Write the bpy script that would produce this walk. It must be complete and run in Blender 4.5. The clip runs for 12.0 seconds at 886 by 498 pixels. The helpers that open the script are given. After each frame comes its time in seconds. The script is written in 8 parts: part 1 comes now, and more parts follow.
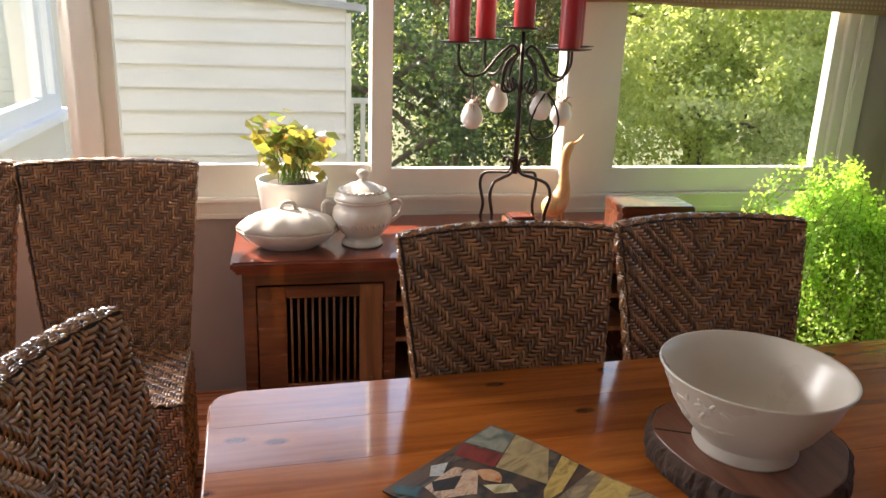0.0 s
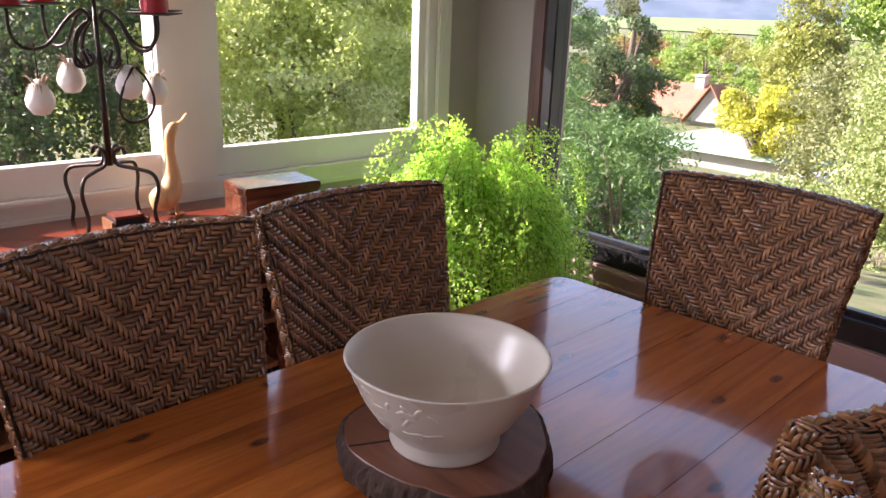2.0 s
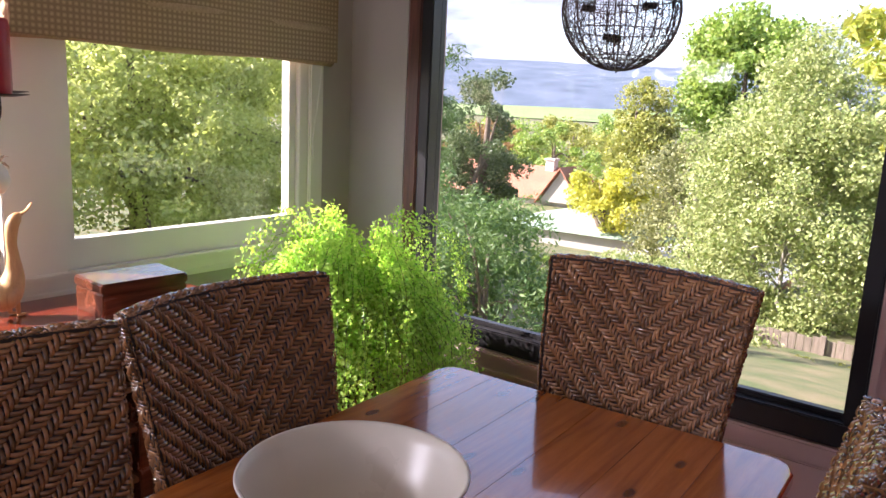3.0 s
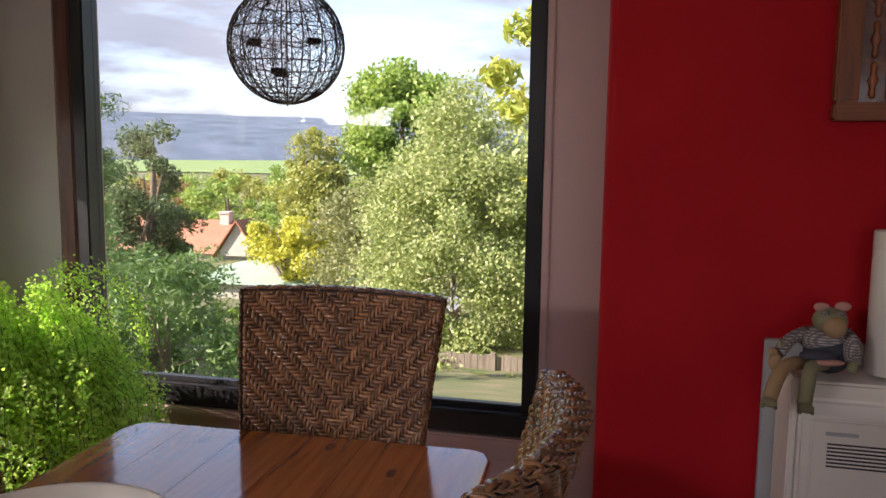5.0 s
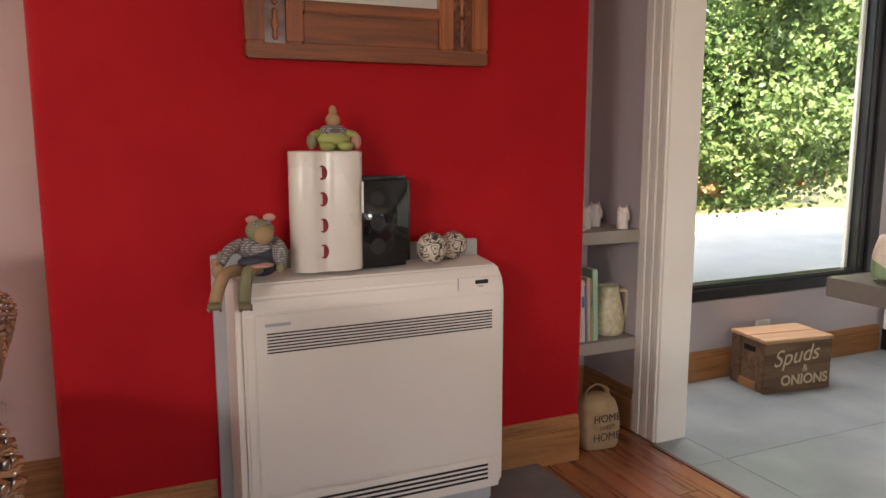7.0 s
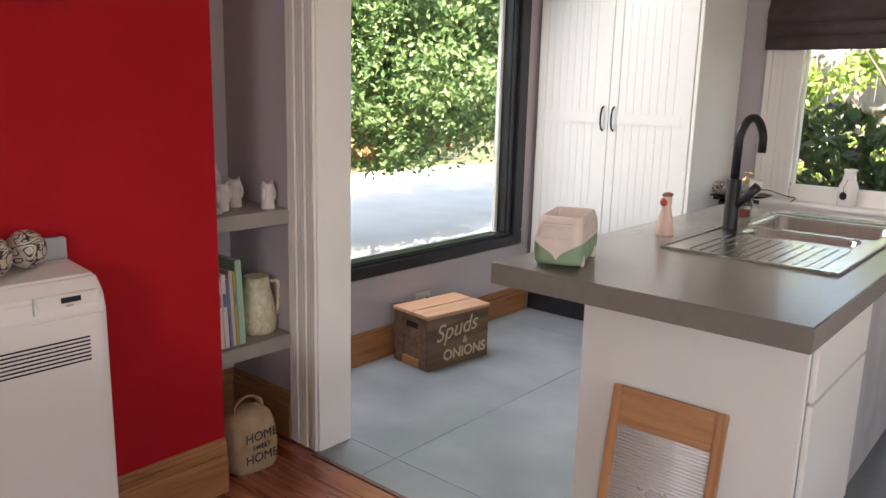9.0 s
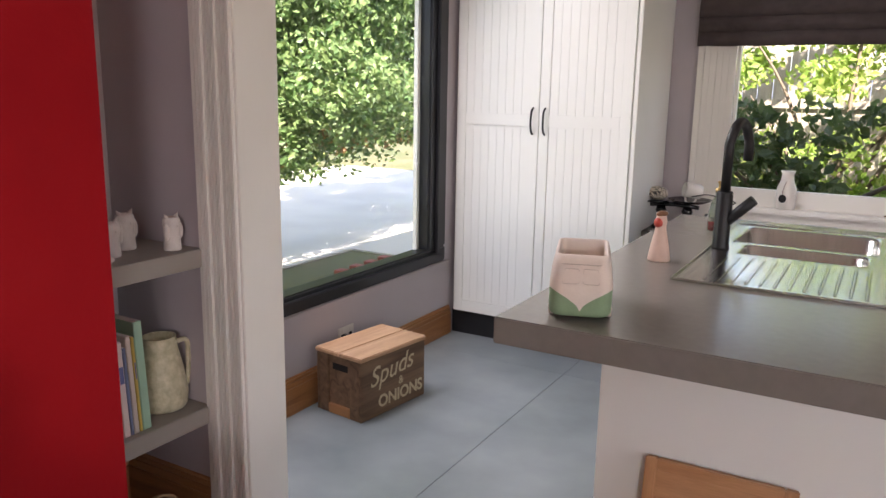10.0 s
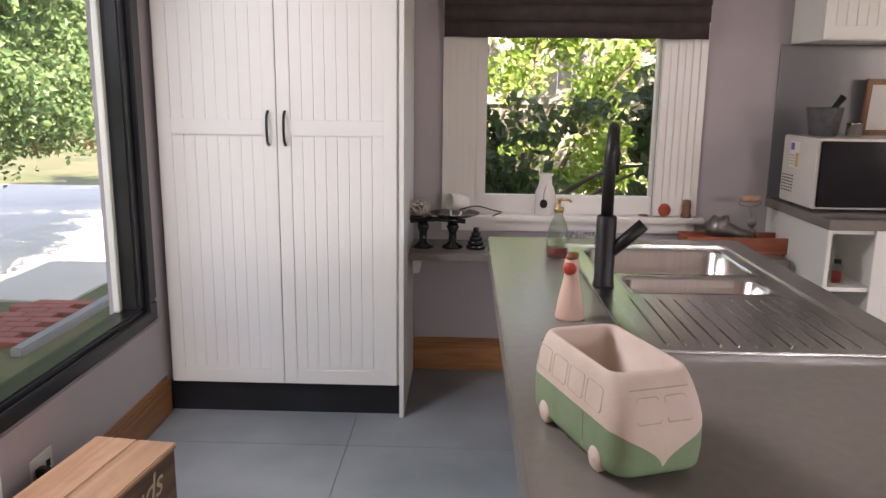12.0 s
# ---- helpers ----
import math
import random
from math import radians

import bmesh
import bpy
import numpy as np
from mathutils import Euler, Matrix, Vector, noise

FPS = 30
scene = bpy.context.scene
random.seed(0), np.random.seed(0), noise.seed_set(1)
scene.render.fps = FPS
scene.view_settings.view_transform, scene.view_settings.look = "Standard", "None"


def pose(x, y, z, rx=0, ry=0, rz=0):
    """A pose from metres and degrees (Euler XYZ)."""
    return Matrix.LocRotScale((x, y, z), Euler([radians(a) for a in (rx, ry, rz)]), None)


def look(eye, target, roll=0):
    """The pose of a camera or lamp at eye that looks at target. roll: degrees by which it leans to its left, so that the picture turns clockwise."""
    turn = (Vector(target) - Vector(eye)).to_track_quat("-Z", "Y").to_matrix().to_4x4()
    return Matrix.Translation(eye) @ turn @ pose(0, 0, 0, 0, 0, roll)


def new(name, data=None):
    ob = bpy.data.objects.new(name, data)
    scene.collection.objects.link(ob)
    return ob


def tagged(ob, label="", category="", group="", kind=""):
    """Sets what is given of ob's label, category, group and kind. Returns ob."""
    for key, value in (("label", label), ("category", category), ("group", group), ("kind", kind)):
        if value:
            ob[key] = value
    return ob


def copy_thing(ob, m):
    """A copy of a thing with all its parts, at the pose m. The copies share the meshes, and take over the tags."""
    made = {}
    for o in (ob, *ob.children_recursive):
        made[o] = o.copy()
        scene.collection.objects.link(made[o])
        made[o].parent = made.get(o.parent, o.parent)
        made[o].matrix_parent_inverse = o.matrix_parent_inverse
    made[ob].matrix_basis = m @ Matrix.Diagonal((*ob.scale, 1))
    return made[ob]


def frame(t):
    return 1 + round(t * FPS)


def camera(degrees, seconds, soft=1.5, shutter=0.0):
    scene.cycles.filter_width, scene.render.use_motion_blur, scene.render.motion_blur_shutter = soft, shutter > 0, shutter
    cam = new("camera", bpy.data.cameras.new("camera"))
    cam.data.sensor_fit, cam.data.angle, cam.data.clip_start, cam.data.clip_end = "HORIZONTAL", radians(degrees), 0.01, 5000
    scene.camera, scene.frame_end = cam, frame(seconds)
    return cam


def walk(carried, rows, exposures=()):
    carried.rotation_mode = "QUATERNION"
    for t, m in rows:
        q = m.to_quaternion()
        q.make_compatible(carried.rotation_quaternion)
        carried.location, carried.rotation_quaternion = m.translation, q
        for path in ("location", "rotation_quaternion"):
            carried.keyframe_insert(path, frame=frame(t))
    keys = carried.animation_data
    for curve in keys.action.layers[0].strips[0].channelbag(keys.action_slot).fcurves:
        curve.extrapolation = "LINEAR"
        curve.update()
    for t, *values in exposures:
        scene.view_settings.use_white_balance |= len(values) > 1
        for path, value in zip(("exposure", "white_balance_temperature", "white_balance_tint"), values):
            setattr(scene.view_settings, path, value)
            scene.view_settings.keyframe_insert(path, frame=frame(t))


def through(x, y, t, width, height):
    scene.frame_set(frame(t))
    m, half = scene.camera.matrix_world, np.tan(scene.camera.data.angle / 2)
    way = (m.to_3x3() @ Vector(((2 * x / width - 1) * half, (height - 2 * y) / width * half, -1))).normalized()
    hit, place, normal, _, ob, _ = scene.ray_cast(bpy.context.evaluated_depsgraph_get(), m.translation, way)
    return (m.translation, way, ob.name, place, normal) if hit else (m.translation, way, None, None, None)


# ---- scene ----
cam = camera(60.43, 12.0)
ROWS = [  # seconds, eye, turn in degrees
    (0.0, 0.009, 0.06, 1.605, 73.11, -1.98, -11.47),
    (0.5, -0.032, 0.132, 1.579, 73.17, -1.74, -15.62),
    (1.0, -0.05, 0.172, 1.554, 73.35, -1.8, -25.48),
    (1.5, 0.002, 0.244, 1.548, 72.97, -1.88, -35.02),
    (2.0, 0.059, 0.354, 1.558, 72.39, -1.98, -41.73),
    (2.5, 0.095, 0.42, 1.55, 74.75, -2.12, -47.18),
    (2.7, 0.092, 0.442, 1.555, 76.97, -2.25, -49.0),
    (4.3, 0.111, 0.594, 1.5, 83.5, -1.4, -66.52),
    (4.5, 0.139, 0.584, 1.493, 83.5, -1.2, -69.29),
    (5.0, 0.089, 0.498, 1.486, 83.46, -0.75, -76.31),
    (5.5, 0.041, 0.412, 1.466, 83.42, -0.57, -83.56),
    (6.0, 0.007, 0.367, 1.448, 83.31, -0.73, -92.44),
    (6.5, -0.044, 0.388, 1.406, 83.47, -0.3, -103.65),
    (7.0, -0.094, 0.409, 1.381, 81.19, 0.05, -114.4),
    (7.5, -0.14, 0.41, 1.378, 79.51, 0.34, -124.35),
    (7.7, -0.138, 0.38, 1.4, 78.97, 0.15, -127.68),
    (9.3, 0.469, -0.056, 1.405, 78.26, -1.11, -141.86),
    (9.5, 0.574, -0.098, 1.408, 78.23, -0.72, -143.89),
    (10.0, 0.898, -0.239, 1.415, 78.27, -0.99, -149.85),
    (10.5, 1.226, -0.326, 1.399, 78.44, -0.96, -156.82),
    (11.0, 1.475, -0.455, 1.41, 78.53, -0.63, -165.41),
    (11.5, 1.612, -0.669, 1.43, 78.21, -0.62, -172.67),
    (12.0, 1.738, -0.888, 1.422, 78.31, -0.68, -178.29),
]
EXPOSURES = [(0.0, 2.0, 7000, 18), (1.5, 1.95, 6500, 28), (2.7, 1.95, 6300, 33), (4.3, 1.5, 6650, 26), (5.5, 1.42, 6800, 25), (6.5, 2.35, 7400, 22), (7.5, 2.68, 7150, 22), (9.3, 2.5, 6700, 24), (12.0, 2.2, 6850, 29)]
walk(cam, [(t, pose(x, y, z, rx, ry, rz)) for t, x, y, z, rx, ry, rz in ROWS], EXPOSURES)

# ---- light ----
SUN_EL, SUN_AZ = 35.5, -38.0      # degrees above the horizon; from +y towards +x
world = bpy.data.worlds.new("sky_world")
scene.world = world
world.use_nodes = True
wn, wl = world.node_tree.nodes, world.node_tree.links
wn.clear()
w_out, w_bg, w_sky = wn.new("ShaderNodeOutputWorld"), wn.new("ShaderNodeBackground"), wn.new("ShaderNodeTexSky")
w_sky.sky_type, w_sky.sun_disc = "NISHITA", False
w_sky.sun_elevation, w_sky.sun_rotation = radians(SUN_EL), radians(SUN_AZ)
w_co, w_map, w_noise, w_ramp, w_mix = (wn.new("ShaderNodeTexCoord"), wn.new("ShaderNodeMapping"), wn.new("ShaderNodeTexNoise"),
                                       wn.new("ShaderNodeValToRGB"), wn.new("ShaderNodeMixRGB"))
w_map.inputs["Scale"].default_value = (1.5, 1.5, 6.5)
w_map.inputs["Location"].default_value = (0.35, 0.2, 0.1)
w_noise.inputs["Scale"].default_value, w_noise.inputs["Detail"].default_value, w_noise.inputs["Roughness"].default_value = 2.2, 7.0, 0.55
w_ramp.color_ramp.elements[0].position, w_ramp.color_ramp.elements[1].position = 0.40, 0.60
w_noise2, w_cloud = wn.new("ShaderNodeTexNoise"), wn.new("ShaderNodeMixRGB")
w_noise2.inputs["Scale"].default_value, w_noise2.inputs["Detail"].default_value = 3.1, 6.0
w_cloud.inputs[1].default_value, w_cloud.inputs[2].default_value = (0.85, 1.1, 1.65, 1), (2.3, 2.4, 2.6, 1)
w_bg.inputs["Strength"].default_value = 0.15
wl.new(w_co.outputs["Generated"], w_map.inputs["Vector"])
wl.new(w_map.outputs[0], w_noise.inputs["Vector"])
wl.new(w_map.outputs[0], w_noise2.inputs["Vector"])
wl.new(w_noise.outputs["Fac"], w_ramp.inputs["Fac"])
wl.new(w_noise2.outputs["Fac"], w_cloud.inputs[0])
wl.new(w_ramp.outputs["Color"], w_mix.inputs[0])
wl.new(w_sky.outputs["Color"], w_mix.inputs[1])
wl.new(w_cloud.outputs["Color"], w_mix.inputs[2])
wl.new(w_mix.outputs["Color"], w_bg.inputs["Color"])
wl.new(w_bg.outputs[0], w_out.inputs["Surface"])

sun = new("sun", bpy.data.lights.new("sun", "SUN"))
sun.data.energy, sun.data.angle, sun.data.color = 5.0, radians(0.6), (1.0, 0.93, 0.82)
el, az = radians(SUN_EL), radians(SUN_AZ)
sun.matrix_world = look((math.sin(az) * math.cos(el) * 30, math.cos(az) * math.cos(el) * 30, math.sin(el) * 30), (0, 0, 0))


def window_light(name, eye, target, width, height, power, color=(0.93, 0.97, 1.0)):
    """An area lamp added out of view at an opening, to boost the daylight there."""
    ob = new(name, bpy.data.lights.new(name, "AREA"))
    ob.data.shape, ob.data.size, ob.data.size_y = "RECTANGLE", width, height
    ob.data.energy, ob.data.color = power, color
    ob.matrix_world = look(eye, target)
    return ob


window_light("daylight_boost_kitchen_east", (3.0, -2.65, 2.2), (1.6, -2.25, 0.0), 1.0, 0.45, 7.5)
# Fill from an invented opening in the unseen west wall.
window_light("west_fill", (-2.5, -0.6, 1.5), (2.0, -0.6, 1.0), 1.8, 1.4, 3.0)
window_light("daylight_boost_north_west", (-1.40, 3.22, 1.94), (1.4, -1.2, 0.4), 1.1, 0.2, 13)


# ---- materials ----
def nodes_of(name, rough=0.6, metal=0.0, spec=0.5):
    m = bpy.data.materials.new(name)
    m.use_nodes = True
    n, l = m.node_tree.nodes, m.node_tree.links
    b = n["Principled BSDF"]
    b.inputs["Roughness"].default_value, b.inputs["Metallic"].default_value = rough, metal
    b.inputs["Specular IOR Level"].default_value = spec
    return m, n, l, b


def mat(name, c1, c2=None, rough=0.6, metal=0.0, scale=6.0, bump=0.1, fine=120.0, stretch=(1, 1, 1), spec=0.5, rough_var=0.12, island=0.0, obj=0.0, coat=0.0):
    """A surface with slow stains between two colours, fine grain and relief."""
    c2 = c2 or tuple(v * 0.8 for v in c1)
    m, n, l, b = nodes_of(name, rough, metal, spec)
    co, mp = n.new("ShaderNodeTexCoord"), n.new("ShaderNodeMapping")
    mp.inputs["Scale"].default_value = stretch
    l.new(co.outputs["Object"], mp.inputs["Vector"])
    big, small = n.new("ShaderNodeTexNoise"), n.new("ShaderNodeTexNoise")
    big.inputs["Scale"].default_value, big.inputs["Detail"].default_value = scale, 5.0
    small.inputs["Scale"].default_value, small.inputs["Detail"].default_value = fine, 3.0
    l.new(mp.outputs[0], big.inputs["Vector"])
    l.new(mp.outputs[0], small.inputs["Vector"])
    mix = n.new("ShaderNodeMixRGB")
    mix.inputs[1].default_value, mix.inputs[2].default_value = (*c1, 1), (*c2, 1)
    rng = n.new("ShaderNodeMapRange")
    rng.inputs[1].default_value, rng.inputs[2].default_value = 0.3, 0.7
    l.new(big.outputs["Fac"], rng.inputs[0])
    l.new(rng.outputs[0], mix.inputs[0])
    last = mix.outputs[0]
    if island or obj:
        hsv = n.new("ShaderNodeHueSaturation")
        rnd = n.new("ShaderNodeNewGeometry") if island else n.new("ShaderNodeObjectInfo")
        r2 = n.new("ShaderNodeMapRange")
        amt = island or obj
        r2.inputs[3].default_value, r2.inputs[4].default_value = 1 - amt, 1 + amt
        l.new(rnd.outputs["Random Per Island" if island else "Random"], r2.inputs[0])
        l.new(r2.outputs[0], hsv.inputs["Value"])
        l.new(last, hsv.inputs["Color"])
        last = hsv.outputs[0]
    l.new(last, b.inputs["Base Color"])
    rr = n.new("ShaderNodeMapRange")
    rr.inputs[3].default_value, rr.inputs[4].default_value = max(0.02, rough - rough_var), min(1, rough + rough_var)
    l.new(big.outputs["Fac"], rr.inputs[0])
    l.new(rr.outputs[0], b.inputs["Roughness"])
    if coat:
        b.inputs["Coat Weight"].default_value, b.inputs["Coat Roughness"].default_value = coat, 0.08
    if bump:
        bp = n.new("ShaderNodeBump")
        bp.inputs["Strength"].default_value, bp.inputs["Distance"].default_value = bump, 0.004
        l.new(small.outputs["Fac"], bp.inputs["Height"])
        l.new(bp.outputs[0], b.inputs["Normal"])
    return m


def wood(name, light, dark, axis="x", rings=14.0, rough=0.35, knots=False, obj=0.12, coat=0.0, coat_ior=1.5, bump=0.12, far=40.0):
    """Timber: long grain along one axis, darker streaks, knots where wanted."""
    m, n, l, b = nodes_of(name, rough)
    co, mp = n.new("ShaderNodeTexCoord"), n.new("ShaderNodeMapping")
    info = n.new("ShaderNodeObjectInfo")
    s = {"x": (0.9, 11, 11), "y": (11, 0.9, 11), "z": (11, 11, 0.9)}[axis]
    mp.inputs["Scale"].default_value = s
    add = n.new("ShaderNodeVectorMath")
    mul = n.new("ShaderNodeMath")
    mul.operation, mul.inputs[1].default_value = "MULTIPLY", 37.0
    l.new(info.outputs["Random"], mul.inputs[0])
    l.new(co.outputs["Object"], add.inputs[0])
    l.new(mul.outputs[0], add.inputs[1])
    l.new(add.outputs[0], mp.inputs["Vector"])
    grain, fine = n.new("ShaderNodeTexNoise"), n.new("ShaderNodeTexNoise")
    grain.inputs["Scale"].default_value, grain.inputs["Detail"].default_value, grain.inputs["Distortion"].default_value = rings / 7.0, 6.0, 1.2
    fine.inputs["Scale"].default_value, fine.inputs["Detail"].default_value = far, 4.0
    l.new(mp.outputs[0], grain.inputs["Vector"])
    l.new(mp.outputs[0], fine.inputs["Vector"])
    ramp = n.new("ShaderNodeValToRGB")
    ramp.color_ramp.elements[0].position, ramp.color_ramp.elements[1].position = 0.32, 0.66
    ramp.color_ramp.elements[0].color, ramp.color_ramp.elements[1].color = (*dark, 1), (*light, 1)
    l.new(grain.outputs["Fac"], ramp.inputs["Fac"])
    mix = n.new("ShaderNodeMixRGB")
    mix.blend_type, mix.inputs[0].default_value = "MULTIPLY", 0.35
    l.new(ramp.outputs[0], mix.inputs[1])
    l.new(fine.outputs["Fac"], mix.inputs[2])
    hsv = n.new("ShaderNodeHueSaturation")
    r2 = n.new("ShaderNodeMapRange")
    r2.inputs[3].default_value, r2.inputs[4].default_value = 1.25 - obj, 1.25 + obj
    l.new(info.outputs["Random"], r2.inputs[0])
    l.new(r2.outputs[0], hsv.inputs["Value"])
    last = mix.outputs[0]
    if knots:
        vor = n.new("ShaderNodeTexVoronoi")
        vor.voronoi_dimensions = "2D"
        vor.inputs["Scale"].default_value = 3.4
        mp2 = n.new("ShaderNodeMapping")
        mp2.inputs["Scale"].default_value = (0.8, 1.7, 1.0) if axis == "x" else (1.7, 0.8, 1.0)
        l.new(add.outputs[0], mp2.inputs["Vector"])
        l.new(mp2.outputs[0], vor.inputs["Vector"])
        kr = n.new("ShaderNodeValToRGB")
        kr.color_ramp.elements[0].position, kr.color_ramp.elements[1].position = 0.04, 0.085
        kr.color_ramp.elements[0].color, kr.color_ramp.elements[1].color = (0.22, 0.12, 0.06, 1), (1, 1, 1, 1)
        l.new(vor.outputs["Distance"], kr.inputs["Fac"])
        km = n.new("ShaderNodeMixRGB")
        km.blend_type, km.inputs[0].default_value = "MULTIPLY", 0.85
        l.new(last, km.inputs[1])
        l.new(kr.outputs[0], km.inputs[2])
        last = km.outputs[0]
    l.new(last, hsv.inputs["Color"])
    l.new(hsv.outputs[0], b.inputs["Base Color"])
    rr = n.new("ShaderNodeMapRange")
    rr.inputs[3].default_value, rr.inputs[4].default_value = max(0.03, rough - 0.1), min(1, rough + 0.1)
    l.new(grain.outputs["Fac"], rr.inputs[0])
    l.new(rr.outputs[0], b.inputs["Roughness"])
    if coat:
        b.inputs["Coat Weight"].default_value, b.inputs["Coat Roughness"].default_value, b.inputs["Coat IOR"].default_value = coat, 0.06, coat_ior
    bp = n.new("ShaderNodeBump")
    bp.inputs["Strength"].default_value, bp.inputs["Distance"].default_value = bump, 0.003
    l.new(fine.outputs["Fac"], bp.inputs["Height"])
    l.new(bp.outputs[0], b.inputs["Normal"])
    return m


def leaf_mat(name, c1, c2, gloss=0.45, through=0.35):
    """Leaves: two greens mixed leaf by leaf, with light passing through the blade."""
    m, n, l, b = nodes_of(name, gloss)
    geo, mix = n.new("ShaderNodeNewGeometry"), n.new("ShaderNodeMixRGB")
    mix.inputs[1].default_value, mix.inputs[2].default_value = (*c1, 1), (*c2, 1)
    l.new(geo.outputs["Random Per Island"], mix.inputs[0])
    l.new(mix.outputs[0], b.inputs["Base Color"])
    tr, ms = n.new("ShaderNodeBsdfTranslucent"), n.new("ShaderNodeMixShader")
    br = n.new("ShaderNodeHueSaturation")
    br.inputs["Value"].default_value, br.inputs["Saturation"].default_value = 1.5, 1.1
    l.new(mix.outputs[0], br.inputs["Color"])
    l.new(br.outputs[0], tr.inputs["Color"])
    ms.inputs[0].default_value = through
    l.new(b.outputs[0], ms.inputs[1])
    l.new(tr.outputs[0], ms.inputs[2])
    l.new(ms.outputs[0], n["Material Output"].inputs["Surface"])
    return m


def glass_mat(name, tint=(0.96, 0.985, 0.97), gloss=1.0):
    """Clear pane glass: straight through, with a mirror gloss that grows at a slant."""
    m = bpy.data.materials.new(name)
    m.use_nodes = True
    n, l = m.node_tree.nodes, m.node_tree.links
    n.clear()
    out, tr, gl, ms, lw = (n.new("ShaderNodeOutputMaterial"), n.new("ShaderNodeBsdfTransparent"), n.new("ShaderNodeBsdfGlossy"),
                           n.new("ShaderNodeMixShader"), n.new("ShaderNodeLayerWeight"))
    tr.inputs["Color"].default_value = (*tint, 1)
    gl.inputs["Roughness"].default_value = 0.0
    lw.inputs["Blend"].default_value = 0.5
    pw, mu = n.new("ShaderNodeMath"), n.new("ShaderNodeMath")
    pw.operation, pw.inputs[1].default_value = "POWER", 5.0
    mu.operation, mu.inputs[1].default_value, mu.inputs[2].default_value = "MULTIPLY_ADD", 0.9 * gloss, 0.03 * gloss
    l.new(lw.outputs["Facing"], pw.inputs[0])
    l.new(pw.outputs[0], mu.inputs[0])
    l.new(mu.outputs[0], ms.inputs[0])
    l.new(tr.outputs[0], ms.inputs[1])
    l.new(gl.outputs[0], ms.inputs[2])
    l.new(ms.outputs[0], out.inputs["Surface"])
    return m


M_WALL = mat("grey_mauve_wall_paint", (0.43, 0.385, 0.375), (0.40, 0.355, 0.345), 0.75, scale=2.0, bump=0.08, fine=260)
M_WALLK = mat("lilac_grey_wall_paint", (0.46, 0.41, 0.42), (0.43, 0.385, 0.395), 0.7, scale=2.0, bump=0.08, fine=260)
M_PINK = mat("dusty_pink_wall_paint", (0.52, 0.36, 0.33), (0.48, 0.335, 0.31), 0.6, scale=2.0, bump=0.08, fine=260)
M_RED = mat("deep_red_wall_paint", (0.385, 0.007, 0.010), (0.33, 0.005, 0.009), 0.7, scale=2.2, bump=0.35, fine=60, spec=0.15)
M_WHITE = mat("white_gloss_paint", (0.80, 0.77, 0.70), (0.76, 0.73, 0.66), 0.32, scale=3.0, bump=0.04, fine=90)
M_CEIL = mat("white_ceiling_paint", (0.80, 0.79, 0.76), (0.77, 0.76, 0.73), 0.8, scale=1.5, bump=0.05)
M_BLACKF = mat("black_aluminium", (0.018, 0.018, 0.02), (0.03, 0.03, 0.032), 0.35, 0.4, scale=4, bump=0.03)
M_DARKTRIM = wood("dark_red_timber_trim", (0.16, 0.06, 0.045), (0.07, 0.028, 0.022), "z", rough=0.4)
M_GLASS = glass_mat("window_glass", gloss=0.4)
M_FLOOR = wood("jarrah_floorboard", (0.34, 0.105, 0.040), (0.17, 0.045, 0.018), "x", rough=0.28, coat=0.4)
M_TILE = mat("grey_blue_concrete_tile", (0.265, 0.295, 0.30), (0.165, 0.195, 0.20), 0.32, scale=2.4, bump=0.03, fine=140, obj=0.05, rough_var=0.06)
M_GROUT = mat("grey_grout", (0.15, 0.155, 0.155), rough=0.9)
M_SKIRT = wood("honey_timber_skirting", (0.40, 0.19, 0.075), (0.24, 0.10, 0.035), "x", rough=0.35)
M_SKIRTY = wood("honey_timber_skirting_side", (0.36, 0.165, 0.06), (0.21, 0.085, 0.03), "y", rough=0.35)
M_TABLE = wood("polished_pine_table", (0.48, 0.142, 0.022), (0.28, 0.068, 0.010), "x", rough=0.16, knots=True, coat=1.0, coat_ior=1.6, bump=0.05)
M_MAHOG = wood("mahogany", (0.15, 0.048, 0.022), (0.062, 0.021, 0.011), "x", rough=0.25, coat=0.5)
M_MAHOGT = wood("red_mahogany_top", (0.22, 0.045, 0.020), (0.11, 0.022, 0.012), "x", rough=0.2, coat=0.5)
M_BROWNW = wood("brown_timber_front", (0.26, 0.115, 0.048), (0.13, 0.05, 0.02), "z", rough=0.4)
M_WICKER = mat("brown_woven_rattan", (0.33, 0.152, 0.058), (0.168, 0.070, 0.026), 0.22, scale=14, bump=0.1, fine=300, island=0.45, coat=0.9)
# Near-black under the weave puts the gaps' shade into colour; legs share it.
M_WICKERB = mat("rattan_gap_shade_and_legs", (0.035, 0.02, 0.012), rough=0.8)
M_IRON = mat("dark_wrought_iron", (0.035, 0.03, 0.026), (0.06, 0.045, 0.035), 0.45, 0.8, scale=30, bump=0.2, fine=200)
M_CANDLE = mat("crimson_candle_wax", (0.36, 0.008, 0.014), (0.30, 0.006, 0.012), 0.4, scale=8, bump=0.03)
M_CHINA = mat("glazed_white_china", (0.74, 0.70, 0.63), (0.68, 0.64, 0.57), 0.18, scale=6, bump=0.05, fine=60)
M_BOWL = mat("cream_glazed_bowl", (0.64, 0.59, 0.51), (0.60, 0.55, 0.47), 0.30, scale=4, bump=0.02)
M_STONE = mat("taupe_stone_benchtop", (0.215, 0.195, 0.17), (0.195, 0.178, 0.155), 0.22, scale=40, bump=0.02, fine=500, rough_var=0.05)
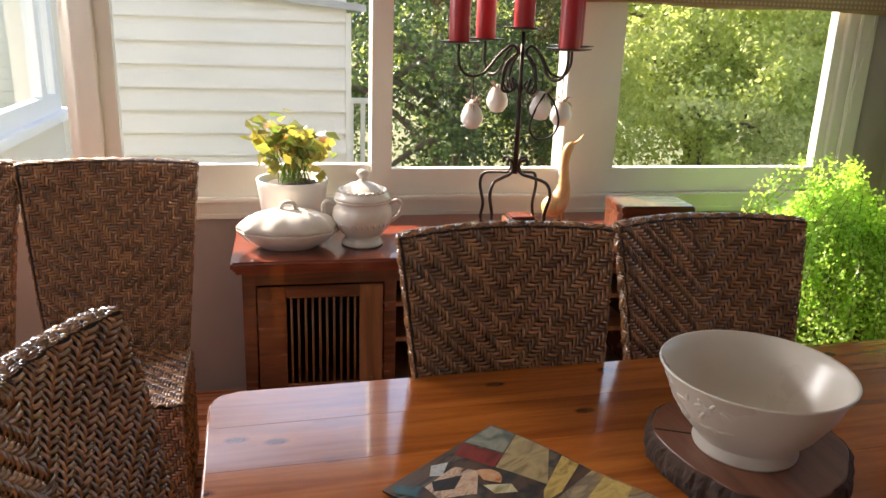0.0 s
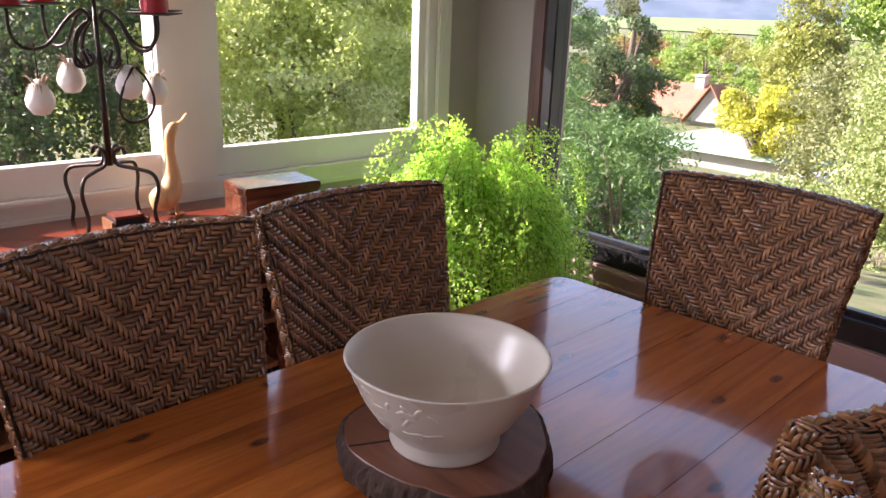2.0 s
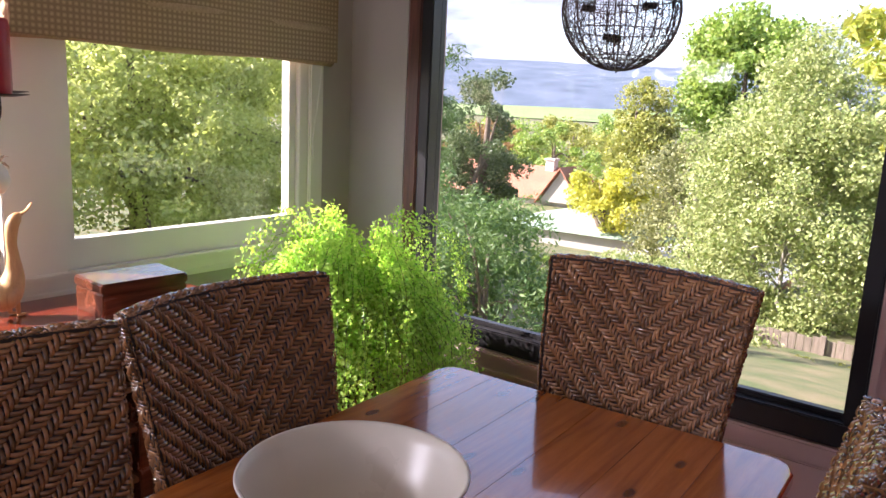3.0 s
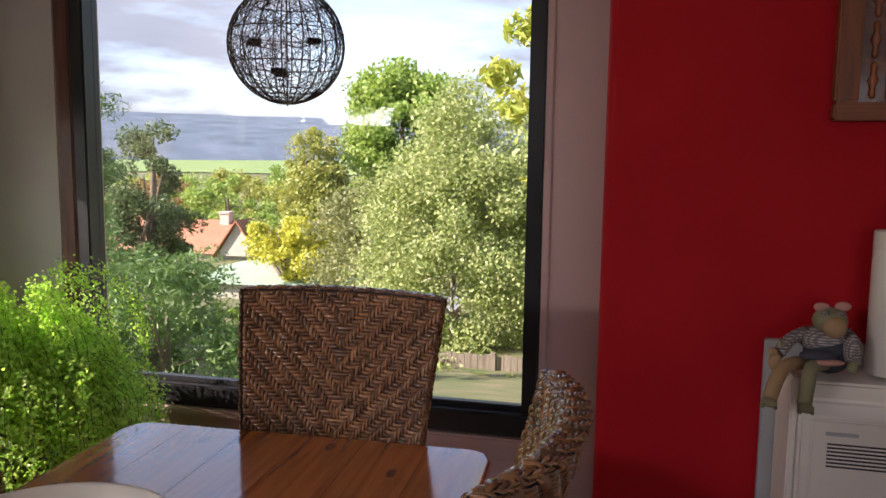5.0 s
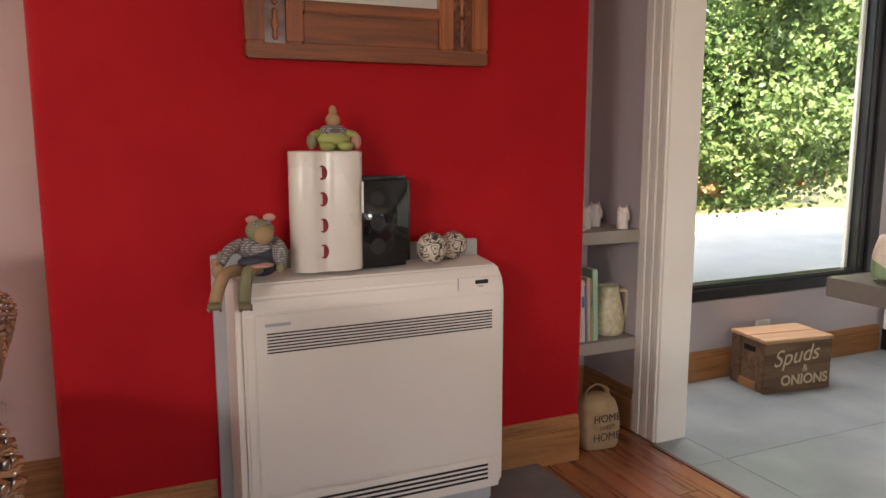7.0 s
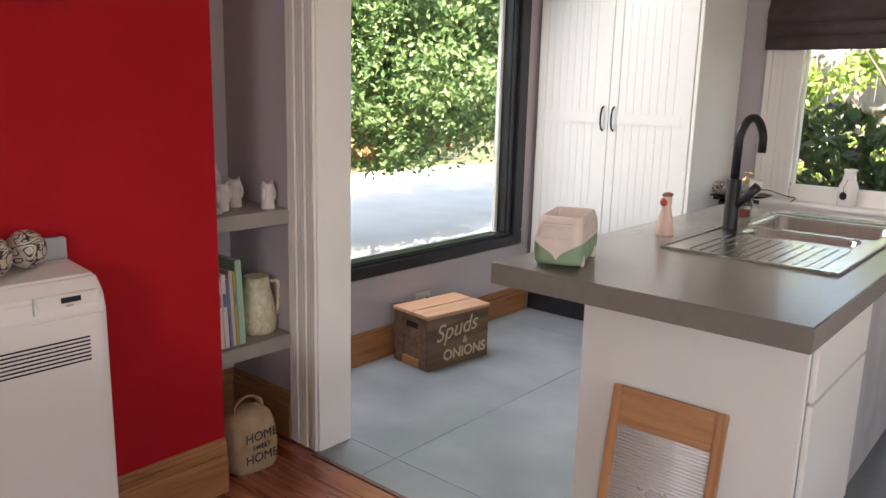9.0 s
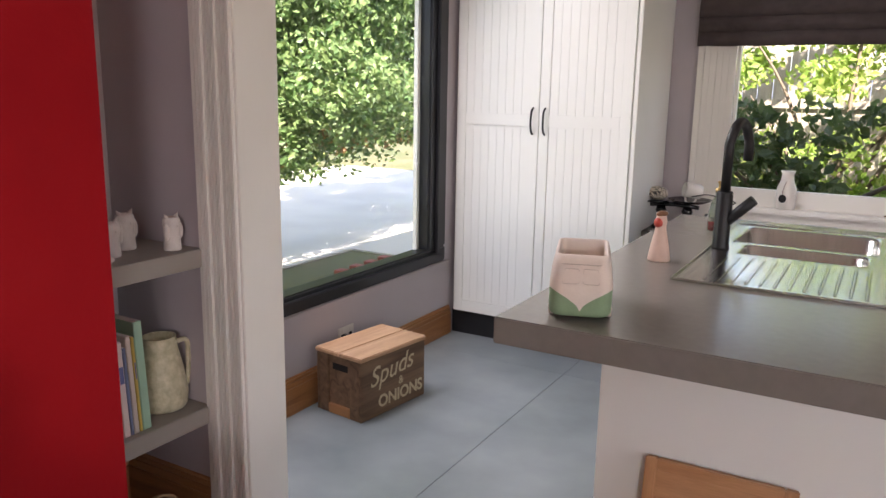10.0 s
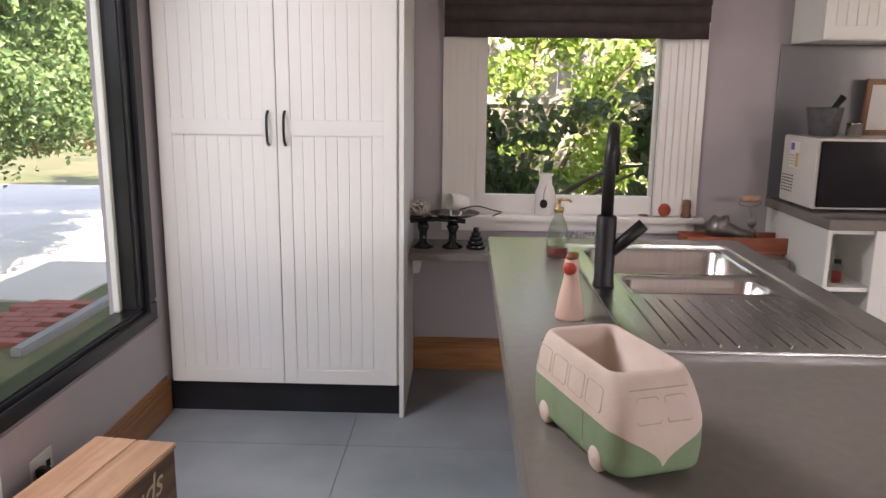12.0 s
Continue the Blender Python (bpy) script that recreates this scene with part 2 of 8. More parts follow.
M_CAB = mat("white_satin_cabinet", (0.80, 0.80, 0.74), (0.77, 0.77, 0.71), 0.35, scale=2, bump=0.02)
M_STEEL = mat("brushed_stainless_steel", (0.62, 0.60, 0.57), (0.55, 0.53, 0.50), 0.22, 1.0, scale=3, bump=0.05, fine=40, stretch=(30, 1, 1))
M_BLACK = mat("matt_black_metal", (0.012, 0.012, 0.012), (0.018, 0.018, 0.018), 0.45, 0.3, scale=10, bump=0.03)
M_PLASTIC = mat("cream_white_plastic", (0.72, 0.66, 0.58), (0.70, 0.64, 0.56), 0.4, scale=2, bump=0.02)
M_GREYP = mat("grey_plastic", (0.42, 0.42, 0.42), rough=0.5, bump=0.03)
# Near-black: stands for the shade in recesses and slots; also plain dark parts.
M_DARK = mat("void_shade_and_dark_parts", (0.012, 0.011, 0.01), rough=0.8)
M_FERN = leaf_mat("fresh_green_frond", (0.24, 0.47, 0.07), (0.56, 0.70, 0.18), 0.4, 0.6)


# ---- building helpers ----
def box(bm, x0, x1, y0, y1, z0, z1, bevel=0.0, seg=2):
    """A box into bm, its edges rounded where bevel is given."""
    vs = [bm.verts.new((x, y, z)) for x in (x0, x1) for y in (y0, y1) for z in (z0, z1)]
    fs = [bm.faces.new([vs[i] for i in q]) for q in ((0, 1, 3, 2), (4, 6, 7, 5), (0, 4, 5, 1), (2, 3, 7, 6), (0, 2, 6, 4), (1, 5, 7, 3))]
    if bevel:
        es = list({e for f in fs for e in f.edges})
        bmesh.ops.bevel(bm, geom=es, offset=bevel, segments=seg, affect="EDGES", clamp_overlap=True)
    return bm


def part(name, bm, material, parent=None, label="", smooth=False, at=None):
    """Links a bmesh as one mesh object, under a thing where one is given."""
    me = bpy.data.meshes.new(name)
    bmesh.ops.recalc_face_normals(bm, faces=bm.faces[:])
    bm.to_mesh(me)
    bm.free()
    return part_mesh(name, me, material, parent, label, smooth, at)


def part_mesh(name, me, material, parent=None, label="", smooth=False, at=None):
    if material and not me.materials:
        me.materials.append(material)
    if smooth:
        me.shade_smooth()
    ob = new(name, me)
    if parent:
        ob.parent = parent
    if at:
        ob.matrix_local = at
    if label:
        ob["label"] = label
    return ob


def bx(name, dims, material, parent=None, bevel=0.0, label="", at=None):
    return part(name, box(bmesh.new(), *dims, bevel=bevel), material, parent, label, at=at)


def thing(name, label, category, at=None, group=""):
    ob = new(name)
    ob.empty_display_size = 0.1
    if at:
        ob.matrix_world = at
    return tagged(ob, label, category, group)


def structure(ob):
    return tagged(ob, kind="structure")


def lathe(bm, profile, seg=32, ellipse=1.0, cx=0.0, cy=0.0):
    """Turns (radius, height) pairs round the z axis."""
    rings = []
    for r, z in profile:
        rings.append([bm.verts.new((cx + r * math.cos(2 * math.pi * k / seg), cy + ellipse * r * math.sin(2 * math.pi * k / seg), z)) for k in range(seg)])
    for a, b in zip(rings, rings[1:]):
        for k in range(seg):
            bm.faces.new((a[k], a[(k + 1) % seg], b[(k + 1) % seg], b[k]))
    if profile[0][0] > 1e-4:
        bm.faces.new(rings[0][::-1])
    if profile[-1][0] > 1e-4:
        bm.faces.new(rings[-1])
    return bm


def sweep(bm, pts, radius, seg=8, flat=1.0):
    """A tube through points; radius a number or one for each point."""
    pts = [Vector(p) for p in pts]
    rad = radius if isinstance(radius, (list, tuple)) else [radius] * len(pts)
    rings, up = [], Vector((0.13, 0.21, 0.97))
    for i, p in enumerate(pts):
        d = (pts[min(i + 1, len(pts) - 1)] - pts[max(i - 1, 0)]).normalized()
        side = d.cross(up)
        if side.length < 0.05:
            side = d.cross(Vector((1, 0, 0)))
        side.normalize()
        up = side.cross(d).normalized()
        rings.append([bm.verts.new(p + (side * math.cos(2 * math.pi * k / seg) + up * flat * math.sin(2 * math.pi * k / seg)) * rad[i]) for k in range(seg)])
    for a, b in zip(rings, rings[1:]):
        for k in range(seg):
            bm.faces.new((a[k], a[(k + 1) % seg], b[(k + 1) % seg], b[k]))
    bm.faces.new(rings[0][::-1])
    bm.faces.new(rings[-1])
    return bm


def smooth_line(pts, n=6):
    """Catmull-Rom points through a few given ones."""
    p = [Vector(v) for v in pts]
    p = [2 * p[0] - p[1]] + p + [2 * p[-1] - p[-2]]
    out = []
    for i in range(1, len(p) - 2):
        for k in range(n):
            t = k / n
            out.append(0.5 * ((2 * p[i]) + (p[i + 1] - p[i - 1]) * t + (2 * p[i - 1] - 5 * p[i] + 4 * p[i + 1] - p[i + 2]) * t * t + (3 * p[i] - p[i - 1] - 3 * p[i + 1] + p[i + 2]) * t ** 3))
    out.append(p[-2])
    return out


def ball(bm, c, r, sub=2, squash=(1, 1, 1)):
    got = bmesh.ops.create_icosphere(bm, subdivisions=sub, radius=1.0)
    for v in got["verts"]:
        v.co = Vector((v.co.x * r * squash[0] + c[0], v.co.y * r * squash[1] + c[1], v.co.z * r * squash[2] + c[2]))
    return bm


def leaf_mesh(name, centres, normals, length, width, rs, vary=0.35):
    """Many single leaves, four corners each with a folded rib, as one mesh."""
    n = len(centres)
    a = rs.normal(size=(n, 3))
    nr = normals + 0.9 * rs.normal(size=(n, 3))
    nr /= np.linalg.norm(nr, axis=1)[:, None] + 1e-9
    t = np.cross(nr, a)
    t /= np.linalg.norm(t, axis=1)[:, None] + 1e-9
    s = np.cross(nr, t)
    k = (1 + vary * rs.uniform(-1, 1, n))[:, None]
    L, W = t * length * k / 2, s * width * k / 2
    v = np.stack([centres - L, centres + W * 1.0 + nr * width * 0.15 - L * 0.1, centres + L, centres - W + nr * width * 0.15 - L * 0.1], 1).reshape(-1, 3)
    i = np.arange(n)[:, None] * 4
    f = np.concatenate([i + [0, 1, 2], i + [0, 2, 3]], 0)
    me = bpy.data.meshes.new(name)
    me.from_pydata(v.tolist(), [], f.tolist())
    return me


def clumps(rs, centre, radii, n_clump, n_leaf, clump_r, shell=0.55):
    """Leaf places in many uneven clumps within an ellipsoid."""
    d = rs.normal(size=(n_clump, 3))
    d /= np.linalg.norm(d, axis=1)[:, None]
    r = shell + (1 - shell) * rs.uniform(0, 1, n_clump) ** 0.6
    c = d * r[:, None]
    size = clump_r * rs.uniform(0.5, 1.3, n_clump)
    which = rs.integers(0, n_clump, n_leaf)
    off = rs.normal(size=(n_leaf, 3))
    off /= np.linalg.norm(off, axis=1)[:, None]
    off *= (rs.uniform(0, 1, n_leaf) ** 0.45)[:, None]
    p = c[which] * np.array(radii) + off * size[which][:, None] * np.array([1, 1, 0.75])
    return p + np.array(centre), off


# ---- the rooms ----
YN, XE, XR, XK, YS, ZC = 3.25, 2.90, 2.475, 3.05, -4.675, 2.62


def wall(name, pieces, material):
    bm = bmesh.new()
    for p in pieces:
        box(bm, *p)
    return structure(part(name, bm, material))


# Window head is unseen; set low at 2.05 to keep sun off the table.
wall("wall_north", [(-2.75, XE + 0.2, YN, YN + 0.16, -0.15, 0.80), (-2.75, XE + 0.2, YN, YN + 0.16, 2.05, ZC), (2.68, XE + 0.2, YN, YN + 0.16, 0.80, 2.05),
                    (-2.75, -2.0, YN, YN + 0.16, 0.80, 2.05)], M_WALL)
wall("wall_east", [(XE, XE + 0.2, 0.35, YN, -0.15, 0.43), (XE, XE + 0.2, 0.35, 0.79, 0.43, ZC), (XE, XE + 0.2, 2.82, YN, 0.43, ZC), (XE, XE + 0.2, 0.79, 2.82, 2.45, ZC)], M_PINK)
wall("wall_east_corner", [(XE - 0.006, XE - 0.001, 2.885, YN, 0.0, ZC)], M_WALL)
# chimney breast with a softly rounded plaster corner
bm = bmesh.new()
vs = [(XE + 0.2, -1.382), (XR, -1.382), (XR, 0.573 - 0.035)]
vs += [(XR + 0.035 - 0.035 * math.cos(a), 0.573 - 0.035 + 0.035 * math.sin(a)) for a in [radians(k) for k in range(15, 91, 15)]] + [(XE + 0.2, 0.573)]
lo, hi = [bm.verts.new((x, y, 0)) for x, y in vs], [bm.verts.new((x, y, ZC)) for x, y in vs]
for k in range(len(vs)):
    j = (k + 1) % len(vs)
    bm.faces.new((lo[k], lo[j], hi[j], hi[k]))
structure(part("wall_chimney_breast", bm, M_RED))
wall("wall_alcove", [(3.03, 3.25, -1.80, -1.382, 0, ZC)], M_WALL)
wall("wall_partition", [(2.465, 3.25, -1.955, -1.80, -0.15, ZC)], M_WALLK)
wall("wall_kitchen_east", [(XK, XK + 0.2, YS - 0.2, -1.955, -0.15, 0.45), (XK, XK + 0.2, YS - 0.2, -3.985, 0.45, ZC), (XK, XK + 0.2, -2.12, -1.955, 0.45, ZC), (XK, XK + 0.2, -3.985, -2.12, 2.5, ZC)], M_WALLK)
wall("wall_south", [(-2.75, XK, YS - 0.16, YS, -0.15, 0.80), (-2.75, XK, YS - 0.16, YS, 2.35, ZC), (1.85, XK, YS - 0.16, YS, 0.80, 2.35), (-2.75, 0.59, YS - 0.16, YS, 0.80, 2.35)], M_WALLK)
# Unseen wall; its opening is made up and sized to let light in.
wall("wall_west", [(-2.75, -2.6, YS, YN, -0.15, 0.7), (-2.75, -2.6, YS, YN, 2.3, ZC), (-2.75, -2.6, YS, -1.7, 0.7, 2.3), (-2.75, -2.6, 0.5, YN, 0.7, 2.3)], M_WALL)
wall("ceiling", [(-2.75, 3.25, YS - 0.16, YN + 0.16, ZC, ZC + 0.1)], M_CEIL)
wall("floor_base", [(-2.75, 3.25, YS - 0.16, YN + 0.16, -0.2, -0.022)], M_GROUT)

# fluted architrave and jamb of the kitchen opening
for k in range(9):
    x0 = 2.462 + k * 0.0178
    structure(bx("architrave", (x0, x0 + 0.0176, -1.80, -1.780 - 0.0025 * (k % 3), 0, 2.3), M_WHITE, bevel=0.0022))
structure(bx("architrave_backing", (2.4625, 2.62, -1.812, -1.789, 0.001, 2.299), M_WHITE))
structure(bx("jamb_lining", (2.452, 2.464, -1.957, -1.79, 0.0, ZC), M_WHITE, bevel=0.002))


# skirtings with a stepped moulding on top
def skirting(x0, x1, y0, y1, height, out, material):
    """out: the way the board stands out from its wall, as (dx, dy)."""
    bm = bmesh.new()
    for z0, z1, d in ((0, height * 0.72, 0.020), (height * 0.72, height * 0.86, 0.015), (height * 0.86, height * 0.94, 0.011), (height * 0.94, height, 0.007)):
        a = (x0 + min(0, out[0] * d), x1 + max(0, out[0] * d), y0 + min(0, out[1] * d), y1 + max(0, out[1] * d))
        box(bm, *a, z0, z1, bevel=0.0018, seg=1)
    return structure(part("baseboard", bm, material))


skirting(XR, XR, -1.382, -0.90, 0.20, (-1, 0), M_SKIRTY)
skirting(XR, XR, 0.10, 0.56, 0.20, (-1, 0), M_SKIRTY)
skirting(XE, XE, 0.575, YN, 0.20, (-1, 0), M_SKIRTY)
skirting(1.85, XE - 0.02, YN, YN, 0.20, (0, -1), M_SKIRT)
skirting(2.625, 3.03, -1.80, -1.80, 0.20, (0, 1), M_SKIRT)
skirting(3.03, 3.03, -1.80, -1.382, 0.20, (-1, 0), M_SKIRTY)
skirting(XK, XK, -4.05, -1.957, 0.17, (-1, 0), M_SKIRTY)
skirting(0.3, 1.99, YS, YS, 0.17, (0, 1), M_SKIRT)


# ---- windows ----
def pane(name, dims, parent):
    ob = bx(name, dims, M_GLASS, parent)
    ob.visible_shadow = False
    return ob


# timber windows of the north wall
win1 = structure(thing("window_1", "white painted timber window row over the sideboard", "window"))
YP = 3.30
bm = bmesh.new()
box(bm, -2.0, 2.60, YN - 0.02, YN + 0.12, 0.80, 0.862, bevel=0.004)
part("window_sill", bm, M_WHITE, win1)
bx("apron", (-2.0, 2.68, YN - 0.022, YN, 0.775, 0.80), M_WHITE, win1, 0.004)
bx("sill_moulding", (-2.0, 2.62, YN - 0.034, YN - 0.02, 0.845, 0.868), M_WHITE, win1, 0.004)
for a, b in ((-0.775, -0.69), (0.366, 0.452), (1.212, 1.431)):
    bx("mullion", (a, b, YN - 0.012, YN + 0.12, 0.862, 2.05), M_WHITE, win1, 0.004)
bx("mullion", (2.55, 2.63, YN - 0.004, YN + 0.12, 0.862, 2.05), M_WHITE, win1, 0.004)
bx("mullion", (2.60, 2.685, YN - 0.026, YN - 0.004, 0.80, 2.08), M_WHITE, win1, 0.006)
for k, (a, b, z) in enumerate(((-1.95, -0.775, 0.995), (-0.69, 0.366, 0.995), (0.452, 1.212, 0.976), (1.431, 2.55, 0.976))):
    l_st, r_st = (0.06, 0.0) if k == 1 else ((0.0, 0.0) if k == 2 else (0.043, 0.04))
    sash = bx("sash_bottom_rail", (a, b, YN + 0.02, YN + 0.075, 0.862, z), M_WHITE, win1, 0.003)
    if l_st:
        bx("sash_stile", (a, a + l_st, YN + 0.02, YN + 0.075, z, 2.05), M_WHITE, win1, 0.003)
    if r_st:
        bx("sash_stile", (b - r_st, b, YN + 0.02, YN + 0.075, z, 2.05), M_WHITE, win1, 0.003)
    pane("pane", (a + l_st, b - r_st, YP, YP + 0.004, z, 2.05), win1)

# black picture window of the dining room's east wall
win2 = structure(thing("window_2", "large black-framed picture window over the valley", "window"))
for d in ((XE - 0.012, XE + 0.09, 0.802, 2.80, 0.44, 0.53), (XE - 0.012, XE + 0.09, 0.802, 0.862, 0.53, 2.45), (XE - 0.012, XE + 0.09, 2.735, 2.80, 0.53, 2.45), (XE - 0.012, XE + 0.09, 0.802, 2.80, 2.45, 2.52)):
    bx("window_frame", d, M_BLACKF, win2, 0.006)
bx("frame_bead", (XE + 0.03, XE + 0.07, 0.862, 2.735, 0.53, 0.552), M_BLACKF, win2, 0.004)
bx("timber_lining", (XE - 0.016, XE + 0.02, 2.80, 2.875, 0.40, 2.55), M_DARKTRIM, win2, 0.006)
bx("timber_bead", (XE - 0.010, XE + 0.0, 0.772, 0.80, 0.40, 2.55), M_PINK, win2, 0.004)
bx("window_sill", (XE - 0.03, XE + 0.0, 0.75, 2.88, 0.40, 0.436), M_PINK, win2, 0.008)
bx("sill_bead", (XE - 0.014, XE + 0.0, 0.75, 2.88, 0.33, 0.352), M_PINK, win2, 0.006)
pane("pane", (XE + 0.05, XE + 0.056, 0.862, 2.735, 0.53, 2.45), win2)

# black picture window of the kitchen's east wall
win3 = structure(thing("window_3", "large black-framed kitchen window on the garden", "window"))
for d in ((XK - 0.015, XK + 0.08, -3.975, -2.13, 0.455, 0.545), (XK - 0.015, XK + 0.08, -3.975, -3.79, 0.545, 2.5), (XK - 0.015, XK + 0.08, -2.20, -2.13, 0.545, 2.5), (XK - 0.015, XK + 0.08, -3.975, -2.13, 2.42, 2.5)):
    bx("window_frame", d, M_BLACKF, win3, 0.008)
bx("frame_bead", (XK - 0.035, XK - 0.016, -3.88, -2.13, 0.50, 0.522), M_BLACKF, win3, 0.004)
bx("frame_bead", (XK - 0.035, XK - 0.016, -3.88, -3.85, 0.50, 2.45), M_BLACKF, win3, 0.004)
bx("white_inner_stop", (XK + 0.05, XK + 0.075, -3.789, -3.76, 0.545, 2.42), M_WHITE, win3, 0.003)
bx("window_sill", (XK - 0.014, XK + 0.0, -4.03, -2.1, 0.42, 0.452), M_WALLK, win3, 0.005)
pane("pane", (XK + 0.035, XK + 0.041, -3.79, -2.20, 0.545, 2.42), win3)

# white timber window over the kitchen's back bench
win4 = structure(thing("window_4", "white timber kitchen window with fluted architraves", "window"))
for a, b in ((1.65, 1.85), (0.59, 0.80)):
    n = 6
    for k in range(n):
        x0 = a + (b - a) * k / n
        bx("architrave_flute", (x0, x0 + (b - a) / n - 0.0003, YS - 0.02, YS + (0.022 if k in (0, n - 1) else 0.015 + 0.003 * (k % 2)), 0.83, 2.35), M_WHITE, win4, 0.0025)
bx("window_sill", (0.55, 1.89, YS - 0.05, YS + 0.055, 0.795, 0.825), M_WHITE, win4, 0.006)
bx("sill_apron", (0.59, 1.85, YS, YS + 0.02, 0.74, 0.795), M_WHITE, win4, 0.004)
bx("sash_bottom_rail", (0.80, 1.65, YS - 0.07, YS - 0.02, 0.825, 0.918), M_WHITE, win4, 0.004)
bx("sash_stile", (1.635, 1.65, YS - 0.07, YS - 0.02, 0.918, 2.35), M_WHITE, win4, 0.003)
bx("sash_stile", (0.80, 0.815, YS - 0.07, YS - 0.02, 0.918, 2.35), M_WHITE, win4, 0.003)
pane("pane", (0.815, 1.635, YS - 0.05, YS - 0.046, 0.918, 2.35), win4)


# ---- woven chairs ----
def twill(maps, a=0.0098):
    """Woven strands: over-three-under-three twill that turns at the middle, each strand a raised sliver. maps: (place, width, height) for each face."""
    V, Fc, base = [], [], 0
    rnd = np.random.default_rng(3)
    for place, U, H in maps:
        nc, nr = int(U / a), int(H / a)
        fl = []
        for j in range(nr):
            i = 0
            while i < nc:
                if (j - int(abs(i - nc / 2))) % 6 < 3:
                    i0 = i
                    while i < nc and (j - int(abs(i - nc / 2))) % 6 < 3:
                        i += 1
                    fl.append((i0, i, j, j + 1, 0))
                else:
                    i += 1
        for i in range(nc):
            j = 0
            while j < nr:
                if (j - int(abs(i - nc / 2))) % 6 >= 3:
                    j0 = j
                    while j < nr and (j - int(abs(i - nc / 2))) % 6 >= 3:
                        j += 1
                    fl.append((i, i + 1, j0, j, 1))
                else:
                    j += 1
        fl = np.array(fl, float)
        along = np.array([0, 0.3, 0.7, 1.0])
        up = np.array([-0.25, 0.5, 0.5, -0.25])
        across = np.array([-0.42, 0.0, 0.42])
        lift = np.array([-0.30, 0.12, -0.30])
        S, W = np.meshgrid(along, across, indexing="ij")
        Hh = (up[:, None] + lift[None, :]) * a
        v0 = fl[:, 4] == 1
        lo_s, hi_s = np.where(v0, fl[:, 2], fl[:, 0]) - 0.15, np.where(v0, fl[:, 3], fl[:, 1]) + 0.15
        mid = np.where(v0, fl[:, 0], fl[:, 2]) + 0.5 + rnd.normal(0, 0.04, len(fl))
        s = (lo_s[:, None, None] + S[None] * (hi_s - lo_s)[:, None, None])
        w = mid[:, None, None] + W[None] + rnd.normal(0, 0.05, len(fl))[:, None, None] * (S[None] - 0.5)
        u = np.where(v0[:, None, None], w, s) * a - U / 2
        v = np.where(v0[:, None, None], s, w) * a
        hgt = np.broadcast_to(Hh[None], u.shape) * rnd.uniform(0.75, 1.25, len(fl))[:, None, None]
        P = place(np.clip(u, -U / 2, U / 2).ravel(), np.clip(v, 0, H).ravel(), hgt.ravel())
        V.append(P)
        n = len(fl)
        q = np.array([(r * 3 + c, r * 3 + c + 1, (r + 1) * 3 + c + 1, (r + 1) * 3 + c) for r in range(3) for c in range(2)])
        Fc.append((np.arange(n)[:, None, None] * 12 + q[None]).reshape(-1, 4) + base)
        base += n * 12
    me = bpy.data.meshes.new("weave")
    me.from_pydata(np.concatenate(V).tolist(), [], np.concatenate(Fc).tolist())
    return me


BACK_H, BACK_W, SEAT_Z, BACK_T = 0.652, 0.566, 0.455, 0.021


def back_surface(u, v, h, side):
    """The bowed, back-swept rest of a chair; side +1 is the face towards the sitter."""
    f = v / BACK_H
    wide = 0.78 + 0.22 * f
    q = 2 * u / BACK_W
    x = u * wide
    y = -0.20 - 0.11 * np.clip(f, 0, 1) ** 1.5 - 0.072 * (1 - q * q) * (0.35 + 0.65 * f) + side * (BACK_T + h)
    z = SEAT_Z - 0.01 + v + 0 * q
    return np.stack([x, y, z], 1)


RIM = 2 * BACK_H + BACK_W


def rim_surface(u, v, h):
    """The woven edge: v runs up one side, along the top and down the other, u round from face to face."""
    uu = np.where(v < BACK_H, -BACK_W / 2, np.where(v > BACK_H + BACK_W, BACK_W / 2, v - BACK_H - BACK_W / 2))
    vv = np.where(v < BACK_H, v, np.where(v > BACK_H + BACK_W, RIM - v, BACK_H))
    a, b = back_surface(uu, vv, 0 * uu, 1), back_surface(uu, vv, 0 * uu, -1)
    c, half = (a + b) / 2, (a - b) / 2
    side_w = np.clip((np.abs(uu) - BACK_W / 2 + 0.03) / 0.03, 0, 1) * np.sign(uu)
    top_w = np.clip((vv - BACK_H + 0.03) / 0.03, 0, 1)
    out = np.stack([side_w, 0 * uu, top_w], 1)
    out = out / (np.linalg.norm(out, axis=1)[:, None] + 1e-9)
    th = u / 0.066 * radians(186)
    sn, cs = np.sin(th)[:, None], np.cos(th)[:, None]
    return c + half * sn + out * cs * 0.003 + (half / BACK_T * sn + out * cs) * h[:, None]


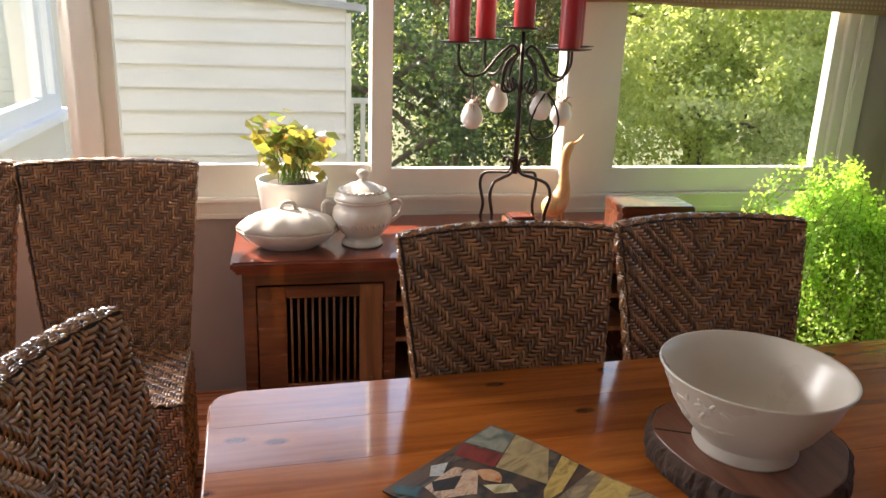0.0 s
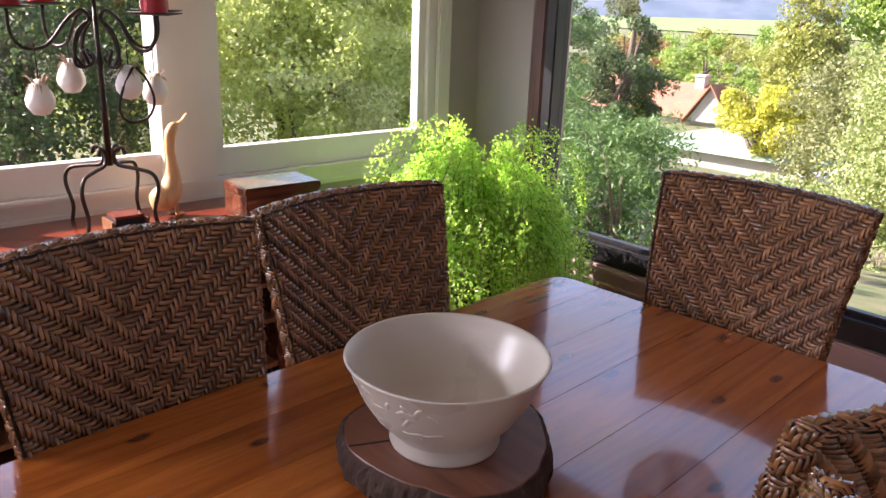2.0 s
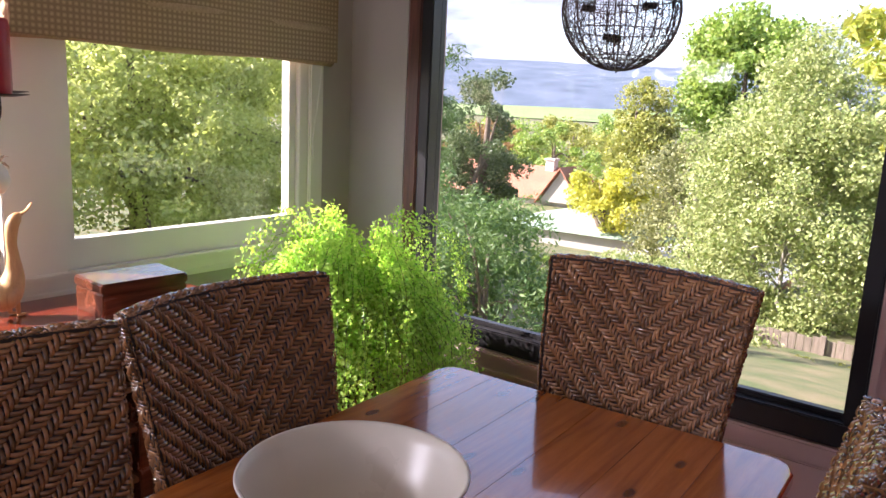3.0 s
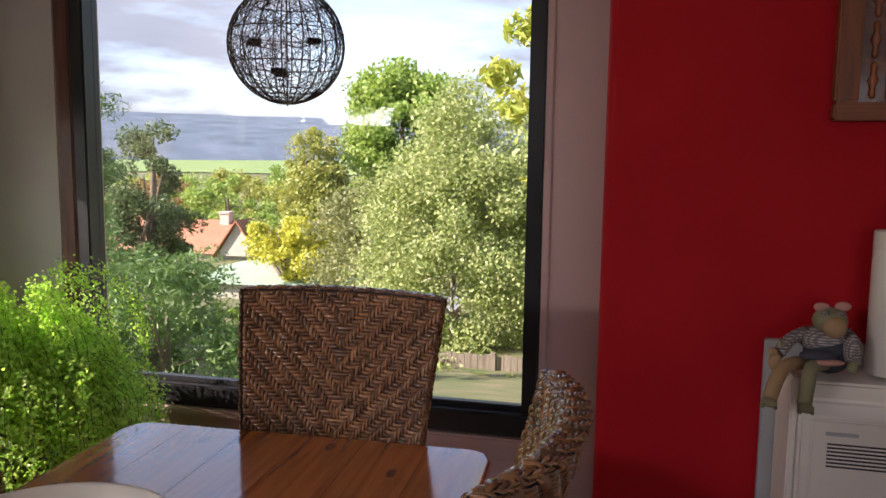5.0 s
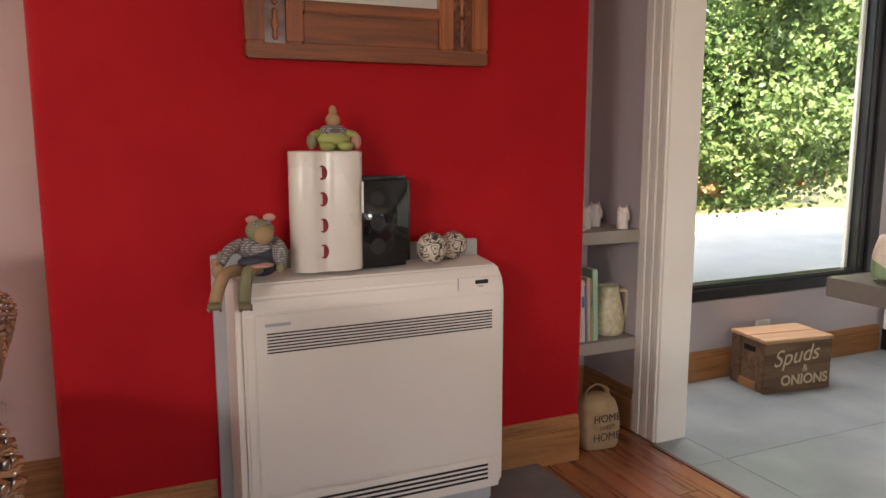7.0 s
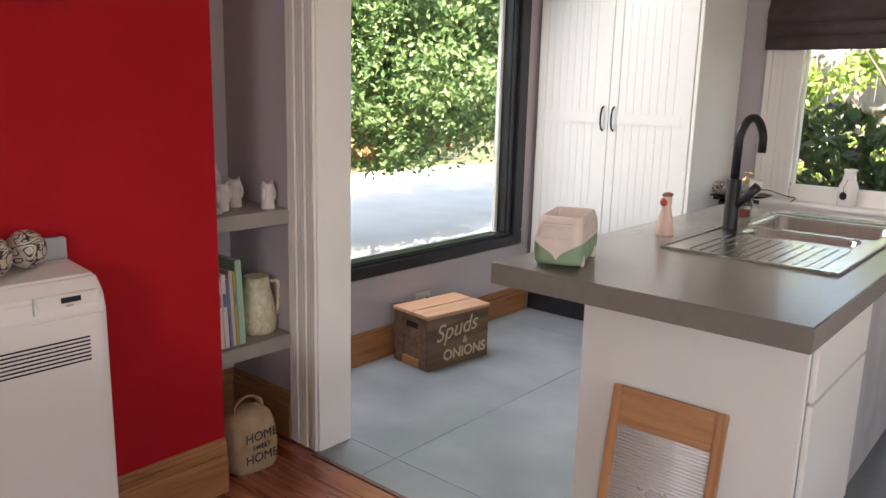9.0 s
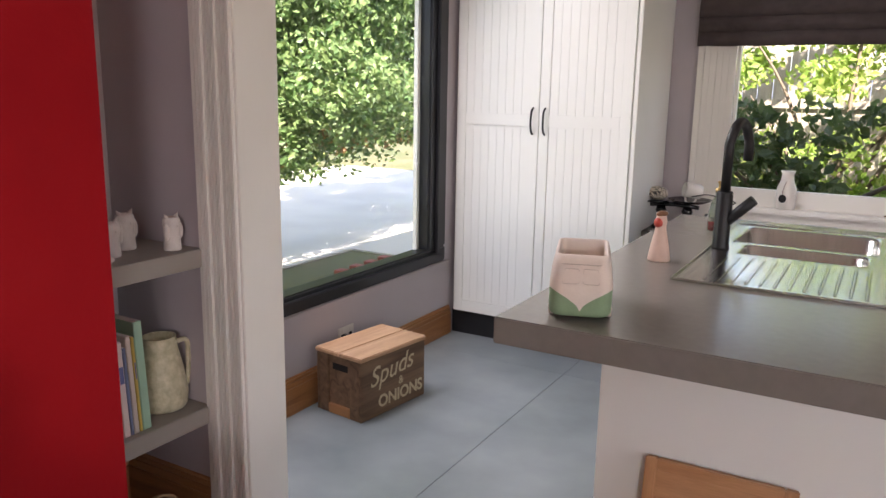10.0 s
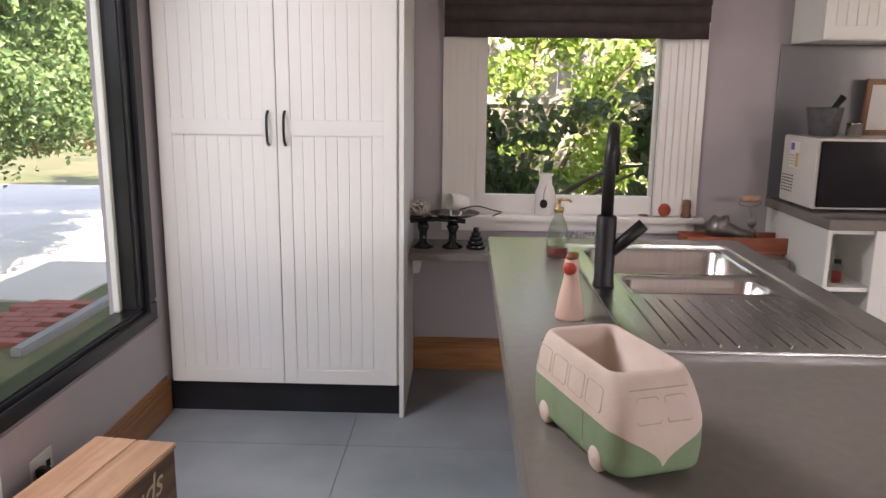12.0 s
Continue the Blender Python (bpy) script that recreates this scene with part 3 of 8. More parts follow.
def make_chair():
    ch = thing("wicker_chair", "brown woven rattan dining chair with high curved back", "chair", group="wicker dining chairs")
    n, m_ = 12, 12
    bm = bmesh.new()
    grid = {}
    for side in (1, -1):
        for i in range(n + 1):
            for j in range(m_ + 1):
                p = back_surface(np.array([BACK_W * (i / n - 0.5)]), np.array([BACK_H * j / m_]), np.array([-0.003]), side)[0]
                grid[side, i, j] = bm.verts.new(p)
        for i in range(n):
            for j in range(m_):
                q = [grid[side, i, j], grid[side, i + 1, j], grid[side, i + 1, j + 1], grid[side, i, j + 1]]
                bm.faces.new(q if side < 0 else q[::-1])
    for i in range(n):
        bm.faces.new((grid[1, i, m_], grid[1, i + 1, m_], grid[-1, i + 1, m_], grid[-1, i, m_]))
    for j in range(m_):
        bm.faces.new((grid[1, 0, j], grid[1, 0, j + 1], grid[-1, 0, j + 1], grid[-1, 0, j]))
        bm.faces.new((grid[1, n, j], grid[-1, n, j], grid[-1, n, j + 1], grid[1, n, j + 1]))
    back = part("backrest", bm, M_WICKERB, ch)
    weave = twill([(lambda u, v, h: back_surface(u, v, h, 1), BACK_W, BACK_H), (lambda u, v, h: back_surface(u, v, h, -1), BACK_W, BACK_H)])
    tagged(part_mesh("weave", weave, M_WICKER, back, "herringbone woven rattan strands", True), kind="stuff")
    rim = twill([(rim_surface, 0.066, RIM)], 0.0082)
    tagged(part_mesh("woven_edge", rim, M_WICKER, back, "rattan strands wrapped over the rim", True), kind="stuff")
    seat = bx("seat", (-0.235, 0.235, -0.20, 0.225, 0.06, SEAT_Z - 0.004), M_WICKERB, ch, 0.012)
    sw = twill([(lambda u, v, h: np.stack([u, v - 0.20, SEAT_Z - 0.004 + h], 1), 0.47, 0.425),
                (lambda u, v, h: np.stack([u, 0.225 + h, 0.06 + v], 1), 0.47, SEAT_Z - 0.065),
                (lambda u, v, h: np.stack([-0.235 - h, u + 0.0125, 0.06 + v], 1), 0.425, SEAT_Z - 0.065),
                (lambda u, v, h: np.stack([0.235 + h, u + 0.0125, 0.06 + v], 1), 0.425, SEAT_Z - 0.065),
                (lambda u, v, h: np.stack([u, -0.20 - h, 0.06 + v], 1), 0.47, SEAT_Z - 0.065)])
    tagged(part_mesh("weave", sw, M_WICKER, seat, "herringbone woven rattan strands", True), kind="stuff")
    for x in (-0.205, 0.205):
        for y_ in (-0.17, 0.195):
            bx("leg", (x - 0.02, x + 0.02, y_ - 0.02, y_ + 0.02, 0, 0.06), M_WICKERB, ch, 0.003)
    return ch


CHAIRS = [(0.572, 1.52, 183.5), (1.157, 1.57, 182), (1.70, 1.25, 90), (1.225, 0.945, -3), (0.55, 0.885, 2), (-0.027, 1.072, -97), (-0.56, 2.46, 182.5), (-1.14, 2.47, 180)]
chair = make_chair()
x, y, a = CHAIRS[0]
chair.matrix_world = pose(x, y, 0, 0, 0, a)
for k, (x, y, a) in enumerate(CHAIRS[1:]):
    copy_thing(chair, pose(x, y, 0, 0, 0, a) @ Matrix.Scale(1.025 if k == 1 else 1.0, 4))


# ---- dining table ----
def make_table():
    t = thing("dining_table", "polished knotty pine dining table with rounded corners", "table", pose(0.875, 1.258, 0, 0, 0, 2.6))
    L, W, R, n, top, thick = 1.03, 0.502, 0.07, 6, 0.76, 0.036
    for k in range(n):
        y0, y1 = -W + 2 * W * k / n, -W + 2 * W * (k + 1) / n

        def reach(yy):
            d = abs(yy) - (W - R)
            return L if d <= 0 else L - R + math.sqrt(max(0, R * R - d * d))
        ys_ = [y0 + 0.0006 + (y1 - y0 - 0.0012) * i / 8 for i in range(9)]
        ring = [(reach(v), v) for v in ys_] + [(-reach(v), v) for v in reversed(ys_)]
        bm = bmesh.new()
        rows = []
        for inset, z in ((0.004, top - thick), (0.0, top - thick + 0.006), (0.0, top - 0.006), (0.0025, top - 0.0015), (0.006, top)):
            rows.append([bm.verts.new((x_ - math.copysign(inset, x_), y_ if abs(y_) < W - 0.02 else y_ - math.copysign(inset, y_), z)) for x_, y_ in ring])
        for ra, rb in zip(rows, rows[1:]):
            for i in range(len(ring)):
                j = (i + 1) % len(ring)
                bm.faces.new((ra[i], ra[j], rb[j], rb[i]))
        bm.faces.new(rows[-1])
        bm.faces.new(rows[0][::-1])
        part("plank", bm, M_TABLE, t)
    for d in ((-0.90, 0.90, -0.42, -0.395, 0.63, 0.724), (-0.90, 0.90, 0.395, 0.42, 0.63, 0.724), (-0.92, -0.895, -0.40, 0.40, 0.63, 0.724), (0.895, 0.92, -0.40, 0.40, 0.63, 0.724)):
        bx("apron", d, M_TABLE, t, 0.003)
    for x_ in (-0.89, 0.89):
        for y_ in (-0.385, 0.385):
            bm = lathe(bmesh.new(), [(0.028, 0), (0.036, 0.05), (0.03, 0.1), (0.044, 0.35), (0.05, 0.5), (0.034, 0.54), (0.05, 0.58), (0.05, 0.724)], 20, cx=x_, cy=y_)
            part("leg", bm, M_TABLE, t, smooth=True)
    return t


make_table()

# ---- sideboard ----
sb = thing("sideboard", "dark mahogany sideboard with a barred door and open shelves", "sideboard", pose(-0.15, 2.65, 0))
SBW, SBD, SBH = 1.95, 0.57, 0.785
bm = box(bmesh.new(), -0.035, SBW + 0.035, -0.05, SBD, SBH - 0.034, SBH, bevel=0.009, seg=3)
box(bm, -0.02, SBW + 0.02, -0.03, SBD, SBH - 0.05, SBH - 0.0335, bevel=0.004)
part("top", bm, M_MAHOGT, sb, "polished red mahogany top")
for x_ in (0.0, 0.50, 1.0, 1.50, SBW - 0.04):
    bx("upright", (x_, x_ + 0.045, 0.0, SBD - 0.03, 0.06, SBH - 0.05), M_MAHOG, sb, 0.003)
# Near-black back puts the shade of the open compartments into its colour.
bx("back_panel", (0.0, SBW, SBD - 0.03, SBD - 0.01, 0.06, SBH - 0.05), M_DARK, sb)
bx("rail", (0.0, SBW, -0.004, 0.03, SBH - 0.10, SBH - 0.05), M_MAHOG, sb, 0.003)
bx("bottom_shelf", (0.0, SBW, 0.0, SBD - 0.03, 0.06, 0.10), M_BROWNW, sb, 0.003)
for x0, x1, zs in ((0.545, 1.0, (0.26, 0.44, 0.58)), (1.045, 1.50, (0.26, 0.44, 0.58))):
    for z in zs:
        bx("shelf", (x0, x1, 0.01, SBD - 0.03, z, z + 0.018), M_BROWNW, sb, 0.002)
for x_ in (0.0, 0.53, 1.0, 1.5, SBW - 0.06):
    bx("foot", (x_, x_ + 0.06, 0.0, 0.06, 0, 0.06), M_MAHOG, sb, 0.004)
for x0 in (0.05, 1.55):
    door = bx("door", (x0, x0 + 0.10, -0.012, 0.012, 0.11, SBH - 0.105), M_MAHOG, sb, 0.003)
    bx("stile", (x0 + 0.36, x0 + 0.445, -0.012, 0.012, 0.11, SBH - 0.105), M_BROWNW, door, 0.003)
    bx("rail", (x0 + 0.10, x0 + 0.36, -0.012, 0.012, SBH - 0.15, SBH - 0.105), M_MAHOG, door, 0.003)
    bx("rail", (x0 + 0.10, x0 + 0.36, -0.012, 0.012, 0.11, 0.30), M_BROWNW, door, 0.003)
    for k in range(10):
        part("bar", lathe(bmesh.new(), [(0.0045, 0.30), (0.0045, SBH - 0.15)], 8, cx=x0 + 0.117 + k * 0.0252, cy=0.0), M_BROWNW, door, smooth=True)
    part("keyhole_knob", lathe(bmesh.new(), [(0.004, 0), (0.009, 0.004), (0.009, 0.012), (0.0, 0.016)], 12), M_BROWNW, door, at=pose(x0 + 0.40, -0.012, 0.31, 90))
for x0, z0, w in ((0.62, 0.458, 0.30), (0.60, 0.598, 0.3), (1.12, 0.278, 0.3), (0.14, 0.10, 0.28)):
    pl = thing("serving_plate", "stacked pale brown plates inside the sideboard", "plate", pose(x0 + w / 2 - 0.15, 2.65 + 0.27, z0))
    for k in range(3):
        part("plate", lathe(bmesh.new(), [(0.06, 0.018 * k), (0.075, 0.018 * k + 0.003), (w / 2, 0.018 * k + 0.018), (w / 2 - 0.006, 0.018 * k + 0.021), (0.07, 0.018 * k + 0.007), (0.0, 0.018 * k + 0.006)], 28), M_CHINA if k == 1 else M_BROWNW, pl, smooth=True)

# ---- wall heater on its slab ----
slab = tagged(bx("hearth_slab", (1.965, XR - 0.002, -1.18, 0.40, 0.0, 0.022), mat("grey_slate", (0.16, 0.15, 0.15), (0.11, 0.105, 0.105), 0.5, scale=5, bump=0.4, fine=30), bevel=0.004), "smooth grey slate hearth slab on the floorboards", "hearth")
bp_ = tagged(bx("backing_board", (XR - 0.03, XR - 0.001, -0.885, 0.088, 0.022, 0.98), M_GREYP, bevel=0.004), "grey backing board behind the heater", "board")
ht = thing("wall_heater", "cream white floor-standing air conditioner with vent slots", "heater", pose(2.23, 0.0, 0.022))
bm = bmesh.new()
prof = [(0.215, 0.06), (0.03, 0.06), (0.0, 0.09), (0.0, 0.80), (0.012, 0.845), (0.05, 0.885), (0.215, 0.90)]
ra = [bm.verts.new((x_, 0.03, z)) for x_, z in prof]
rb = [bm.verts.new((x_, -0.885, z)) for x_, z in prof]
for k in range(len(prof)):
    j = (k + 1) % len(prof)
    bm.faces.new((ra[k], ra[j], rb[j], rb[k]))
bm.faces.new(ra[::-1])
bm.faces.new(rb)
bmesh.ops.bevel(bm, geom=[e for e in bm.edges], offset=0.008, segments=2, affect="EDGES", clamp_overlap=True)
part("body", bm, M_PLASTIC, ht)
bx("foot", (0.04, 0.2, -0.86, 0.0, 0.0, 0.06), M_GREYP, ht, 0.004)
bx("front_panel", (-0.010, 0.002, -0.868, 0.0, 0.20, 0.80), M_PLASTIC, ht, 0.005)
bx("lower_panel", (-0.008, 0.002, -0.868, 0.0, 0.07, 0.192), M_PLASTIC, ht, 0.004)
bx("side_trim", (0.02, 0.215, 0.0305, 0.05, 0.0, 0.90), M_PLASTIC, ht, 0.005)
for k in range(7):
    z = 0.672 + k * 0.0102
    bx("vent_slot", (-0.0118, -0.0095, -0.83, -0.04, z, z + 0.0040), M_DARK, ht)
for k in range(4):
    z = 0.105 + k * 0.017
    bx("vent_slot", (-0.0098, -0.0075, -0.82, -0.04, z, z + 0.008), M_DARK, ht)
bx("maker_plate", (-0.0112, -0.0095, -0.115, -0.035, 0.758, 0.768), M_GREYP, ht)
pn = bx("control_panel", (0.004, 0.03, -0.868, -0.71, 0.815, 0.852), M_PLASTIC, ht, 0.004, at=pose(0, 0, 0))
bx("display", (0.0018, 0.0035, -0.82, -0.77, 0.831, 0.845), M_DARK, pn)
bx("button", (0.0018, 0.0035, -0.80, -0.782, 0.820, 0.826), M_GREYP, pn, 0.0005)
bx("panel_gap", (0.0025, 0.0045, -0.706, -0.702, 0.812, 0.856), M_GREYP, ht)

# ---- carved mirror ----
mi = thing("wall_mirror", "mirror in a carved dark timber frame on the red wall", "mirror", pose(XR, -0.483, 1.615))
M_MIRF = wood("carved_timber_frame", (0.30, 0.085, 0.022), (0.13, 0.034, 0.010), "z", rough=0.5)
M_MIRFY = wood("carved_timber_rail", (0.26, 0.070, 0.018), (0.11, 0.028, 0.009), "y", rough=0.5)
for s in (-1, 1):
    a, b = sorted((s * 0.434, s * 0.372))
    bx("outer_stile", (-0.045, -0.001, a, b, 0.05, 1.05), M_MIRF, mi, 0.006)
    a, b = sorted((s * 0.372, s * 0.30))
    bx("sunk_panel", (-0.020, -0.001, a, b, 0.05, 1.05), M_MAHOG, mi)
    a, b = sorted((s * 0.30, s * 0.245))
    bx("inner_stile", (-0.04, -0.001, a, b, 0.05, 1.05), M_MIRF, mi, 0.006)
    for k in range(9):
        z = 0.11 + k * 0.11
        part("spindle", lathe(bmesh.new(), [(0.004, z - 0.05), (0.009, z - 0.04), (0.006, z - 0.02), (0.015, z), (0.006, z + 0.02), (0.009, z + 0.04), (0.004, z + 0.05)], 12, cx=-0.026, cy=s * 0.336), M_MIRF, mi, smooth=True)
bx("bottom_rail", (-0.045, -0.001, -0.434, 0.434, 0, 0.05), M_MIRFY, mi, 0.006)
bx("bottom_panel", (-0.03, -0.001, -0.245, 0.245, 0.05, 0.15), M_MIRFY, mi, 0.004)
bx("inner_rail", (-0.04, -0.001, -0.245, 0.245, 0.15, 0.19), M_MIRFY, mi, 0.006)
bx("top_rail", (-0.045, -0.001, -0.434, 0.434, 1.05, 1.10), M_MIRFY, mi, 0.006)
M_MIRROR = nodes_of("silvered_mirror", 0.01, 1.0)[0]
M_MIRROR.node_tree.nodes["Principled BSDF"].inputs["Base Color"].default_value = (0.86, 0.88, 0.87, 1)
bx("mirror_glass", (-0.022, -0.001, -0.245, 0.245, 0.19, 1.05), M_MIRROR, mi)

# ---- tall pantry cupboard ----
cup = thing("pantry_cupboard", "tall white tongue-and-groove pantry cupboard with black plinth", "cupboard", pose(2.01, -4.054, 0))
bx("carcass", (0.0, 1.02, -0.58, -0.022, 0.14, 2.42), M_CAB, cup)
bx("end_panel", (-0.02, 0.0, -0.60, 0.012, 0.0, 2.42), M_CAB, cup, 0.002)
bx("plinth", (0.0, 1.03, -0.55, -0.03, 0.0, 0.14), M_BLACKF, cup)
for x0 in (0.012, 0.512):
    d = bx("door", (x0 + 0.004, x0 + 0.492, -0.02, -0.012, 0.145, 2.40), M_CAB, cup)
    for a, b, z0, z1 in ((0, 0.055, 0.145, 2.40), (0.441, 0.496, 0.145, 2.40), (0.055, 0.441, 0.145, 0.21), (0.055, 0.441, 2.33, 2.40), (0.055, 0.441, 1.235, 1.30)):
        bx("stile" if b - a < 0.1 else "rail", (x0 + a, x0 + b, -0.02, 0.0, z0, z1), M_CAB, d, 0.002)
    for z0, z1 in ((0.21, 1.235), (1.30, 2.33)):
        for k in range(8):
            xa = x0 + 0.055 + 0.386 * k / 8
            bx("board", (xa + 0.0003, xa + 0.386 / 8 - 0.0003, -0.014, -0.006, z0, z1), M_CAB, d, 0.0012)
for x_ in (0.475, 0.545):
    pts = smooth_line([(x_, 0.0, 1.195), (x_, 0.022, 1.215), (x_, 0.03, 1.265), (x_, 0.022, 1.315), (x_, 0.0, 1.335)], 4)
    part("handle", sweep(bmesh.new(), pts, 0.0055, 8), M_BLACK, cup, "black bow handle", True)

# ---- kitchen island ----
isl = thing("kitchen_island", "white kitchen island cabinet", "island", pose(0.795, -3.60, 0))
bx("end_panel", (0.0, 0.665, 1.552, 1.57, 0.0, 0.835), M_CAB, isl, 0.002)
bx("side_panel", (0.647, 0.667, 0.0, 1.55, 0.0, 0.835), M_CAB, isl, 0.002)
bx("carcass", (0.02, 0.645, 0.02, 1.548, 0.10, 0.70), M_CAB, isl)
bx("front_panel", (0.0, 0.02, 0.0, 1.55, 0.10, 0.835), M_GREYP, isl, 0.002)
bx("plinth", (0.04, 0.645, 0.03, 1.52, 0.0, 0.10), M_BLACKF, isl)
bx("drawer_front", (-0.016, -0.001, 0.95, 1.545, 0.62, 0.83), M_CAB, isl, 0.002)
bx("drawer_front", (-0.016, -0.001, 0.95, 1.545, 0.11, 0.61), M_CAB, isl, 0.002)
# the worktop lies round the cut-out of the sink
SX0, SX1, SY0, SY1 = 0.832, 1.385, -3.50, -2.385
HOLE = (0.868, 1.342, -3.447, -2.853)
wt = thing("island_worktop", "taupe stone worktop over the island", "worktop", pose(0, 0, 0))
bm = bmesh.new()
outer, inner = (0.735, 1.648, -3.655, -1.784), HOLE
ring = {}
for nm, (xa, xb, ya, yb) in (("o", outer), ("i", inner)):
    for z in (0.835, 0.90):
        ring[nm, z] = [bm.verts.new(p) for p in ((xa, ya, z), (xb, ya, z), (xb, yb, z), (xa, yb, z))]
for k in range(4):
    j = (k + 1) % 4
    bm.faces.new((ring["o", 0.835][k], ring["o", 0.835][j], ring["o", 0.90][j], ring["o", 0.90][k]))
    bm.faces.new((ring["i", 0.90][k], ring["i", 0.90][j], ring["i", 0.835][j], ring["i", 0.835][k]))
    bm.faces.new((ring["o", 0.90][k], ring["o", 0.90][j], ring["i", 0.90][j], ring["i", 0.90][k]))
    bm.faces.new((ring["o", 0.835][j], ring["o", 0.835][k], ring["i", 0.835][k], ring["i", 0.835][j]))
es = [e for e in bm.edges if all(abs(v.co.x - 0.735) < 1e-4 or abs(v.co.x - 1.648) < 1e-4 for v in e.verts)]
bmesh.ops.bevel(bm, geom=es, offset=0.003, segments=2, affect="EDGES")
part("slab", bm, M_STONE, wt)

# ---- sink ----
sk = thing("kitchen_sink", "stainless steel double bowl sink with drainer", "sink", pose(0, 0, 0.9))


def rounded(bm, x0, x1, y0, y1, r, z, n=5):
    out = []
    for cx, cy, a0 in ((x1 - r, y1 - r, 0), (x0 + r, y1 - r, 90), (x0 + r, y0 + r, 180), (x1 - r, y0 + r, 270)):
        for k in range(n + 1):
            a = radians(a0 + 90 * k / n)
            out.append(bm.verts.new((cx + r * math.cos(a), cy + r * math.sin(a), z)))
    return out


def loft(bm, rings, cap=True):
    for ra, rb in zip(rings, rings[1:]):
        for k in range(len(ra)):
            j = (k + 1) % len(ra)
            bm.faces.new((ra[k], ra[j], rb[j], rb[k]))
    if cap:
        bm.faces.new(rings[-1])


B1, B2 = (0.873, 1.337, -3.442, -3.075), (0.90, 1.29, -3.045, -2.858)
bm = bmesh.new()
for d in ((SX0, SX1, SY0, B1[2]), (SX0, SX1, B2[3], SY1), (SX0, B1[0], B1[2], B1[3]), (B1[1], SX1, B1[2], B1[3]), (SX0, SX1, B1[3], B2[2]), (SX0, B2[0], B2[2], B2[3]), (B2[1], SX1, B2[2], B2[3])):
    box(bm, *d, 0.0015, 0.005)
part("deck", bm, M_STEEL, sk)
for d in ((SX0 - 0.004, SX1 + 0.004, SY1 - 0.006, SY1 + 0.004), (SX0 - 0.004, SX1 + 0.004, SY0 - 0.004, SY0 + 0.006), (SX1 - 0.006, SX1 + 0.004, SY0, SY1), (SX0 - 0.004, SX0 + 0.006, SY0, SY1)):
    bx("raised_edge", (*d, 0.001, 0.0095), M_STEEL, sk, 0.0035)
for nm, (a, b, c, d), deep in (("large_bowl", B1, 0.17), ("small_bowl", B2, 0.11)):
    bm = bmesh.new()
    loft(bm, [rounded(bm, a - 0.004, b + 0.004, c - 0.004, d + 0.004, 0.003, 0.0056), rounded(bm, a + 0.002, b - 0.002, c + 0.002, d - 0.002, 0.052, 0.0066), rounded(bm, a + 0.008, b - 0.008, c + 0.008, d - 0.008, 0.052, -0.002),
              rounded(bm, a + 0.014, b - 0.014, c + 0.014, d - 0.014, 0.05, -deep + 0.03), rounded(bm, a + 0.04, b - 0.04, c + 0.04, d - 0.04, 0.04, -deep), rounded(bm, (a + b) / 2 - 0.03, (a + b) / 2 + 0.03, (c + d) / 2 - 0.03, (c + d) / 2 + 0.03, 0.029, -deep - 0.004)])
    bowl_ob = part(nm, bm, M_STEEL, sk, smooth=True)
    part("waste", lathe(bmesh.new(), [(0.028, -deep - 0.003), (0.026, -deep + 0.001), (0.012, -deep - 0.002), (0.0, -deep - 0.002)], 20, cx=(a + b) / 2, cy=(c + d) / 2), M_STEEL, bowl_ob, smooth=True)
for k in range(12):
    x_ = SX0 + 0.06 + k * 0.037
    sk_ridge = box(bmesh.new(), x_, x_ + 0.009, -2.80, -2.43, 0.003, 0.0075, bevel=0.003, seg=3)
    part("drainer_ridge", sk_ridge, M_STEEL, sk)
tap = thing("kitchen_tap", "matt black gooseneck kitchen tap", "tap", pose(1.352, -2.93, 0.905))
part("body", lathe(bmesh.new(), [(0.03, 0), (0.03, 0.006), (0.027, 0.012), (0.027, 0.19), (0.024, 0.195), (0.0, 0.195)], 24), M_BLACK, tap, smooth=True)
pts = [(0, 0, 0.19), (0, 0, 0.34)] + [(-0.004 * k, -0.075 + 0.075 * math.cos(radians(k * 18)), 0.35 + 0.075 * math.sin(radians(k * 18))) for k in range(0, 11)] + [(-0.04, -0.15, 0.29)]
part("spout", sweep(bmesh.new(), pts, 0.0165, 14), M_BLACK, tap, smooth=True)
part("lever", sweep(bmesh.new(), [(-0.01, 0.0, 0.09), (-0.05, 0.012, 0.13), (-0.095, 0.02, 0.175)], [0.017, 0.018, 0.018], 14), M_BLACK, tap, smooth=True)


# ---- outside: ground, hills, trees, houses ----
def ground_z(x_, y_):
    """Level by the kitchen, falling away to the east and north, then flat to the hills."""
    a = np.clip((x_ - 5.0) / 12.0, 0, 1)
    b = np.clip((x_ - 15) / 30.0, 0, 1)
    north = np.clip((y_ - 3.6) / 10.0, 0, 1)
    south = np.clip((-1.0 - y_) / 2.0, 0, 1)
    east = -0.9 - 2.1 * a * a * (3 - 2 * a) - 4.0 * b
    z = east * (1 - south * (1 - 0.75 * b)) + south * (1 - 0.75 * b) * -0.28
    return z - 1.6 * north * (1 - a)


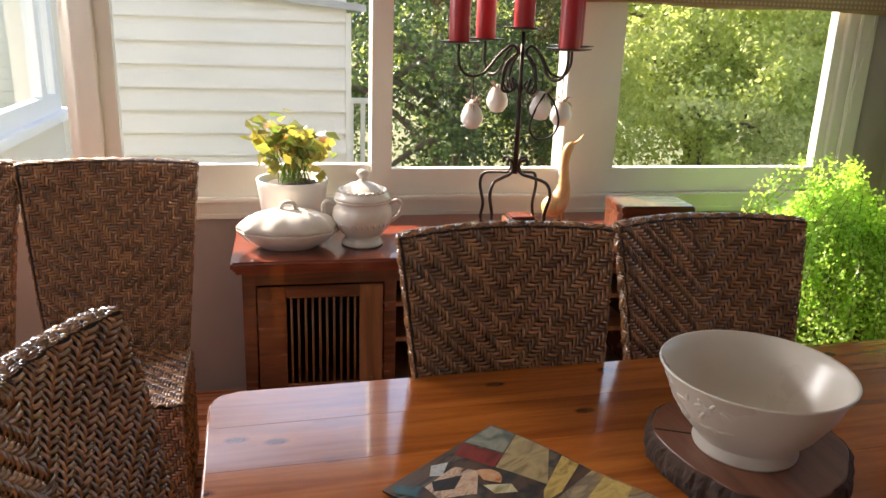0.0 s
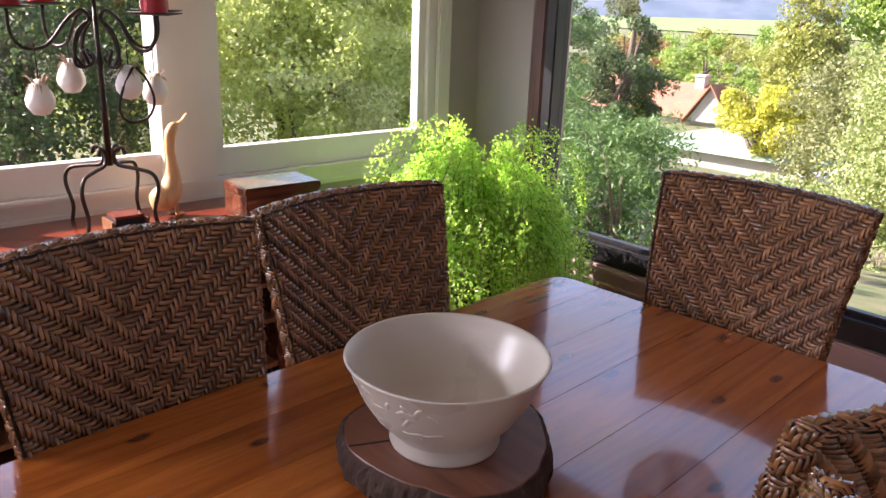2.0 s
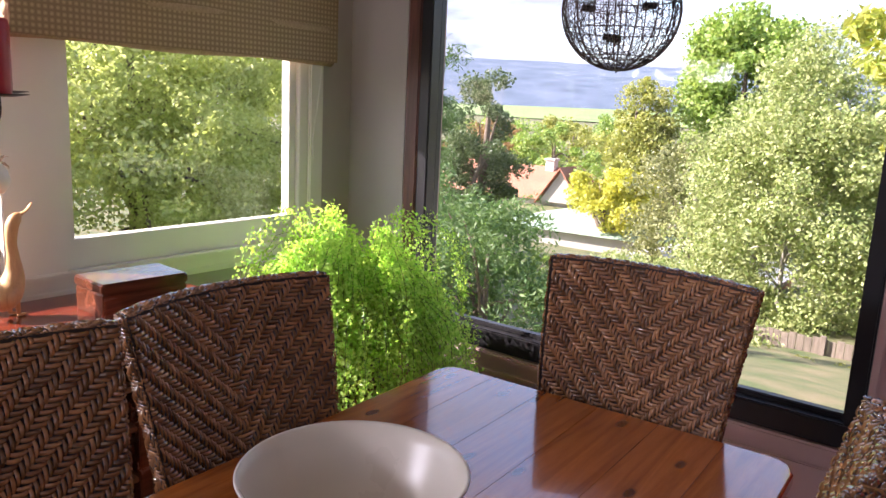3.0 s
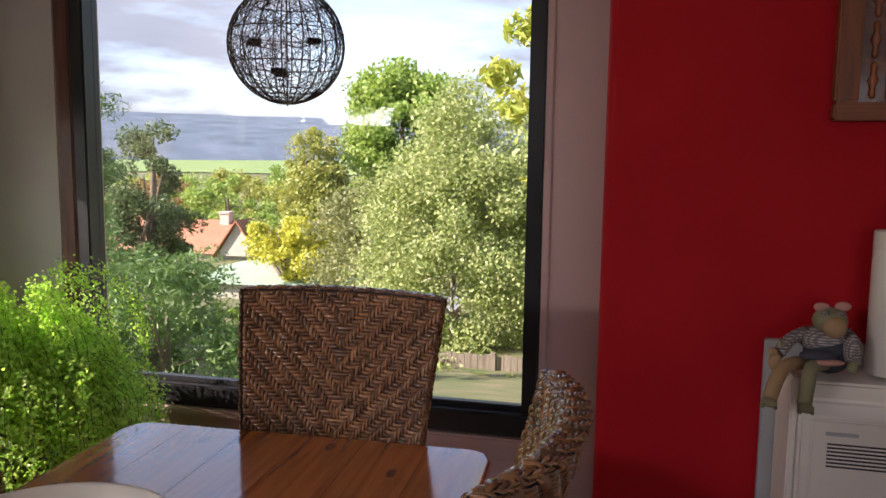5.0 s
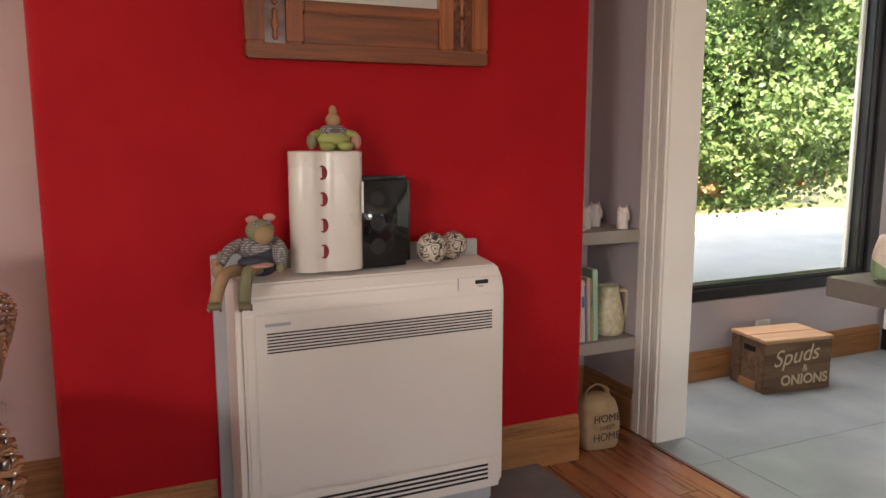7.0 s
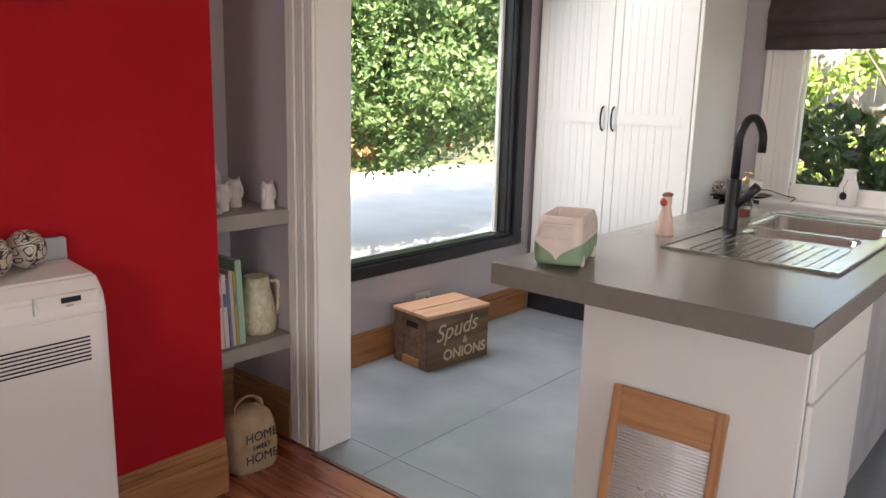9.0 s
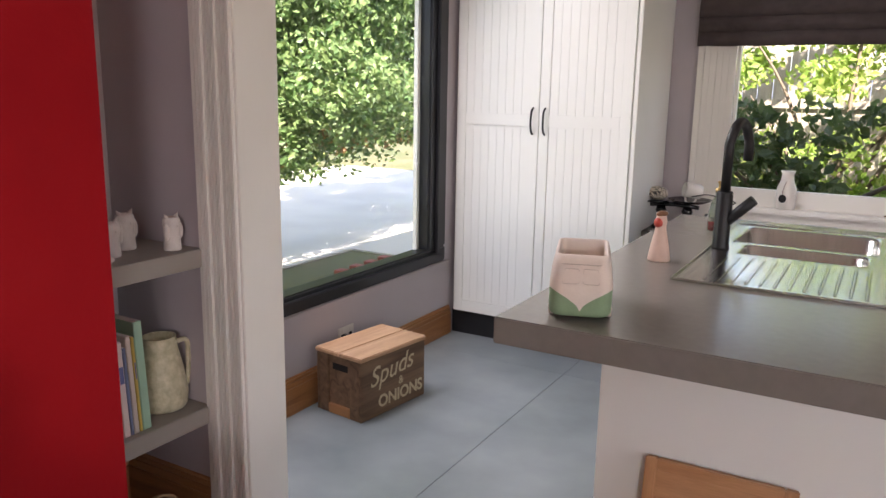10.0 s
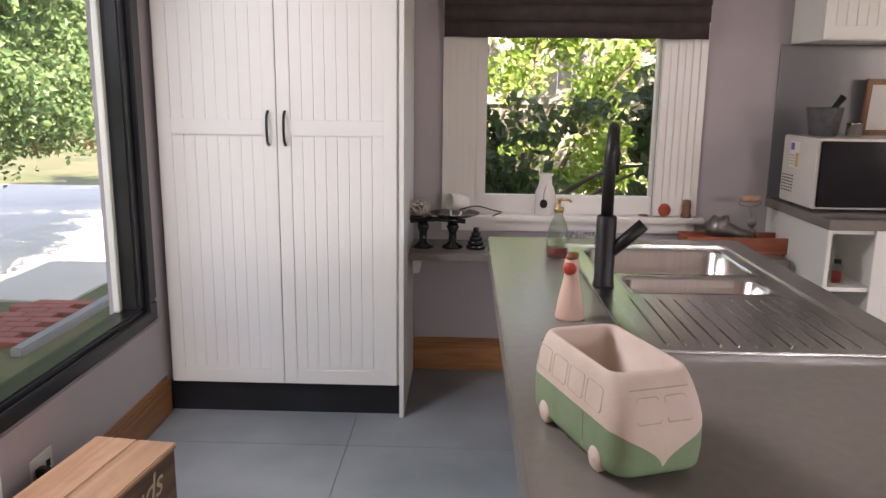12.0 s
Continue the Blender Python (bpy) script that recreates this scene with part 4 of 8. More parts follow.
gx = np.concatenate([np.linspace(-40, 3, 16), np.linspace(4, 20, 22), np.linspace(22, 70, 20), np.array([90, 130, 200, 350, 600, 1000, 2000, 3500])])
gy = np.concatenate([np.array([-3000, -1200, -500, -200, -90, -50]), np.linspace(-30, 45, 60), np.array([60, 90, 140, 250, 500, 1200, 3000])])
gx = np.concatenate([np.array([-3000, -800, -200, -80]), gx])
X, Y = np.meshgrid(gx, gy, indexing="ij")
Z = ground_z(X, Y)
Z = np.where((X > -2.9) & (X < 3.4) & (Y > -5.0) & (Y < 3.6), np.minimum(Z, -0.5), Z)
nv = len(gy)
me = bpy.data.meshes.new("ground")
me.from_pydata(np.stack([X, Y, Z], -1).reshape(-1, 3).tolist(), [], [(i * nv + j, (i + 1) * nv + j, (i + 1) * nv + j + 1, i * nv + j + 1) for i in range(len(gx) - 1) for j in range(nv - 1)])
M_GRASS = mat("rough_grass", (0.075, 0.11, 0.03), (0.20, 0.165, 0.085), 0.9, scale=1.3, bump=0.9, fine=14)
structure(part_mesh("ground", me, M_GRASS, smooth=True))
M_DRIVE = mat("pale_gravel_drive", (0.74, 0.70, 0.63), (0.64, 0.60, 0.54), 0.9, scale=1.5, bump=0.5, fine=60)
bm = bmesh.new()
box(bm, 5.75, 11.5, -6.70, 0.5, -0.40, -0.262)
box(bm, 4.9, 11.5, -14.0, -6.70, -0.40, -0.262)
structure(part("driveway", bm, M_DRIVE))
M_BRICKP = mat("red_brick_path", (0.40, 0.12, 0.09), (0.33, 0.095, 0.07), 0.8, scale=8, bump=0.4, fine=50, obj=0.12)
pth = structure(thing("brick_path", "red brick garden path with a timber edge", "path"))
for i in range(2):
    for j in range(9):
        x_ = 4.66 + i * 0.232 + (0.116 if j % 2 else 0)
        bx("brick", (x_, x_ + 0.224, -6.66 + j * 0.118, -6.66 + j * 0.118 + 0.11, -0.30, -0.24), M_BRICKP, pth, 0.004)
structure(bx("path_edging", (4.55, 4.64, -7.1, -5.45, -0.32, -0.225), mat("grey_sleeper", (0.33, 0.32, 0.31), rough=0.8), bevel=0.01))

# far hills, field and woods
rs = np.random.default_rng(11)
# The blue of distance haze is put into the hills' own colour.
M_HILL = mat("haze_blue_hills", (0.12, 0.15, 0.21), (0.055, 0.085, 0.12), 1.0, scale=0.02, bump=0, fine=0.05)
bm = bmesh.new()
prev = None
for k in range(73):
    a = radians(-40 + k * 2.0)
    h = 84 + 12 * noise.noise(Vector((k * 0.13, 1, 0))) + 4 * noise.noise(Vector((k * 0.5, 7, 0)))
    r = 1500
    ring = [bm.verts.new((r * q * math.cos(a), r * q * math.sin(a), z)) for q, z in ((0.62, -8), (0.72, h * 0.32), (0.85, h * 0.62), (1.0, h), (1.1, -8))]
    if prev:
        for i in range(4):
            bm.faces.new((prev[i], prev[i + 1], ring[i + 1], ring[i]))
    prev = ring
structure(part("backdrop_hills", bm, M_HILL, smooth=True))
M_FIELD = mat("pale_green_field", (0.14, 0.24, 0.07), (0.22, 0.28, 0.10), 0.9, scale=0.02, bump=0)
bm = bmesh.new()
for x0, z0, x1, z1 in ((400, -6.4, 620, -3.6), (620, -3.6, 930, 1.5)):
    vs = [bm.verts.new(v) for v in ((x0, x0 * 0.25, z0), (x1, x1 * 0.25, z1), (x1, x1 * 0.95, z1), (x0, x0 * 0.95, z0))]
    bm.faces.new(vs)
    bm.faces.new([bm.verts.new(v.co - Vector((0, 0, 3))) for v in reversed(vs)])
structure(part("backdrop_field", bm, M_FIELD))


def tree(name, label, base, trunk_h, trunk_r, crowns, leaves, length, width, material, seed, category="tree", bark=None, limbs=6, spread=1.0):
    """A tapered trunk with limbs and a crown of many leaves in uneven clumps. crowns: (centre, radii, clumps, clump size)."""
    rr = np.random.default_rng(seed)
    t = thing(name, label, category, pose(*base))
    bm = bmesh.new()
    top = Vector((rr.normal(0, 0.1) * trunk_h * 0.2, rr.normal(0, 0.1) * trunk_h * 0.2, trunk_h))
    line = smooth_line([(0, 0, -0.4), (0.03 * trunk_h, 0.02 * trunk_h, trunk_h * 0.35), tuple(top * 0.7), tuple(top)], 4)
    sweep(bm, line, [trunk_r * (1 - 0.75 * i / (len(line) - 1)) for i in range(len(line))], 8)
    for k in range(limbs):
        c, rad, _, _ = crowns[k % len(crowns)]
        d = Vector(rr.normal(size=3))
        d.normalize()
        end = Vector(c) + Vector((d.x * rad[0], d.y * rad[1], d.z * rad[2])) * 0.8 - Vector(base)
        start = line[min(len(line) - 1, len(line) // 3 + k % (len(line) // 2))]
        mid = (start + end) / 2 + Vector((0, 0, 0.12 * (end - start).length))
        ln = smooth_line([start, mid, end], 4)
        sweep(bm, ln, [trunk_r * 0.42 * (1 - 0.85 * i / (len(ln) - 1)) for i in range(len(ln))], 6)
    part("trunk", bm, bark or M_BARK, t, smooth=True)
    P, N = [], []
    total = sum(c[1][0] * c[1][1] * c[1][2] for c in crowns)
    for c, rad, ncl, clr in crowns:
        p, n_ = clumps(rr, Vector(c) - Vector(base), rad, ncl, int(leaves * rad[0] * rad[1] * rad[2] / total), clr)
        P.append(p)
        N.append(n_)
    tagged(part_mesh("crown", leaf_mesh("crown", np.concatenate(P), np.concatenate(N), length, width, rr), material, t), kind="stuff")
    return t


M_BARK = mat("grey_brown_bark", (0.20, 0.15, 0.11), (0.12, 0.09, 0.065), 0.9, scale=9, bump=0.8, fine=40)
M_BIRCHB = mat("pale_birch_bark", (0.55, 0.50, 0.44), (0.30, 0.26, 0.22), 0.8, scale=6, bump=0.4, fine=30)
L_BIRCH = leaf_mat("birch_leaves", (0.20, 0.27, 0.075), (0.46, 0.48, 0.22))
L_GREEN = leaf_mat("mid_green_leaves", (0.16, 0.27, 0.05), (0.36, 0.44, 0.12))
L_LIGHT = leaf_mat("light_green_leaves", (0.34, 0.40, 0.12), (0.57, 0.59, 0.26), 0.4, 0.5)
L_SHRUB = leaf_mat("bluish_green_leaves", (0.08, 0.16, 0.055), (0.24, 0.33, 0.13))
L_DARK = leaf_mat("dark_green_leaves", (0.05, 0.085, 0.03), (0.13, 0.17, 0.07))
L_YELLOW = leaf_mat("yellow_autumn_leaves", (0.36, 0.39, 0.06), (0.58, 0.53, 0.10))
L_OLIVE = leaf_mat("olive_autumn_leaves", (0.24, 0.28, 0.07), (0.38, 0.37, 0.10))
L_CHEST = leaf_mat("chestnut_leaves", (0.26, 0.34, 0.06), (0.50, 0.48, 0.11))
L_RUST = leaf_mat("rust_autumn_leaves", (0.25, 0.14, 0.06), (0.34, 0.24, 0.10))
L_ACACIA = leaf_mat("feathery_green_leaves", (0.075, 0.15, 0.045), (0.16, 0.24, 0.08))

# east, over the valley
tree("birch_tree", "pale silver birch with small fluttering leaves", (22, 5.4, -5.6), 7.0, 0.09, [((22, 5.2, -1.6), (2.7, 3.1, 3.8), 190, 0.95), ((22, 4.7, 1.6), (1.7, 1.9, 2.2), 80, 0.75)], 90000, 0.11, 0.075, L_BIRCH, 21, bark=M_BIRCHB, limbs=14)
tree("birch_tree", "pale silver birch with small fluttering leaves", (25, 9.2, -5.8), 6.0, 0.14, [((25, 9.0, -2.2), (2.4, 2.2, 3.2), 60, 0.7)], 14000, 0.12, 0.09, leaf_mat("grey_olive_leaves", (0.18, 0.20, 0.08), (0.32, 0.32, 0.14)), 22, bark=M_BIRCHB, limbs=10)
tree("poplar_tree", "tall rounded dark green tree", (47, 14.6, -6.0), 10.0, 0.4, [((47, 14.6, 2.6), (3.8, 3.7, 5.0), 130, 1.2), ((46.5, 14.4, -2.4), (3.2, 3.2, 3.2), 70, 1.1)], 56000, 0.27, 0.2, L_GREEN, 23, limbs=10)
tree("autumn_tree", "olive yellow autumn tree", (42, 19.0, -6.5), 8.0, 0.3, [((42, 18.4, -1.8), (2.2, 2.3, 3.2), 60, 0.9), ((42, 18.5, 0.6), (1.5, 1.6, 2.9), 60, 0.8)], 26000, 0.18, 0.14, L_OLIVE, 24, limbs=10)
tree("golden_tree", "bright golden yellow tree beside the houses", (36, 17.6, -6.5), 3.0, 0.2, [((36, 16.8, -3.0), (1.8, 2.3, 1.4), 40, 0.6), ((37, 19.0, -2.8), (1.5, 1.6, 1.0), 20, 0.5)], 12000, 0.17, 0.13, L_YELLOW, 25)
tree("dark_tree", "tall dark grey-green garden tree", (25, 17.8, -5.5), 7.0, 0.3, [((25, 17.6, -0.8), (1.5, 1.5, 3.6), 45, 0.6), ((25, 18.8, -2.4), (1.6, 1.8, 2.6), 30, 0.7)], 30000, 0.13, 0.085, L_DARK, 26, limbs=10)
tree("garden_acacia", "feathery green acacia close to the house", (8.6, 6.2, -2.9), 2.4, 0.09, [((8.6, 6.3, -1.2), (1.5, 1.25, 1.5), 60, 0.4), ((9.0, 7.4, -0.9), (1.3, 1.2, 1.4), 45, 0.4)], 26000, 0.10, 0.028, L_ACACIA, 27, limbs=12)
tree("garden_conifer", "soft dark conifer at the garden's edge", (10.5, 9.4, -3.0), 5.4, 0.12, [((10.5, 9.5, 1.2), (0.9, 1.0, 2.4), 40, 0.35)], 11000, 0.12, 0.02, L_ACACIA, 28, limbs=10)
tree("chestnut_tree", "yellow-green leafy branches hanging by the house", (7.8, 0.2, -2.9), 6.0, 0.12, [((7.4, 1.25, 2.6), (0.5, 0.75, 0.9), 16, 0.22), ((7.4, 0.95, 1.2), (0.35, 0.42, 0.9), 12, 0.18), ((7.4, 0.9, 0.2), (0.3, 0.35, 0.5), 8, 0.16)], 3600, 0.15, 0.05, L_CHEST, 29, limbs=8)
for k, (x_, y_, r_, z_, m_) in enumerate([(70, 40, 4.5, -3.2, L_GREEN), (78, 52, 4, -2.6, L_RUST), (85, 46, 4.4, -3.0, L_OLIVE), (66, 48, 3.4, -3.4, L_RUST), (60, 30, 2.6, -4.2, L_GREEN), (95, 60, 5, -3.4, L_GREEN), (110, 62, 5, -2.6, L_OLIVE),
                                         (52, 24, 2.2, -4.4, L_RUST), (120, 84, 5, -3.4, L_GREEN), (75, 33, 3.5, -3.0, L_OLIVE), (105, 50, 5, -2.6, L_GREEN), (90, 74, 5, -3, L_DARK), (62, 22, 3.5, -3.5, L_GREEN), (56, 8, 4, -2.5, L_GREEN), (60, -2, 5, -1, L_OLIVE), (34, 2, 3, -3.4, L_GREEN), (30, -2, 3, -2.0, L_GREEN)]):
    tree("valley_tree", "rounded tree on the valley floor", (x_, y_, -7), z_ + 8, 0.3, [((x_, y_, z_ - r_ * 0.2), (r_, r_, r_ * 0.8), 30, r_ * 0.28)], 4800, r_ * 0.075, r_ * 0.058, m_, 40 + k, limbs=5)
rr = np.random.default_rng(8)
n_w = 9000
ang = np.radians(rr.uniform(-5, 75, n_w))
dist = rr.uniform(1040, 1330, n_w)
wp = np.stack([dist * np.cos(ang), dist * np.sin(ang), 2 + (dist - 1040) * 0.13 + rr.uniform(0, 8, n_w)], 1)
M_WOODS = leaf_mat("far_woods", (0.045, 0.07, 0.065), (0.085, 0.11, 0.09))
tagged(structure(part_mesh("backdrop_woods", leaf_mesh("backdrop_woods", wp, np.tile([-0.7, -0.5, 0.4], (n_w, 1)), 20, 11, rr), M_WOODS)), "dark wooded slopes across the valley", "woods", kind="stuff")

tree("garden_bush", "light green rounded garden bush below the window", (14.0, 8.3, -3.4), 0.9, 0.05, [((14.0, 8.3, -2.2), (0.55, 0.6, 0.8), 30, 0.22)], 5000, 0.07, 0.045, L_GREEN, 71, "shrub", limbs=6)
tree("garden_bush", "low dusty green bush along the paling fence", (16.2, 6.0, -3.6), 0.5, 0.05, [((16.2, 5.6, -3.1), (0.6, 1.6, 0.55), 40, 0.3), ((18.5, 8.0, -3.0), (1.0, 2.2, 0.8), 50, 0.4)], 9000, 0.09, 0.055, L_BIRCH, 72, "shrub", limbs=6)

tree("garden_bush", "low dusty green bush along the paling fence", (15.4, 3.0, -3.6), 0.4, 0.04, [((15.4, 3.2, -3.35), (0.5, 0.9, 0.35), 24, 0.22), ((14.6, 1.7, -3.4), (0.5, 0.7, 0.3), 20, 0.2)], 5000, 0.07, 0.045, L_OLIVE, 73, "shrub", limbs=5)

# north, close under the windows
tree("camellia_tree", "dense dark glossy garden tree", (3.0, 13.5, -3.5), 6.0, 0.2, [((2.2, 13.0, 0.2), (2.4, 1.8, 3.2), 110, 0.7), ((4.0, 14.5, 1.0), (2.0, 2.0, 3.4), 70, 0.7), ((0.4, 13.6, -0.8), (1.6, 1.5, 2.4), 50, 0.6)], 42000, 0.105, 0.06, L_DARK, 31, limbs=16)
tree("elm_tree", "sunlit light green spreading tree", (8.5, 15.0, -3.5), 6.0, 0.22, [((7.4, 13.2, 0.2), (2.6, 2.0, 3.4), 110, 0.7), ((10.0, 14.4, 0.8), (2.6, 2.0, 3.2), 90, 0.7), ((12.5, 15, -0.4), (2.4, 2.0, 3.2), 60, 0.7)], 80000, 0.105, 0.065, L_LIGHT, 32, limbs=18)
tree("elm_tree", "sunlit light green spreading tree", (6.0, 17.5, -3.5), 7.0, 0.22, [((6.0, 18.0, 2.2), (6.5, 1.6, 3.4), 120, 1.0), ((12.5, 20.0, 1.6), (4.5, 1.6, 3.4), 70, 1.0)], 42000, 0.17, 0.11, L_LIGHT, 33, limbs=18)
tree("undergrowth_shrub", "low green shrubs under the trees", (6.5, 11.5, -2.9), 0.8, 0.06, [((6.5, 11.0, -1.9), (5.0, 0.9, 1.0), 90, 0.45)], 18000, 0.10, 0.055, L_GREEN, 34, "shrub")

# east of the kitchen: hanging shrubbery over the drive
tree("garden_shrub", "dense leafy shrub with hanging reddish branch tips", (11.9, -4.6, -0.3), 2.2, 0.025, [((5.3, -3.4, 1.75), (0.8, 1.3, 0.95), 110, 0.34), ((5.4, -5.2, 1.7), (0.9, 1.4, 0.95), 120, 0.34), ((5.4, -4.4, 2.7), (1.2, 2.6, 0.8), 70, 0.35), ((6.0, -4.7, 1.25), (0.8, 2.4, 0.6), 90, 0.32)], 95000, 0.066, 0.038, L_SHRUB, 35, "shrub", limbs=14)
tree("garden_shrub", "dense leafy shrub with hanging reddish branch tips", (11.9, -7.8, -0.3), 2.4, 0.025, [((5.6, -6.8, 1.75), (0.9, 1.3, 0.95), 110, 0.34), ((6.0, -8.8, 1.8), (0.9, 1.7, 1.05), 120, 0.34), ((5.9, -7.8, 2.8), (1.2, 2.6, 0.9), 70, 0.35), ((6.6, -11.0, 2.0), (0.9, 1.6, 1.1), 60, 0.35)], 85000, 0.066, 0.038, L_SHRUB, 65, "shrub", limbs=14)
tree("autumn_twigs", "reddish hanging shrub twigs under the leaves", (11.9, -5.9, -0.3), 1.4, 0.02, [((5.3, -4.4, 0.95), (0.5, 2.2, 0.14), 60, 0.09), ((5.7, -7.6, 0.98), (0.5, 2.2, 0.14), 60, 0.09)], 1700, 0.075, 0.04, L_RUST, 66, "shrub", limbs=3)
tree("hedge_shrub", "dark hedge behind the drive", (12.5, -7.0, -0.3), 2.5, 0.12, [((12.5, -5, 1.2), (0.9, 4.0, 1.6), 70, 0.6), ((12.5, -11, 1.4), (0.9, 4.0, 1.8), 60, 0.6), ((12.5, -1, 1.3), (0.9, 3.0, 1.6), 40, 0.6)], 14000, 0.16, 0.09, L_LIGHT, 36, "shrub")
# south, under the kitchen window
tree("camellia_shrub", "glossy large-leaved camellia at the kitchen window", (1.3, -6.3, -0.6), 1.6, 0.06, [((1.9, -6.0, 0.75), (0.5, 0.4, 0.75), 34, 0.2), ((0.9, -6.1, 0.75), (0.7, 0.4, 0.75), 44, 0.2), ((0.1, -6.2, 1.2), (0.5, 0.4, 1.0), 30, 0.2), ((2.5, -6.1, 1.2), (0.4, 0.4, 1.0), 30, 0.2)], 5200, 0.10, 0.055, L_DARK, 37, "shrub", limbs=14)
tree("camellia_shrub", "sunlit green shrub behind the kitchen window", (1.2, -7.3, -0.6), 1.8, 0.06, [((1.6, -7.3, 1.0), (1.5, 0.4, 1.2), 60, 0.25), ((0.0, -7.3, 1.4), (0.8, 0.4, 1.4), 40, 0.25), ((1.0, -7.6, 2.3), (2.2, 0.5, 0.7), 60, 0.25)], 15000, 0.08, 0.045, L_GREEN, 38, "shrub", limbs=10)
M_PALING = wood("weathered_grey_paling", (0.38, 0.33, 0.27), (0.26, 0.22, 0.18), "z", rough=0.8)
fen = structure(thing("fence_south", "pale weathered paling fence behind the shrubs", "fence"))
for k in range(38):
    bx("paling", (-1.6 + k * 0.15, -1.6 + k * 0.15 + 0.142, -9.0, -8.98, -0.5, 2.25), M_PALING, fen, 0.003)
bx("fence_rail", (-1.6, 4.1, -8.98, -8.93, 1.3, 1.39), M_PALING, fen, 0.004)

# the house's north wing, clad in white weatherboards
M_BOARD = mat("white_weatherboard", (0.72, 0.70, 0.65), (0.66, 0.64, 0.59), 0.5, scale=1.2, bump=0.05, fine=50)
wing = thing("house_wing", "white weatherboard wing of the house", "house", pose(0, 7.0, 0))
bx("wall", (-1.45, 0.585, 0.02, 2.4, -3.0, 1.55), M_BOARD, wing)
for k in range(24):
    z = -2.9 + k * 0.193
    z1 = min(z + 0.20, 1.72)
    bm = bmesh.new()
    vs_ = [bm.verts.new(p) for p in ((-1.40, 0.02, z), (0.56, 0.02, z), (0.56, -0.042, z), (-1.40, -0.042, z), (-1.40, -0.004, z1 + 0.006), (0.56, -0.004, z1 + 0.006), (0.56, 0.02, z1), (-1.40, 0.02, z1))]
    for q in ((0, 1, 2, 3), (3, 2, 5, 4), (4, 5, 6, 7), (7, 6, 1, 0), (0, 3, 4, 7), (1, 6, 5, 2)):
        bm.faces.new([vs_[i] for i in q])
    part("weatherboard", bm, M_BOARD, wing)
bx("corner_board", (0.55, 0.60, -0.042, 0.03, -3.0, 1.62), M_BOARD, wing, 0.003)
part("downpipe", lathe(bmesh.new(), [(0.045, -3.0), (0.045, 1.8)], 14, cx=-1.46, cy=-0.05), M_BOARD, wing, smooth=True)
bm = bmesh.new()
vs_ = [bm.verts.new(p) for p in ((-1.8, -0.12, 1.86), (0.72, -0.12, 1.63), (0.72, 2.5, 1.63), (-1.8, 2.5, 1.86), (-1.8, -0.12, 1.92), (0.72, -0.12, 1.69), (0.72, 2.5, 1.69), (-1.8, 2.5, 1.92))]
for q in ((0, 1, 2, 3), (4, 5, 6, 7), (0, 1, 5, 4), (1, 2, 6, 5), (2, 3, 7, 6), (3, 0, 4, 7)):
    bm.faces.new([vs_[i] for i in q])
part("roof", bm, M_GREYP, wing)
wing2 = thing("house_rear_wing", "white weatherboard rear wing with narrow boards", "house", pose(0, 8.5, 0))
bx("wall", (-4.0, -1.45, 0.02, 2.0, -3.0, 2.3), M_BOARD, wing2)
for k in range(44):
    bx("weatherboard", (-4.0, -1.5, -0.012 - 0.004 * (k % 2), 0.02, -2.9 + k * 0.118, -2.9 + k * 0.118 + 0.114), M_BOARD, wing2)
part("downpipe", lathe(bmesh.new(), [(0.045, -3.0), (0.045, 2.2)], 14, cx=-2.0, cy=-0.06), M_BOARD, wing2, smooth=True)
west = thing("house_west_wing", "pale wall of the house with a white sash window tinted shade-blue", "house", pose(-1.3, 0, 0))
# Blue of the shade is put into this white's colour.
M_BLUEW = mat("shade_blue_white", (0.72, 0.76, 0.80), (0.68, 0.72, 0.77), 0.4, scale=3, bump=0.03)
bx("wall", (-0.25, -0.02, 3.45, 5.12, -2.5, 0.95), M_BOARD, west)
bx("wall", (-0.25, -0.02, 5.04, 5.12, 0.95, 2.5), M_BOARD, west)
wwin = bx("window_sill", (-0.1, 0.05, 3.45, 5.18, 0.95, 1.0), M_BLUEW, west, 0.004)
bx("sash_rail", (-0.06, 0.0, 3.45, 5.05, 1.0, 1.10), M_BLUEW, wwin, 0.003)
for y_ in (4.95, 4.70, 3.9):
    bx("sash_stile", (-0.06, 0.0, y_, y_ + 0.09, 1.10, 2.4), M_BLUEW, wwin, 0.003)
pane("pane", (-0.035, -0.03, 3.45, 4.95, 1.10, 2.4), wwin)
rail = thing("deck_rail", "white picket deck railing beyond the wing", "railing", pose(0.6, 7.6, -3.2))
bx("handrail", (0.0, 0.40, -0.03, 0.03, 3.98, 4.03), M_BOARD, rail, 0.004)
for k in range(4):
    bx("picket", (0.03 + k * 0.115, 0.075 + k * 0.115, -0.015, 0.015, 0.0, 3.98), M_BOARD, rail, 0.003)


